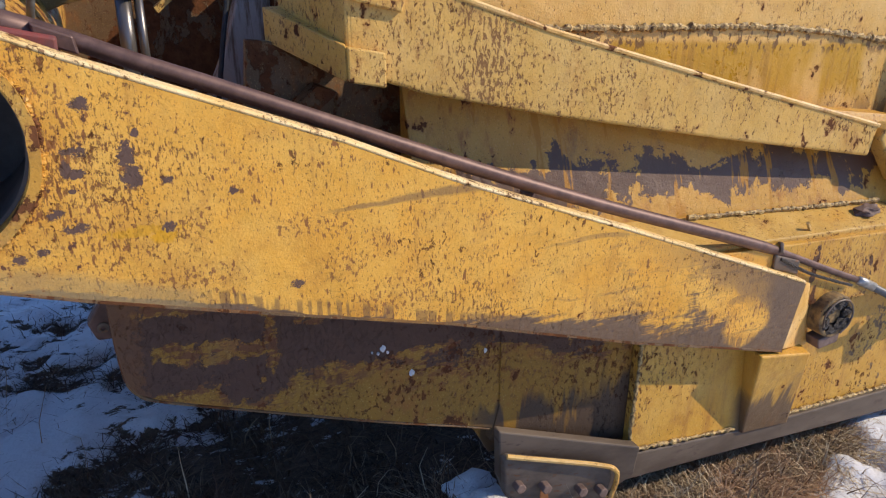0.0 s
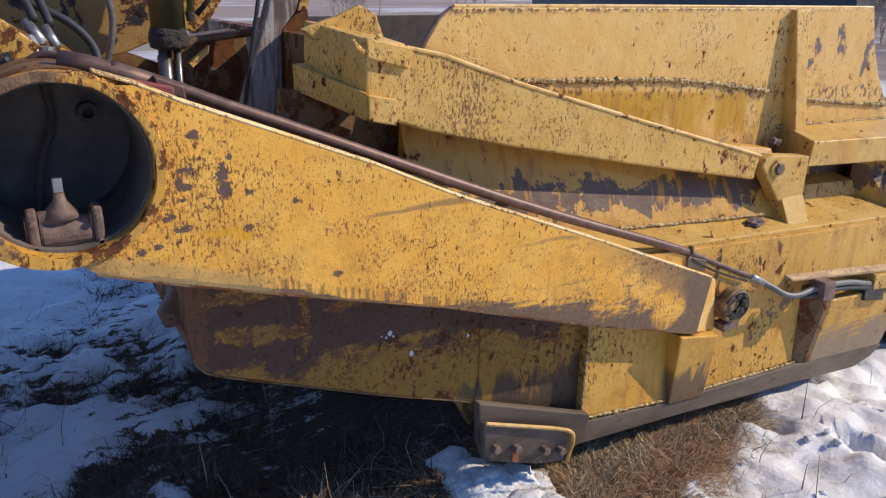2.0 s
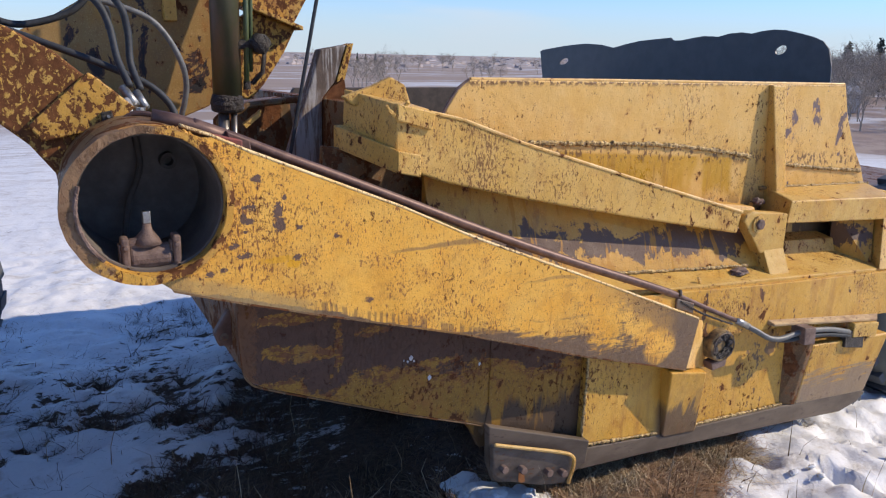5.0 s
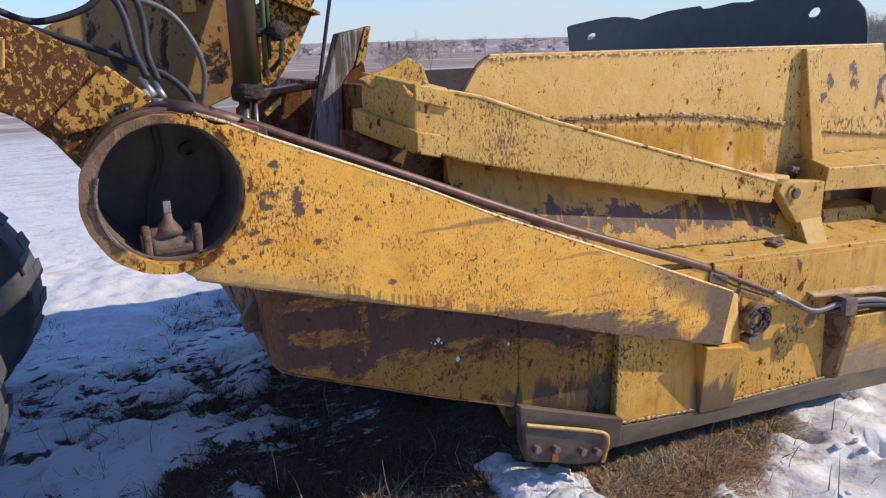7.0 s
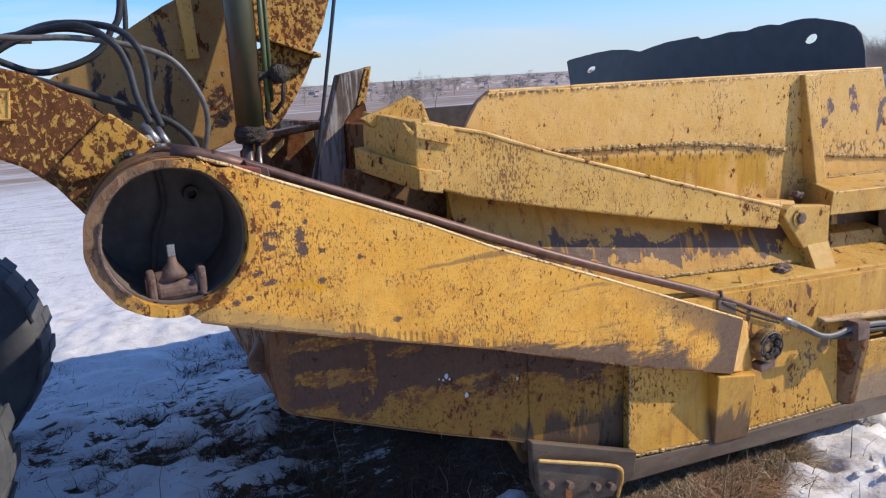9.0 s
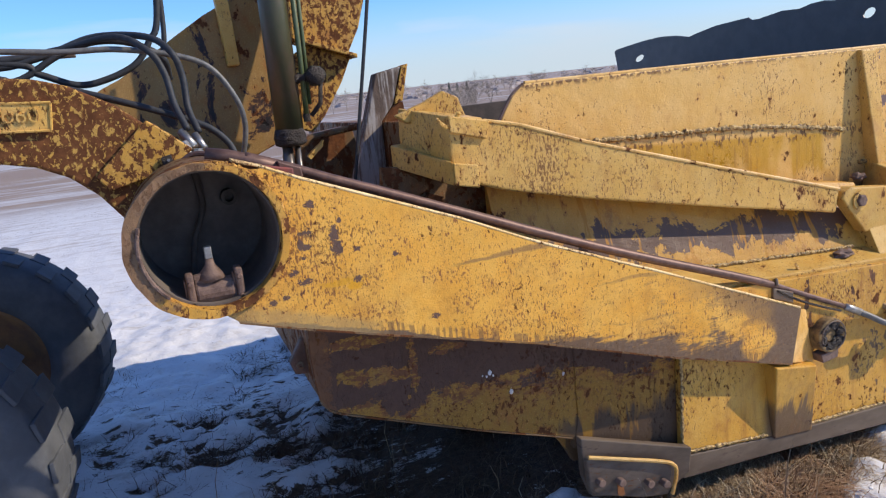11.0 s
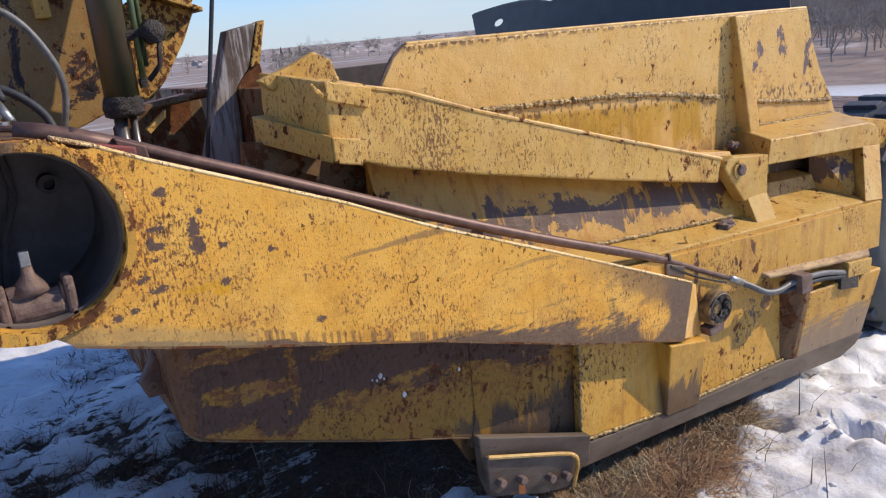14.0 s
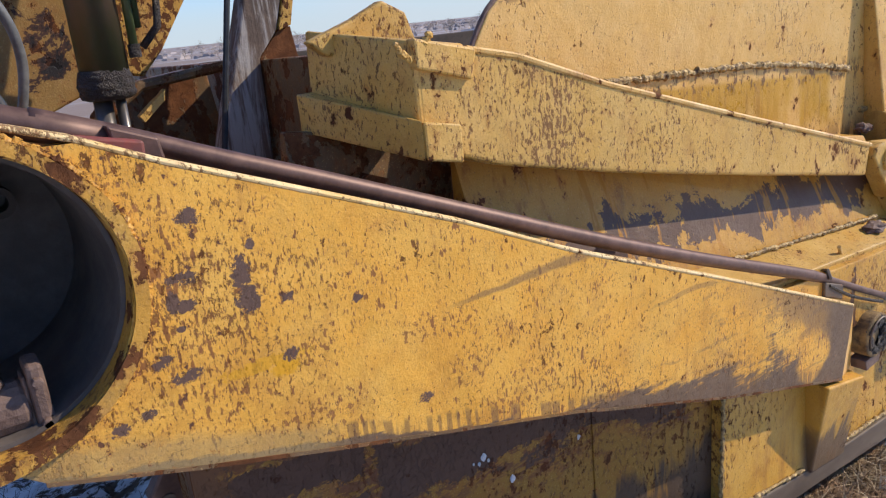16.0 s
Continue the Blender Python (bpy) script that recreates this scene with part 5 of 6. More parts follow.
def arm_plate():
    """The arm's plate round the tube's mouth: outline and hole share their angles."""
    outline = []
    pts = ARM_UP + ARM_DOWN
    for a, b in zip(pts, pts[1:]):
        k = max(1, int(math.hypot(b[0] - a[0], b[1] - a[1]) / 0.12))
        outline += [(a[0] + (b[0] - a[0]) * i / k, a[1] + (b[1] - a[1]) * i / k) for i in range(k)]
    outline.append(pts[-1])
    end = math.atan2(outline[-1][1] - CZ, outline[-1][0] - CX)
    start = math.atan2(outline[0][1] - CZ, outline[0][0] - CX)
    sweep_back = np.linspace(end, start - 2 * math.pi, 26)[1:-1]
    outline += [(CX + R_OUT * math.cos(a), CZ + R_OUT * math.sin(a)) for a in sweep_back]
    bm = bmesh.new()
    rings = []
    for y in (2.0, 2.032):
        out = [bm.verts.new((x, y, z)) for x, z in outline]
        inner = []
        for x, z in outline:
            a = math.atan2(z - CZ, x - CX)
            inner.append(bm.verts.new((CX + 0.2035 * math.cos(a), y, CZ + 0.2035 * math.sin(a))))
        rings.append((out, inner))
    k = len(outline)
    (o0, i0), (o1, i1) = rings
    for j in range(k):
        n = (j + 1) % k
        bm.faces.new((o0[j], o0[n], i0[n], i0[j]))
        bm.faces.new((o1[n], o1[j], i1[j], i1[n]))
        bm.faces.new((o0[n], o0[j], o1[j], o1[n]))
        bm.faces.new((i0[j], i0[n], i1[n], i1[j]))
    return bm


arm = part("draft_arm", arm_plate(), PAINT_ARM, scraper, "long chipped yellow draft arm")


def edge_strip(points, y0, y1, up):
    """A thin continuous strip along the arm's edge."""
    bm = bmesh.new()
    rows = [[bm.verts.new(c) for c in ((x, y0, z), (x, y0, z + up), (x, y1, z + up), (x, y1, z))] for x, z in points]
    for a, b in zip(rows, rows[1:]):
        for k in range(4):
            bm.faces.new((a[k], b[k], b[(k + 1) % 4], a[(k + 1) % 4]))
    bm.faces.new(rows[0])
    bm.faces.new(rows[-1][::-1])
    return bm


part("top_flange", edge_strip([(-0.25, 1.579)] + ARM_UP, 1.9985, 2.046, 0.0095), PAINT_TOP, arm, "worn top edge, paled as if sunlit", 0.004)
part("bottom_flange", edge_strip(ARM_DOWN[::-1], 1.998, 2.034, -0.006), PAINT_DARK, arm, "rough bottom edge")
part("ring_weld", bead([(CX + 0.209 * math.cos(a), 1.994, CZ + 0.209 * math.sin(a)) for a in np.linspace(radians(-78), radians(80), 16)], 0.0060, 23, step=0.007), PAINT_RIM, arm, "heavy rusty weld round the tube")
part("end_cap", hexa([(1.743, 2.0, 0.746), (1.70, 2.0, 0.54), (1.880, 2.065, 0.480), (1.868, 2.072, 0.702), (1.743, 2.06, 0.746), (1.70, 2.06, 0.54), (1.880, 2.09, 0.480), (1.868, 2.09, 0.702)]), PAINT_EDGE, arm, "angled end cap", 0.004)
part("pin_boss", shell(1.905, 0.605, 0.052, 0.070, 2.0, 2.12, 32), BOSS, arm, "rusty pin boss crusted with old paint", 0.006)
part("pin_collar", shell(1.905, 0.605, 0.030, 0.046, 2.004, 2.06, 28), GREASE, arm, "greasy inner collar", 0.004)
part("pin", disc((1.905, 0.605), 0.028, 2.010, 2.06, 18), BOSS, arm, "rusty pin end", 0.005)
part("keeper_wire", sweep(smooth_line([(1.905 + 0.060 * math.cos(a), 1.994, 0.605 + 0.060 * math.sin(a)) for a in np.linspace(radians(-70), radians(200), 9)]), 0.003, 6), STEEL, arm, "thin bent keeper wire")
for i in range(6):
    a = 0.3 + i * 1.05
    part("grease", lump((1.905 + 0.045 * math.cos(a), 2.004, 0.605 + 0.045 * math.sin(a)), (0.018 + 0.006 * (i % 3), 0.010, 0.015 + 0.006 * (i % 2)), i, rough=0.6, level=2), GREASE, arm, "caked dirt and grease")
part("pin_tab", prism([(1.86, 0.53), (1.95, 0.545), (1.945, 0.505), (1.87, 0.495)], 2.01, 2.06), CASTING, arm, "", 0.003)
part("far_arm", prism([(CX, CZ + 0.2)] + ARM_UP + ARM_DOWN + [(CX, CZ - 0.2)], 4.17, 4.22), PAINT_DARK, scraper)

# swivel in the tube's mouth
def block(x0, x1, y0, y1, z0, z1):
    return hexa([(x0, y0, z1), (x0, y0, z0), (x1, y0, z0), (x1, y0, z1), (x0, y1, z1), (x0, y1, z0), (x1, y1, z0), (x1, y1, z1)])


swivel = part("swivel_base", block(-0.425, -0.262, 2.02, 2.12, 1.176, 1.190), CASTING, scraper, "rusty valve cradle in the tube", 0.003)
for sx in (-0.417, -0.285):
    part("cradle_plate", block(sx, sx + 0.021, 2.03, 2.085, 1.178, 1.286), CASTING, swivel, "", 0.006)
    part("cradle_cheek", block(sx - 0.006, sx, 2.04, 2.075, 1.20, 1.270), CASTING, swivel, "", 0.003)
    for bz in (1.205, 1.262):
        part("cradle_bolt", disc((sx + 0.0105, bz), 0.008, 2.020, 2.033, 6), CASTING, swivel, "", 0.002)
part("valve_body", disc((2.07, 1.225), 0.036, -0.396, -0.287, 18, axis="x"), CASTING, swivel, "rusty valve body", 0.008)
part("valve_collar", sweep([(-0.392, 2.068, 1.262), (-0.345, 2.066, 1.268), (-0.315, 2.068, 1.262)], [0.016, 0.021, 0.012], 12, None, 0.25, random.Random(3)), CASTING, swivel, "dirt-caked collar")
part("valve_cone", sweep([(-0.347, 2.07, 1.262), (-0.346, 2.07, 1.280), (-0.345, 2.07, 1.300), (-0.345, 2.07, 1.320)], [0.040, 0.030, 0.014, 0.011], 16), CASTING, swivel, "", smooth=True)
part("valve_nut", block(-0.3555, -0.3345, 2.058, 2.082, 1.318, 1.352), SILVER, swivel, "bright square nut", 0.003)

# hydraulic pipe along the arm
PIPE_LINE = [(-0.20, 2.12, 1.580), (-0.09, 2.115, 1.538), (0.043, 2.10, 1.482), (0.20, 2.09, 1.419), (0.461, 2.075, 1.311), (0.779, 2.06, 1.180), (1.11, 2.05, 1.052), (1.496, 2.045, 0.912), (1.67, 2.045, 0.844), (1.858, 2.045, 0.760), (2.02, 2.045, 0.690)]
PIPE_PATH = smooth_line(PIPE_LINE, 6)
pipe = part("hydraulic_pipe", sweep(PIPE_PATH, [0.0165 if p.x < 1.6 else max(0.0115, 0.0165 - (p.x - 1.6) * 0.05) for p in PIPE_PATH], 12), PIPE, scraper, "rusty brown steel pipe along the arm", smooth=True)
part("pipe_sleeve", sweep([(-0.305, 2.13, 1.60), (-0.25, 2.125, 1.588), (-0.18, 2.12, 1.565), (-0.07, 2.112, 1.522)], 0.022, 12), PIPE, pipe, "", smooth=True)
part("pipe_clamp", hexa([(-0.115, 2.085, 1.560), (-0.11, 2.085, 1.525), (-0.045, 2.085, 1.50), (-0.05, 2.085, 1.533), (-0.115, 2.14, 1.560), (-0.11, 2.14, 1.525), (-0.045, 2.14, 1.50), (-0.05, 2.14, 1.533)]), PIPE, pipe, "", 0.004)
part("red_block", hexa([(-0.167, 2.06, 1.556), (-0.169, 2.06, 1.526), (-0.078, 2.06, 1.498), (-0.076, 2.06, 1.535), (-0.167, 2.13, 1.556), (-0.169, 2.13, 1.526), (-0.078, 2.13, 1.498), (-0.076, 2.13, 1.535)]), RED, pipe, "dull red clamp block", 0.004)
part("tail_block", hexa([(1.64, 2.03, 0.845), (1.64, 2.03, 0.80), (1.74, 2.03, 0.765), (1.74, 2.03, 0.81), (1.64, 2.09, 0.845), (1.64, 2.09, 0.80), (1.74, 2.09, 0.765), (1.74, 2.09, 0.81)]), STEEL, pipe, "", 0.004)
part("pipe_strap", sweep([(1.655, 2.025, 0.852), (1.665, 2.04, 0.872), (1.685, 2.07, 0.86)], 0.006, 6), STEEL, pipe)
part("wire_tie", sweep(smooth_line([(1.66, 2.03, 0.83), (1.78, 2.03, 0.765), (1.90, 2.03, 0.715), (1.98, 2.03, 0.685)]), 0.005, 6), GREASE, pipe)
part("loose_rod", sweep([(1.80, 2.08, 0.90), (1.87, 2.09, 0.80)], 0.006, 6), PAINT_EDGE, pipe)
part("hose_fitting", sweep([(2.015, 2.045, 0.692), (2.05, 2.043, 0.676), (2.10, 2.042, 0.650)], 0.015, 12), SILVER, pipe, "bright hose fitting", smooth=True)
part("rear_hose", sweep(smooth_line([(2.09, 2.042, 0.655), (2.13, 2.02, 0.632), (2.19, 1.995, 0.597), (2.26, 1.99, 0.585), (2.34, 1.99, 0.592), (2.42, 1.985, 0.597), (2.60, 1.995, 0.575), (2.78, 2.01, 0.53)]), 0.0125, 10), HOSE_GREY, pipe, "grey rubber hose", smooth=True)
part("rear_hose", sweep(smooth_line([(2.25, 2.03, 0.57), (2.32, 2.0, 0.565), (2.42, 1.99, 0.568), (2.60, 2.0, 0.548), (2.78, 2.01, 0.51)]), 0.011, 10), HOSE, pipe, "black rubber hose", smooth=True)
part("small_cap", disc((0.93, 1.075), 0.03, 2.14, 2.20, 16), CASTING, pipe)

# gooseneck


NECK = [(-2.8, 1.86), (-1.3, 1.886), (-0.95, 1.884), (-0.80, 1.868), (-0.717, 1.857), (-0.634, 1.831), (-0.525, 1.769), (-0.428, 1.683), (-0.322, 1.610), (-0.24, 1.56), (-0.26, 1.20), (-0.46, 1.22),
        (-0.50, 1.36), (-0.552, 1.432), (-0.606, 1.508), (-0.676, 1.571), (-0.757, 1.612), (-0.842, 1.632), (-1.10, 1.628), (-1.6, 1.56), (-2.8, 1.42)]
neck = part("gooseneck", prism(NECK, 2.345, 2.66), PAINT_NECK, scraper, "gooseneck with yellow paint flaking to brown rust", 0.010, 3)
part("neck_overlay", prism([(-0.441, 1.711), (-0.417, 1.695), (-0.323, 1.612), (-0.354, 1.582), (-0.452, 1.545), (-0.572, 1.519), (-0.605, 1.564)], 2.318, 2.347), PAINT_FLECK, neck, "lapped repair plate", 0.005)
part("neck_clip", prism([(-0.418, 1.598), (-0.388, 1.604), (-0.384, 1.578), (-0.414, 1.572)], 2.300, 2.320), GREASE, neck, "black clip with a bright screw", 0.004)
part("clip_screw", disc((-0.398, 1.588), 0.0045, 2.294, 2.302, 8), SILVER, neck)
part("neck_tongue", sweep(smooth_line([(-0.37, 2.28, 1.575), (-0.33, 2.27, 1.598), (-0.27, 2.25, 1.592)]), 0.008, 8), PIPE, neck, "rusty bent bar")
saddle = bmesh.new()
for k in range(20):
    a0, a1 = (radians(48 + 6.4 * i) for i in (k, k + 1))
    hexa([(CX + r * math.cos(a), y, CZ + r * math.sin(a)) for y in (2.06, 2.344) for r, a in ((0.204, a0), (0.204, a1), (0.2105, a1), (0.2105, a0))], saddle)
bmesh.ops.remove_doubles(saddle, verts=saddle.verts[:], dist=0.0005)
part("neck_saddle", saddle, PAINT_DARK, neck, "rust-dark saddle round the tube")
part("number_plate", prism([(-0.99, 1.812), (-0.682, 1.789), (-0.694, 1.711), (-1.005, 1.735)], 2.334, 2.347), PAINT_BEAM, neck, "raised plate with a cast model number", 0.004)
for a, b in (((-0.99, 1.812), (-0.682, 1.789)), ((-1.005, 1.735), (-0.694, 1.711)), ((-0.683, 1.788), (-0.694, 1.712))):
    part("plate_rim", sweep([(a[0], 2.333, a[1]), (b[0], 2.333, b[1])], 0.004, 6), PAINT_BEAM, neck)
text = bpy.data.curves.new("model_number", "FONT")
text.body = "No60"
text.size = 0.062
text.extrude = 0.005
text_ob = bpy.data.objects.new("tmp_text", text)
scene.collection.objects.link(text_ob)
dg = bpy.context.evaluated_depsgraph_get()
text_me = bpy.data.meshes.new_from_object(text_ob.evaluated_get(dg))
bpy.data.objects.remove(text_ob)
text_me.transform(Matrix.Translation((-0.862, 2.332, 1.749)) @ Euler((radians(90), radians(4.5), 0)).to_matrix().to_4x4())
text_me.materials.clear()
text_me.materials.append(PAINT_BEAM)
number = new("model_number", text_me)
number.parent = neck
number["label"] = "raised cast letters reading No60"

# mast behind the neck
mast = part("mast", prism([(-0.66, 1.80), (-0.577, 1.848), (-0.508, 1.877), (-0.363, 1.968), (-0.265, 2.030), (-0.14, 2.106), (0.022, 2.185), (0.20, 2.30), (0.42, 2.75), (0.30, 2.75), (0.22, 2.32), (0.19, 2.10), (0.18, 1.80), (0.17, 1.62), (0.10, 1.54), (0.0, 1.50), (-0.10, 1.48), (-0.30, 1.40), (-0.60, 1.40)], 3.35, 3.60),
            PAINT_MAST, scraper, "yellow mast plate in olive paint darkened for shade", 0.006)
# strip in brighter paint, added for a band of sun on the mast
part("mast_sun_strip", loft([(-0.085, 3.30, 2.20), (-0.03, 3.30, 2.22), (-0.02, 3.30, 1.89), (-0.07, 3.30, 1.89)], [(-0.085, 3.352, 2.20), (-0.03, 3.352, 2.22), (-0.02, 3.352, 1.89), (-0.07, 3.352, 1.89)]), PAINT_BEAM, mast, "upright bright strip added for a band of sunlight", 0.004)
brace = part("mast_brace", prism([(0.150, 1.60), (0.165, 1.90), (0.215, 1.93), (0.395, 1.868), (0.345, 1.772), (0.258, 1.645), (0.20, 1.585)], 3.04, 3.10), PAINT_FLECK, mast, "rust-spotted brace", 0.005)
part("brace_flange", hexa([(0.175, 2.98, 1.962), (0.175, 2.98, 1.946), (0.410, 2.98, 1.862), (0.410, 2.98, 1.878), (0.175, 3.14, 1.962), (0.175, 3.14, 1.946), (0.410, 3.14, 1.862), (0.410, 3.14, 1.878)]), PAINT_FLECK, mast, "welded cross flange", 0.003)
part("brace_upper", prism([(0.165, 1.955), (0.385, 1.880), (0.445, 1.985), (0.495, 2.13), (0.62, 2.42), (0.75, 3.0), (0.20, 3.0), (0.17, 2.3)], 3.04, 3.10), PAINT_FLECK, mast, "", 0.005)

cylinder = part("lift_cylinder", sweep([(0.078, 2.90, 1.610), (0.082, 2.90, 2.1), (0.088, 2.90, 2.6)], 0.054, 28), BARREL, scraper, "faded green lift cylinder", smooth=True)
gland = sweep([(0.076, 2.90, 1.548 + 0.0052 * i) for i in range(14)], [0.046, 0.056, 0.060, 0.061, 0.060, 0.062, 0.061, 0.062, 0.060, 0.061, 0.060, 0.058, 0.056, 0.053], 40)
for v in gland.verts:
    k = 0.0045 * noise.noise(v.co * 70) + 0.003 * noise.noise(v.co * 170)
    v.co += Vector((v.co.x - 0.076, v.co.y - 2.90, 0)).normalized() * k
part("gland", gland, GREASE, cylinder, "dirt-caked gland", smooth=True)
part("rod", sweep([(0.052, 2.90, 1.22), (0.060, 2.90, 1.552)], 0.021, 20), CHROME, cylinder, "dull chrome rod", smooth=True)
part("rod_guard", sweep([(0.094, 2.895, 1.22), (0.098, 2.895, 1.552)], 0.012, 14), CHROME, cylinder, "", smooth=True)
part("side_pipe", sweep([(0.146, 2.87, 1.66), (0.152, 2.87, 1.9), (0.164, 2.87, 2.6)], 0.010, 10), GREEN, cylinder, "green side pipe", smooth=True)
part("side_pipe", sweep([(0.168, 2.89, 1.70), (0.176, 2.89, 1.95), (0.19, 2.89, 2.6)], 0.008, 10), GREEN, cylinder, "", smooth=True)
part("pipe_end", sweep([(0.146, 2.87, 1.635), (0.146, 2.87, 1.665)], 0.014, 10), GREASE, cylinder)
port = disc((0.200, 1.805), 0.036, 2.84, 2.90, 36)
bmesh.ops.subdivide_edges(port, edges=port.edges[:], cuts=2, use_grid_fill=True)
for v in port.verts:
    v.co += v.normal * (0.006 * noise.noise(v.co * 60)) if v.normal.length > 0 else Vector()
    v.co.x += 0.004 * noise.noise(v.co * 45)
    v.co.z += 0.004 * noise.noise(v.co * 45 + Vector((5, 0, 0)))
part("port", port, GREASE, cylinder, "dirt-caked round port", smooth=True)
part("port_neck", sweep([(0.12, 2.88, 1.80), (0.20, 2.87, 1.805)], 0.020, 12), GREASE, cylinder)
part("port_stay", sweep([(0.215, 2.86, 1.775), (0.205, 2.86, 1.70), (0.165, 2.87, 1.655)], 0.009, 8), GREASE, cylinder, "", smooth=True)
part("rod_eye", lump((0.060, 2.90, 1.24), (0.06, 0.05, 0.06), 3, rough=0.2), CASTING, cylinder)
part("yellow_chock", prism([(0.135, 1.50), (0.205, 1.555), (0.20, 1.53), (0.145, 1.485)], 2.90, 2.93), PAINT_BEAM, cylinder)
part("stay_cable", sweep([(0.250, 2.82, 1.15), (0.294, 2.82, 1.395), (0.412, 2.82, 1.972), (0.545, 2.82, 2.65)], 0.0075, 8), HOSE, scraper, "thin black stay cable")

# hoses
hoses = part("hose_tee", sweep([(-0.315, 2.34, 1.545), (-0.310, 2.34, 1.61)], 0.019, 10), SILVER, scraper, "bright elbow fittings where the hoses meet")
part("hose_elbow", sweep(smooth_line([(-0.335, 2.34, 1.55), (-0.335, 2.34, 1.60), (-0.345, 2.36, 1.63)]), 0.014, 10), SILVER, hoses, smooth=True)
part("hose_ferrule", sweep([(-0.315, 2.36, 1.615), (-0.345, 2.40, 1.665)], 0.0135, 10), SILVER, hoses, smooth=True)
part("hose_ferrule", sweep([(-0.285, 2.38, 1.605), (-0.305, 2.42, 1.65)], 0.0125, 10), SILVER, hoses, smooth=True)
HOSES = (
    ("black rubber hose", HOSE, 0.011, [(-0.335, 2.39, 1.655), (-0.365, 2.45, 1.72), (-0.385, 2.5, 1.80), (-0.42, 2.52, 1.86), (-0.50, 2.6, 1.90), (-0.66, 2.7, 1.86), (-0.90, 2.7, 1.84), (-1.6, 2.7, 1.88)]),
    ("black rubber hose", HOSE, 0.011, [(-0.30, 2.42, 1.645), (-0.325, 2.48, 1.71), (-0.335, 2.5, 1.79), (-0.36, 2.5, 1.86), (-0.42, 2.58, 1.91), (-0.56, 2.7, 1.90), (-0.72, 2.7, 1.84), (-0.92, 2.7, 1.82), (-1.6, 2.7, 1.84)]),
    ("grey braided hose", HOSE_GREY, 0.0095, [(-1.6, 2.6, 1.90), (-0.90, 2.6, 1.865), (-0.66, 2.6, 1.845), (-0.51, 2.6, 1.86), (-0.37, 2.6, 1.862), (-0.25, 2.6, 1.82), (-0.165, 2.6, 1.73), (-0.13, 2.62, 1.64), (-0.15, 2.66, 1.52), (-0.16, 2.8, 1.46)]),
    ("black hose looping back", HOSE, 0.011, [(-0.22, 2.42, 1.545), (-0.19, 2.45, 1.55), (-0.20, 2.48, 1.60), (-0.26, 2.5, 1.65), (-0.36, 2.52, 1.69), (-0.52, 2.55, 1.73), (-0.71, 2.6, 1.77), (-0.92, 2.6, 1.79), (-1.6, 2.6, 1.82)]),
    ("grey braided hose end", HOSE_GREY, 0.009, [(-0.31, 2.36, 1.59), (-0.26, 2.38, 1.578), (-0.21, 2.41, 1.553), (-0.185, 2.45, 1.558)]),
    ("black rubber hose", HOSE, 0.013, [(-1.6, 2.75, 1.84), (-0.91, 2.7, 1.80), (-0.70, 2.68, 1.73), (-0.55, 2.64, 1.66), (-0.45, 2.58, 1.60), (-0.35, 2.5, 1.555), (-0.32, 2.4, 1.56)]),
    ("black rubber hose", HOSE, 0.011, [(-1.6, 2.8, 1.78), (-0.93, 2.72, 1.80), (-0.80, 2.7, 1.79), (-0.67, 2.7, 1.84), (-0.56, 2.7, 1.885), (-0.46, 2.7, 1.895), (-0.38, 2.72, 1.86), (-0.36, 2.8, 1.80)]),
    ("black rubber hose", HOSE, 0.011, [(-0.33, 2.7, 2.5), (-0.37, 2.7, 2.02), (-0.41, 2.7, 1.905), (-0.46, 2.7, 1.825), (-0.55, 2.7, 1.78), (-0.63, 2.7, 1.77), (-0.73, 2.7, 1.80), (-0.85, 2.7, 1.83), (-1.6, 2.75, 1.85)]),
    ("black rubber hose", HOSE, 0.009, [(-0.34, 2.8, 2.5), (-0.355, 2.8, 2.0), (-0.375, 2.8, 1.86)]),
)
def hung(p):
    """The bundle hangs higher towards the hitch and over the loop's crown."""
    w = min(max((p[2] - 1.58) / 0.25, 0.0), 1.0)
    l = min(max((-0.30 - p[0]) / 0.35, 0.0), 1.0)
    l = l * l * (3 - 2 * l)
    return p[0] + 0.035 * w * (1 - l), p[1], p[2] + 0.045 * w + 0.055 * l * w


for label, material, r, line in HOSES:
    part("hose", sweep(smooth_line([hung(p) for p in line], 9), r, 10), material, hoses, label, smooth=True)
part("hose_bar", cross([(2.79, 1.962), (2.79, 1.940), (2.82, 1.940), (2.82, 1.962)], -1.4, -0.62), STEEL, hoses, "", 0.003)

# wheels
TYRE_SCALE = 1.075
REAR = [(0.33, 0.10), (0.335, 0.045), (0.36, 0.02), (0.385, 0.012), (0.392, 0.020), (0.405, 0.006), (0.425, 0.0), (0.45, 0.0), (0.456, 0.008), (0.465, 0.001), (0.473, 0.009), (0.482, 0.003), (0.50, 0.006), (0.53, 0.012),
        (0.555, 0.022), (0.585, 0.045), (0.605, 0.075), (0.612, 0.11), (0.615, 0.26), (0.612, 0.41), (0.60, 0.45), (0.55, 0.49), (0.42, 0.52), (0.33, 0.42)]


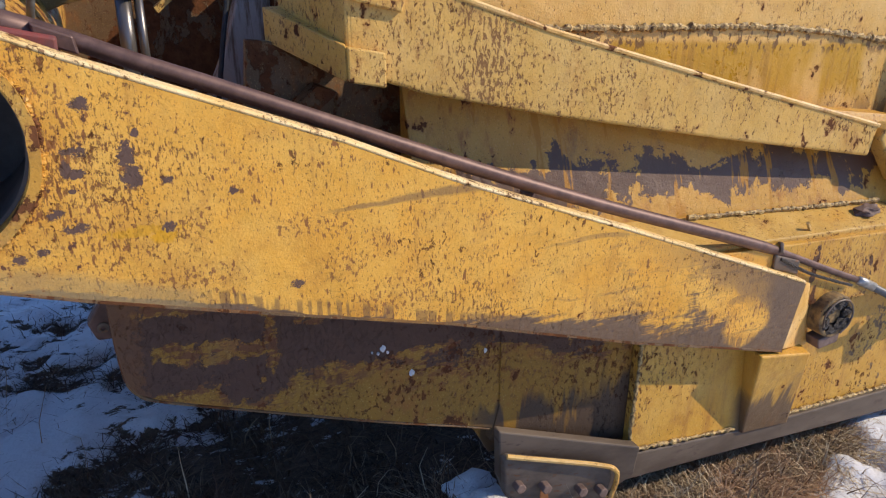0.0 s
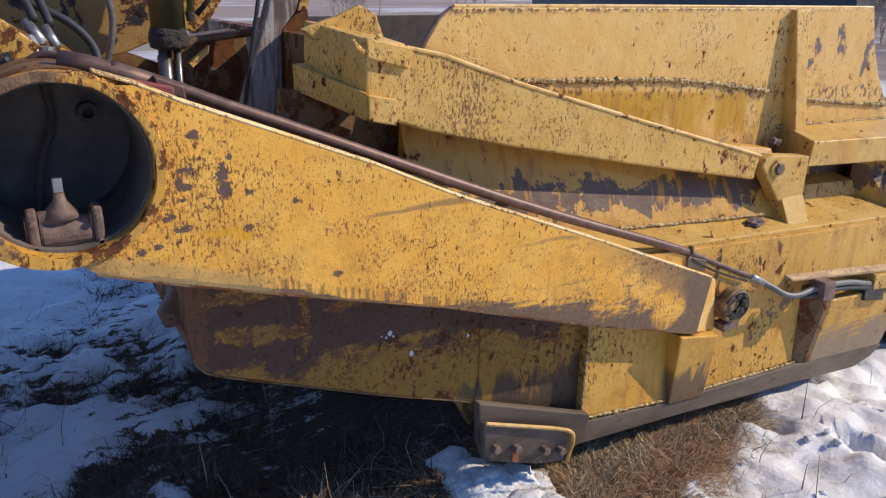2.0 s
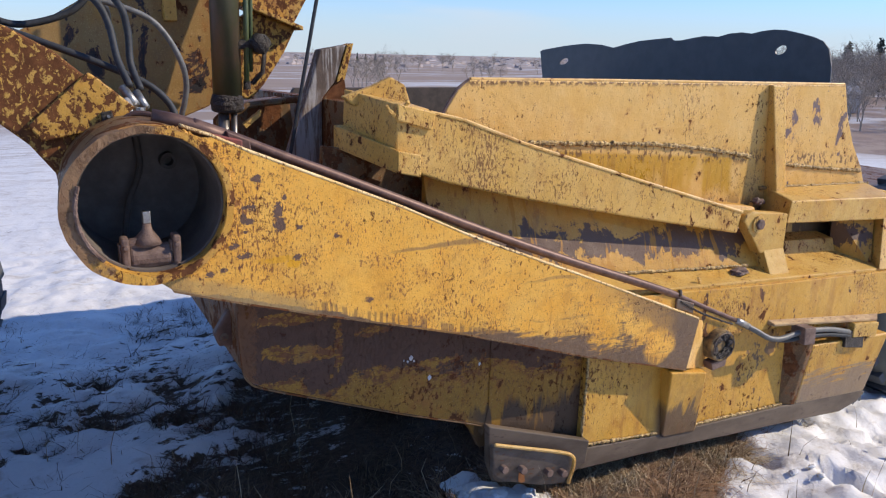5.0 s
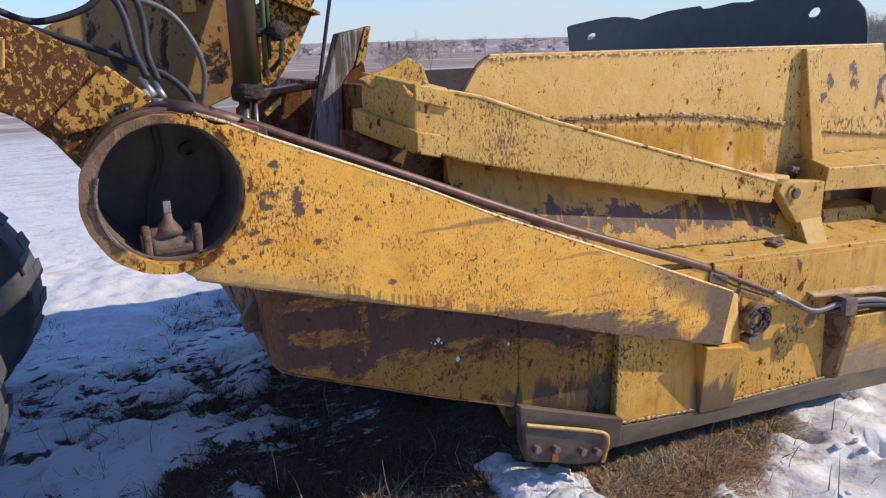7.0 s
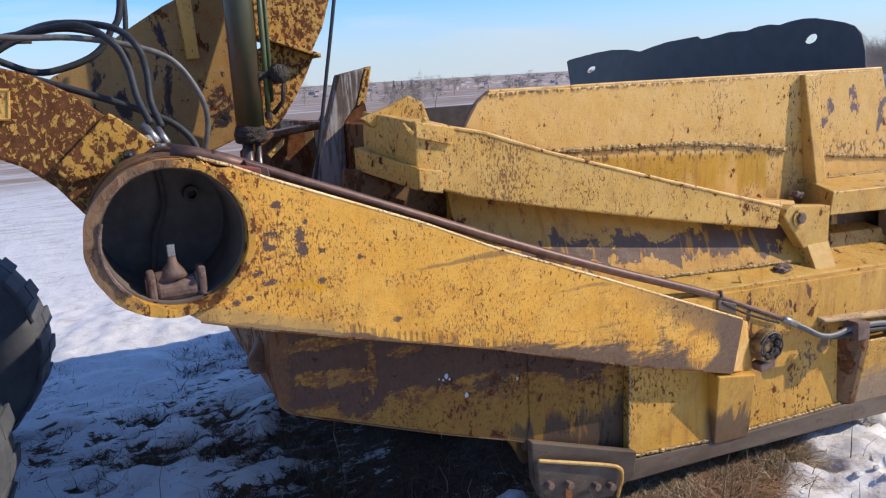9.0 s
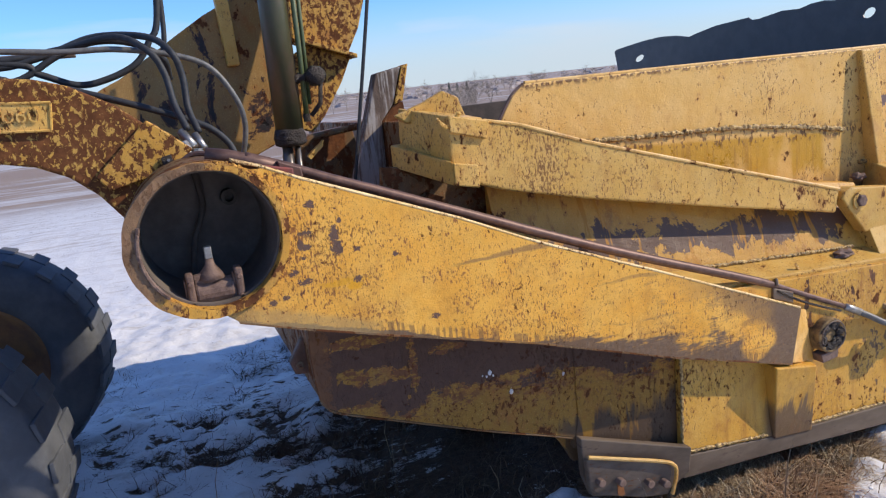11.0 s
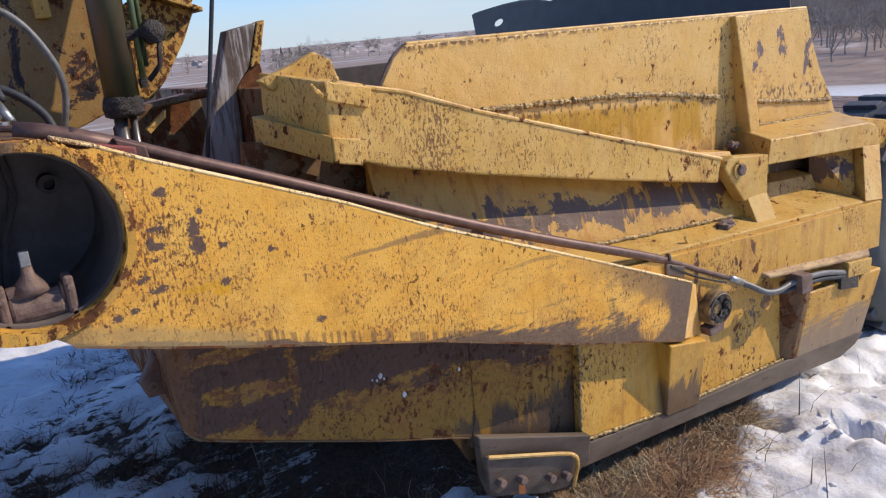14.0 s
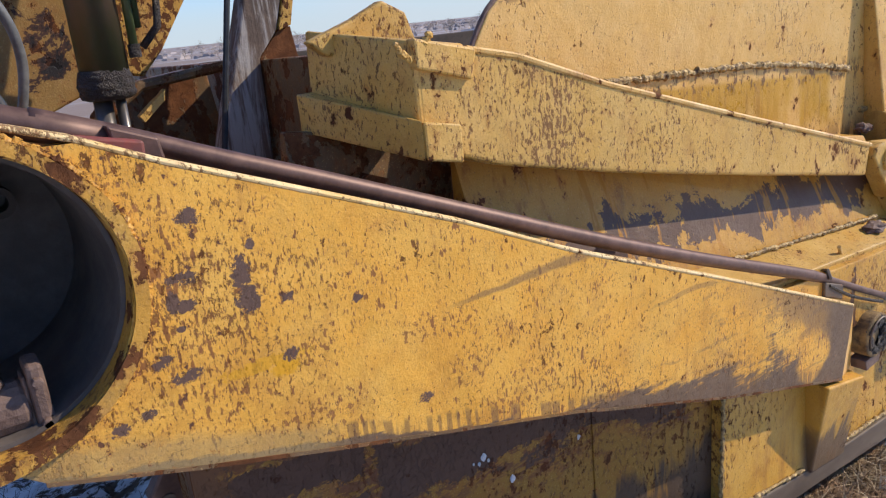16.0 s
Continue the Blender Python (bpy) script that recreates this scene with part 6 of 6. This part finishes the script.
def rear_wheel(c, y_out, flip=1):
    rim = part("rear_wheel", lathe([(q * TYRE_SCALE, d) for q, d in ((0.02, 0.13), (0.10, 0.125), (0.22, 0.15), (0.29, 0.14), (0.305, 0.06), (0.335, 0.03), (0.352, 0.028), (0.355, 0.045), (0.34, 0.06), (0.34, 0.45))], c, y_out, 64), RIM, scraper, "rusty yellow rear wheel rim", smooth=True)
    body = part("tyre", lathe([(q * TYRE_SCALE, d) for q, d in REAR], c, y_out, 96), TYRE_REAR, rim, "faded grey rubber tyre", smooth=True)
    lugs = bmesh.new()
    for k in range(26):
        a0 = 2 * math.pi * k / 26
        for side in (0, 1):
            a = a0 + side * math.pi / 26
            d0, d1 = (0.06, 0.24) if side == 0 else (0.28, 0.46)
            cs = []
            for rr in (0.60 * TYRE_SCALE, 0.637 * TYRE_SCALE):
                for da, dd in ((-0.055, d0), (0.055, d0), (0.085, d1), (-0.025, d1)):
                    cs.append((c[0] + rr * math.cos(a + da), y_out + dd, c[1] + rr * math.sin(a + da)))
            hexa(cs, lugs)
    part("tread", lugs, TYRE_FRONT, rim, "", 0.004)
    for k in range(8):
        a = 2 * math.pi * k / 8
        part("wheel_nut", disc((c[0] + 0.16 * math.cos(a), c[1] + 0.16 * math.sin(a)), 0.016, y_out + 0.11, y_out + 0.14, 6), CASTING, rim)
    return rim


rear_wheel((4.09, 0.465), 2.21)
part("rear_frame", hexa([(3.30, 2.55, 1.10), (3.30, 2.55, 0.5), (5.2, 2.9, 0.55), (5.2, 2.9, 1.0), (3.30, 4.5, 1.10), (3.30, 4.5, 0.5), (5.2, 4.2, 0.55), (5.2, 4.2, 1.0)]), PAINT_DARK, scraper, "", 0.01)
# dark plate added to fill the shadowed gap beside the rear tyre
part("tail_shade_plate", prism([(3.02, 0.62), (3.30, 0.62), (3.36, 0.30), (3.46, 0.04), (3.48, -0.14), (2.85, -0.14), (2.85, 0.35)], 2.30, 2.50), TYRE_FRONT, scraper, "dark plate added for the shaded gap under the tail", 0.01)
part("rear_axle", disc((4.09, 0.465), 0.10, 2.5, 4.7, 20), CASTING, scraper)


def front_wheel(c, y_out, turn):
    prof = [(0.30, 0.12), (0.31, 0.04), (0.36, 0.015), (0.44, 0.0), (0.50, 0.01), (0.54, 0.03), (0.556, 0.07), (0.56, 0.18), (0.556, 0.29), (0.54, 0.33), (0.44, 0.36), (0.30, 0.30)]
    rim = part("front_wheel", lathe([(0.02, 0.10), (0.2, 0.12), (0.28, 0.06), (0.315, 0.04), (0.315, 0.28)], c, y_out, 48, turn=turn), RIM, scraper, "front dolly wheel", smooth=True)
    part("tyre", lathe(prof, c, y_out, 80, turn=turn), TYRE_FRONT, rim, "black tyre with cross lugs", smooth=True)
    lugs = bmesh.new()
    ca, sa = math.cos(turn), math.sin(turn)
    for k in range(22):
        for side in (0, 1):
            a = 2 * math.pi * (k + 0.5 * side) / 22
            d0, d1 = (0.03, 0.17) if side == 0 else (0.19, 0.33)
            cs = []
            for rr in (0.548, 0.566):
                for da, dd in ((-0.075, d0), (0.065, d0), (0.085, d1), (-0.05, d1)):
                    x, z = rr * math.cos(a + da), rr * math.sin(a + da)
                    cs.append((c[0] + x * ca - dd * sa, y_out + x * sa + dd * ca, c[1] + z))
            hexa(cs, lugs)
    part("tread", lugs, TYRE_FRONT, rim, "", 0.004)


front_wheel((-1.50, 0.55), 2.74, radians(-10))
front_wheel((-1.40, 0.58), 4.06, radians(-10))
part("dolly_axle", sweep([(-1.50, 2.86, 0.56), (-1.36, 4.25, 0.58)], 0.08, 14), CASTING, scraper)
part("dolly_post", sweep([(-1.5, 3.2, 0.6), (-1.5, 3.2, 1.5)], 0.12, 16), PAINT_DARK, scraper)

# ---- snow clumps and dead grass ----


def strands(name, spots, per, height, material, label, seed, lean=0.5, spread=0.05):
    """Dead grass: curved thin blades in tufts, one mesh."""
    rng = random.Random(seed)
    verts, faces = [], []
    for x, y, k in spots:
        z0 = fall(x, y) - 0.03
        for _ in range(int(per * k)):
            ox, oy = rng.gauss(0, spread), rng.gauss(0, spread)
            bx, by = x + ox, y + oy
            a, l = math.atan2(oy, ox) + rng.gauss(0, 0.9), height * k * rng.uniform(0.35, 1.25)
            bend = lean * rng.uniform(0.3, 1.5)
            wd = rng.uniform(0.0014, 0.0040)
            dx, dy = math.cos(a), math.sin(a)
            base = len(verts)
            curl = rng.gauss(0, 0.9)
            for j, t in enumerate((0.0, 0.4, 0.75, 1.0)):
                out = l * bend * t * t
                dx, dy = math.cos(a + curl * t), math.sin(a + curl * t)
                w = wd * (1 - 0.8 * t)
                px, py, pz = bx + dx * out, by + dy * out, z0 + l * (t - 0.35 * bend * t * t)
                verts.append((px - dy * w, py + dx * w, pz))
                verts.append((px + dy * w, py - dx * w, pz))
                if j:
                    b = base + 2 * j
                    faces.append((b - 2, b - 1, b + 1, b))
    me = bpy.data.meshes.new(name)
    me.from_pydata(verts, [], faces)
    me.materials.append(material)
    return tagged(new(name, me), label, "grass", kind="stuff")


rng = random.Random(5)
spots = []
while len(spots) < 470:
    x, y = rng.uniform(0.2, 3.2), rng.uniform(1.5, 2.35)
    if snow_cover(x, y) < 0.50 and (x > 1.0 or rng.random() < 0.12):
        spots.append((x, y, rng.uniform(0.45, 1.25)))
strands("dead_grass", spots, 105, 0.105, GRASS, "straw-coloured dead grass tufts beside the skid", 1, 1.35, 0.05)
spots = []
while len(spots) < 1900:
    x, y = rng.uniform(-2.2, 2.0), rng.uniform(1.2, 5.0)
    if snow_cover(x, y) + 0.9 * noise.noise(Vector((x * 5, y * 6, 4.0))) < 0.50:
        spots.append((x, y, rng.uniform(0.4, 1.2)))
strands("matted_shade_grass", spots, 26, 0.10, GRASS_SHADE, "matted dead grass toned dark for the shade under the machine", 2, 1.1, 0.04)
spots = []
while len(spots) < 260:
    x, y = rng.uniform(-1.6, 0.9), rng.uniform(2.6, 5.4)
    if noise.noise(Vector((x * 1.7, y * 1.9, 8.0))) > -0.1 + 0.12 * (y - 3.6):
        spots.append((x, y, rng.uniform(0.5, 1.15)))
strands("grass_tufts", spots, 70, 0.085, GRASS_SHADE, "rounded tufts of dead grass toned dark for shade", 9, 1.3, 0.045)
spots = [(rng.uniform(-1.4, 1.4), rng.uniform(1.4, 3.6), 1.0) for _ in range(60)]
spots += [(rng.uniform(1.4, 3.4), rng.uniform(1.1, 2.0), 0.9) for _ in range(40)]
strands("tall_stalks", spots, 1.2, 0.30, GRASS, "single tall dry grass stalks", 3, 0.35)
spots = []
while len(spots) < 120:
    x, y = rng.uniform(1.7, 4.2), rng.uniform(0.7, 2.2)
    if snow_cover(x, y) < 0.72:
        spots.append((x, y, rng.uniform(0.3, 0.8)))
strands("snowed_grass", spots, 26, 0.085, GRASS, "dead grass showing through broken snow", 6, 1.2, 0.06)
spots = []
while len(spots) < 500:
    x, y = rng.uniform(-6, 3), rng.uniform(4.2, 12)
    if noise.noise(Vector((x * 0.6, y * 1.4, 3.0))) > 0.12:
        spots.append((x, y, rng.uniform(0.4, 1.0)))
strands("field_stubble", spots, 8, 0.08, GRASS, "sparse dry stubble poking through snow", 4, 0.8)

clumps = bmesh.new()
rng = random.Random(8)
for i in range(18):
    a = rng.uniform(0, 1)
    lump((0.84 + 0.20 * a + rng.gauss(0, 0.03), 2.22 - 0.14 * a + rng.gauss(0, 0.05), 0.01 + rng.uniform(0, 0.04)), (rng.uniform(0.06, 0.12), rng.uniform(0.05, 0.10), rng.uniform(0.03, 0.06)), i, clumps, 0.45, 3)
me = bpy.data.meshes.new("snow_clumps")
clumps.to_mesh(me)
clumps.free()
for f in me.polygons:
    f.use_smooth = True
me.materials.append(SNOW)
tagged(new("snow_clumps", me), "broken white snow clods under the cutter", "snow", kind="stuff")
clods = bmesh.new()
for i in range(110):
    x, y = rng.uniform(1.9, 5.2), rng.uniform(0.2, 1.85)
    s = rng.uniform(0.006, 0.022)
    lump((x, y, 0.03 + rng.uniform(0, 0.015)), (s * rng.uniform(0.8, 1.6), s * rng.uniform(0.8, 1.4), s * 0.6), i + 40, clods, 0.5, 2)
me = bpy.data.meshes.new("snow_clods")
clods.to_mesh(me)
clods.free()
for f in me.polygons:
    f.use_smooth = True
me.materials.append(SNOW)
tagged(new("snow_clods", me), "small white clods on trodden snow", "snow", kind="stuff")

# ---- distance ----


def bare_tree(seed, height):
    """A leafless tree: tapered trunk, limbs and a crown of fine twigs."""
    rng = random.Random(seed)
    root = new("bare_tree")
    tagged(root, "leafless grey-brown tree on the far slope", "tree", group="far trees")
    wood, twigs = bmesh.new(), bmesh.new()

    def grow(p, d, length, r, depth):
        bm = wood if depth < 2 else twigs
        q = p + d * length
        mid = p + d * length * 0.5 + Vector((rng.gauss(0, 1), rng.gauss(0, 1), rng.gauss(0, 0.4))) * length * 0.05
        sweep([p, mid, q], [r, r * 0.82, r * 0.62], 5 if depth < 2 else 3, bm)
        if depth >= 3:
            for _ in range(3):
                nd = (d + Vector((rng.gauss(0, 0.8), rng.gauss(0, 0.8), rng.gauss(0.1, 0.6)))).normalized()
                b = p.lerp(q, rng.uniform(0.3, 1.0))
                sweep([b, b + nd * height * rng.uniform(0.03, 0.07)], [height * 0.0009, height * 0.0003], 3, twigs)
        if depth >= 5:
            return
        for _ in range(3 if depth < 2 else rng.choice((2, 3, 3))):
            t = rng.uniform(0.45, 1.0)
            nd = (d + Vector((rng.gauss(0, 0.55), rng.gauss(0, 0.55), rng.gauss(0.12, 0.35)))).normalized()
            grow(p.lerp(q, t), nd, length * rng.uniform(0.62, 0.92), r * rng.uniform(0.42, 0.6), depth + 1)

    grow(Vector((0, 0, -0.3)), Vector((rng.gauss(0, 0.05), rng.gauss(0, 0.05), 1)).normalized(), height * 0.27, height * 0.013, 0)
    part("trunk", wood, BARK, root)
    part("crown", twigs, BARK, root)
    return root


def conifer(seed, height):
    rng = random.Random(seed)
    root = new("conifer")
    tagged(root, "dark green conifer among bare trees", "tree", group="far trees")
    part("trunk", sweep([(0, 0, -0.3), (0, 0, height * 0.95)], [height * 0.02, height * 0.004], 6), BARK, root)
    bm = bmesh.new()
    for k in range(1100):
        t = 1.0 - rng.uniform(0.0, 0.95) ** 0.7
        a = rng.uniform(0, 2 * math.pi)
        r = height * 0.23 * (1 - t) ** 0.75 * rng.uniform(0.25, 1.1) * (0.8 + 0.3 * math.sin(t * 34 + a * 2))
        c = Vector((r * math.cos(a), r * math.sin(a), height * t))
        s = height * 0.028
        vs = [bm.verts.new(c + Vector((rng.gauss(0, s), rng.gauss(0, s), rng.gauss(-s * 0.3, s)))) for _ in range(3)]
        bm.faces.new(vs)
    part("crown", bm, NEEDLES, root)
    return root


def bearing(deg, dist):
    return dist * math.sin(radians(deg)) - 0.5, dist * math.cos(radians(deg))


rng = random.Random(12)
models = [bare_tree(s, 9.0) for s in (1, 2, 3, 4)]
firs = [conifer(s, 8.0) for s in (1, 2)]
places = [(rng.uniform(53.0, 80), rng.uniform(110, 190), rng.uniform(0.8, 1.5)) for _ in range(80)]
places += [(rng.uniform(51.0, 82), rng.uniform(205, 290), rng.uniform(1.45, 2.15)) for _ in range(190)]
places += [(rng.uniform(8, 44), rng.uniform(330, 620), rng.uniform(0.8, 1.5)) for _ in range(90)]
places += [(rng.uniform(20.0, 25.0), rng.uniform(150, 185), rng.uniform(1.0, 1.4)) for _ in range(9)]
places += [(rng.uniform(30.0, 33.0), rng.uniform(235, 285), rng.uniform(0.7, 1.0)) for _ in range(6)]
places += [(rng.uniform(-40, 8), rng.uniform(260, 480), rng.uniform(0.6, 1.0)) for _ in range(24)]
for i, (deg, dist, s) in enumerate(places):
    x, y = bearing(deg, dist)
    m = Matrix.Translation((x, y, fall(x, y) - 0.2)) @ Matrix.Rotation(rng.uniform(0, 6.28), 4, "Z") @ Matrix.Scale(s, 4)
    src = models[i % 4]
    if i < 4:
        src.matrix_basis = m
    else:
        c = copy_thing(src, m)
        c.scale = (s, s, s)
for i, (deg, dist, s) in enumerate([(55.5, 262, 1.8), (57.3, 270, 1.95), (58.1, 282, 2.1), (59.4, 255, 1.85), (60.3, 268, 2.1), (60.8, 276, 2.0), (62.4, 250, 1.75), (63.0, 272, 2.15), (63.5, 266, 2.0), (65.6, 258, 1.9), (66.1, 268, 2.1), (68.5, 262, 2.0), (70.0, 270, 2.1), (72.5, 255, 1.9), (75, 258, 2.0), (22.0, 640, 1.0), (22.6, 650, 0.9), (23.3, 645, 1.0)]):
    x, y = bearing(deg, dist)
    m = Matrix.Translation((x, y, fall(x, y) - 0.2)) @ Matrix.Scale(s, 4)
    if i < 2:
        firs[i].matrix_basis = m
    else:
        c = copy_thing(firs[i % 2], m)
        c.scale = (s, s, s)


def far_scrub():
    """Low woods along the horizon: a very long row of small ragged clumps."""
    rng = random.Random(31)
    bm = bmesh.new()
    for k in range(1500):
        deg, dist = rng.uniform(-60, 85), rng.choice((520, 700, 950, 1500, 2100)) * rng.uniform(0.9, 1.1)
        x, y = bearing(deg, dist)
        w, h = dist * rng.uniform(0.003, 0.012), rng.uniform(0.7, 2.6)
        z = fall(x, y)
        side = Vector((y, -x, 0)).normalized()
        side.rotate(Euler((0, 0, rng.choice((-0.8, 0.8)))))
        n = 7
        base = [bm.verts.new(Vector((x, y, z - 0.3)) + side * w * (i / (n - 1) - 0.5)) for i in range(n)]
        top = [bm.verts.new(Vector((x, y, z + h * rng.uniform(0.35, 1.0) * (0.4 if i in (0, n - 1) else 1.0))) + side * w * (i / (n - 1) - 0.5)) for i in range(n)]
        for i in range(n - 1):
            bm.faces.new((base[i], base[i + 1], top[i + 1], top[i]))
    me = bpy.data.meshes.new("far_woods")
    bm.to_mesh(me)
    bm.free()
    me.materials.append(WOODS)
    tagged(new("far_woods", me), "low grey-brown scrub along the horizon", "woods", kind="stuff")


far_scrub()


def shed(deg, dist, w, d, h, turn):
    x, y = bearing(deg, dist)
    ob = new("farm_shed")
    ob.location = (x, y, fall(x, y))
    ob.rotation_euler = (0, 0, radians(turn))
    tagged(ob, "small pale farm shed far across the fields", "shed", group="far sheds")
    for name, bm, material in (("wall", prism([(-w / 2, 0), (w / 2, 0), (w / 2, h), (0, h * 1.4), (-w / 2, h)], -d / 2, d / 2), WALL),
                               ("roof", prism([(-w / 2 - 0.3, h - 0.1), (0, h * 1.42), (w / 2 + 0.3, h - 0.1), (w / 2 + 0.3, h + 0.1), (0, h * 1.42 + 0.25), (-w / 2 - 0.3, h + 0.1)], -d / 2 - 0.3, d / 2 + 0.3), ROOF)):
        o = part(name, bm, material, None)
        o.parent = ob


shed(38.3, 240, 7, 9, 2.8, 40)
shed(39.6, 245, 5, 7, 2.5, 10)
shed(55.6, 150, 4, 4, 3.0, 60)
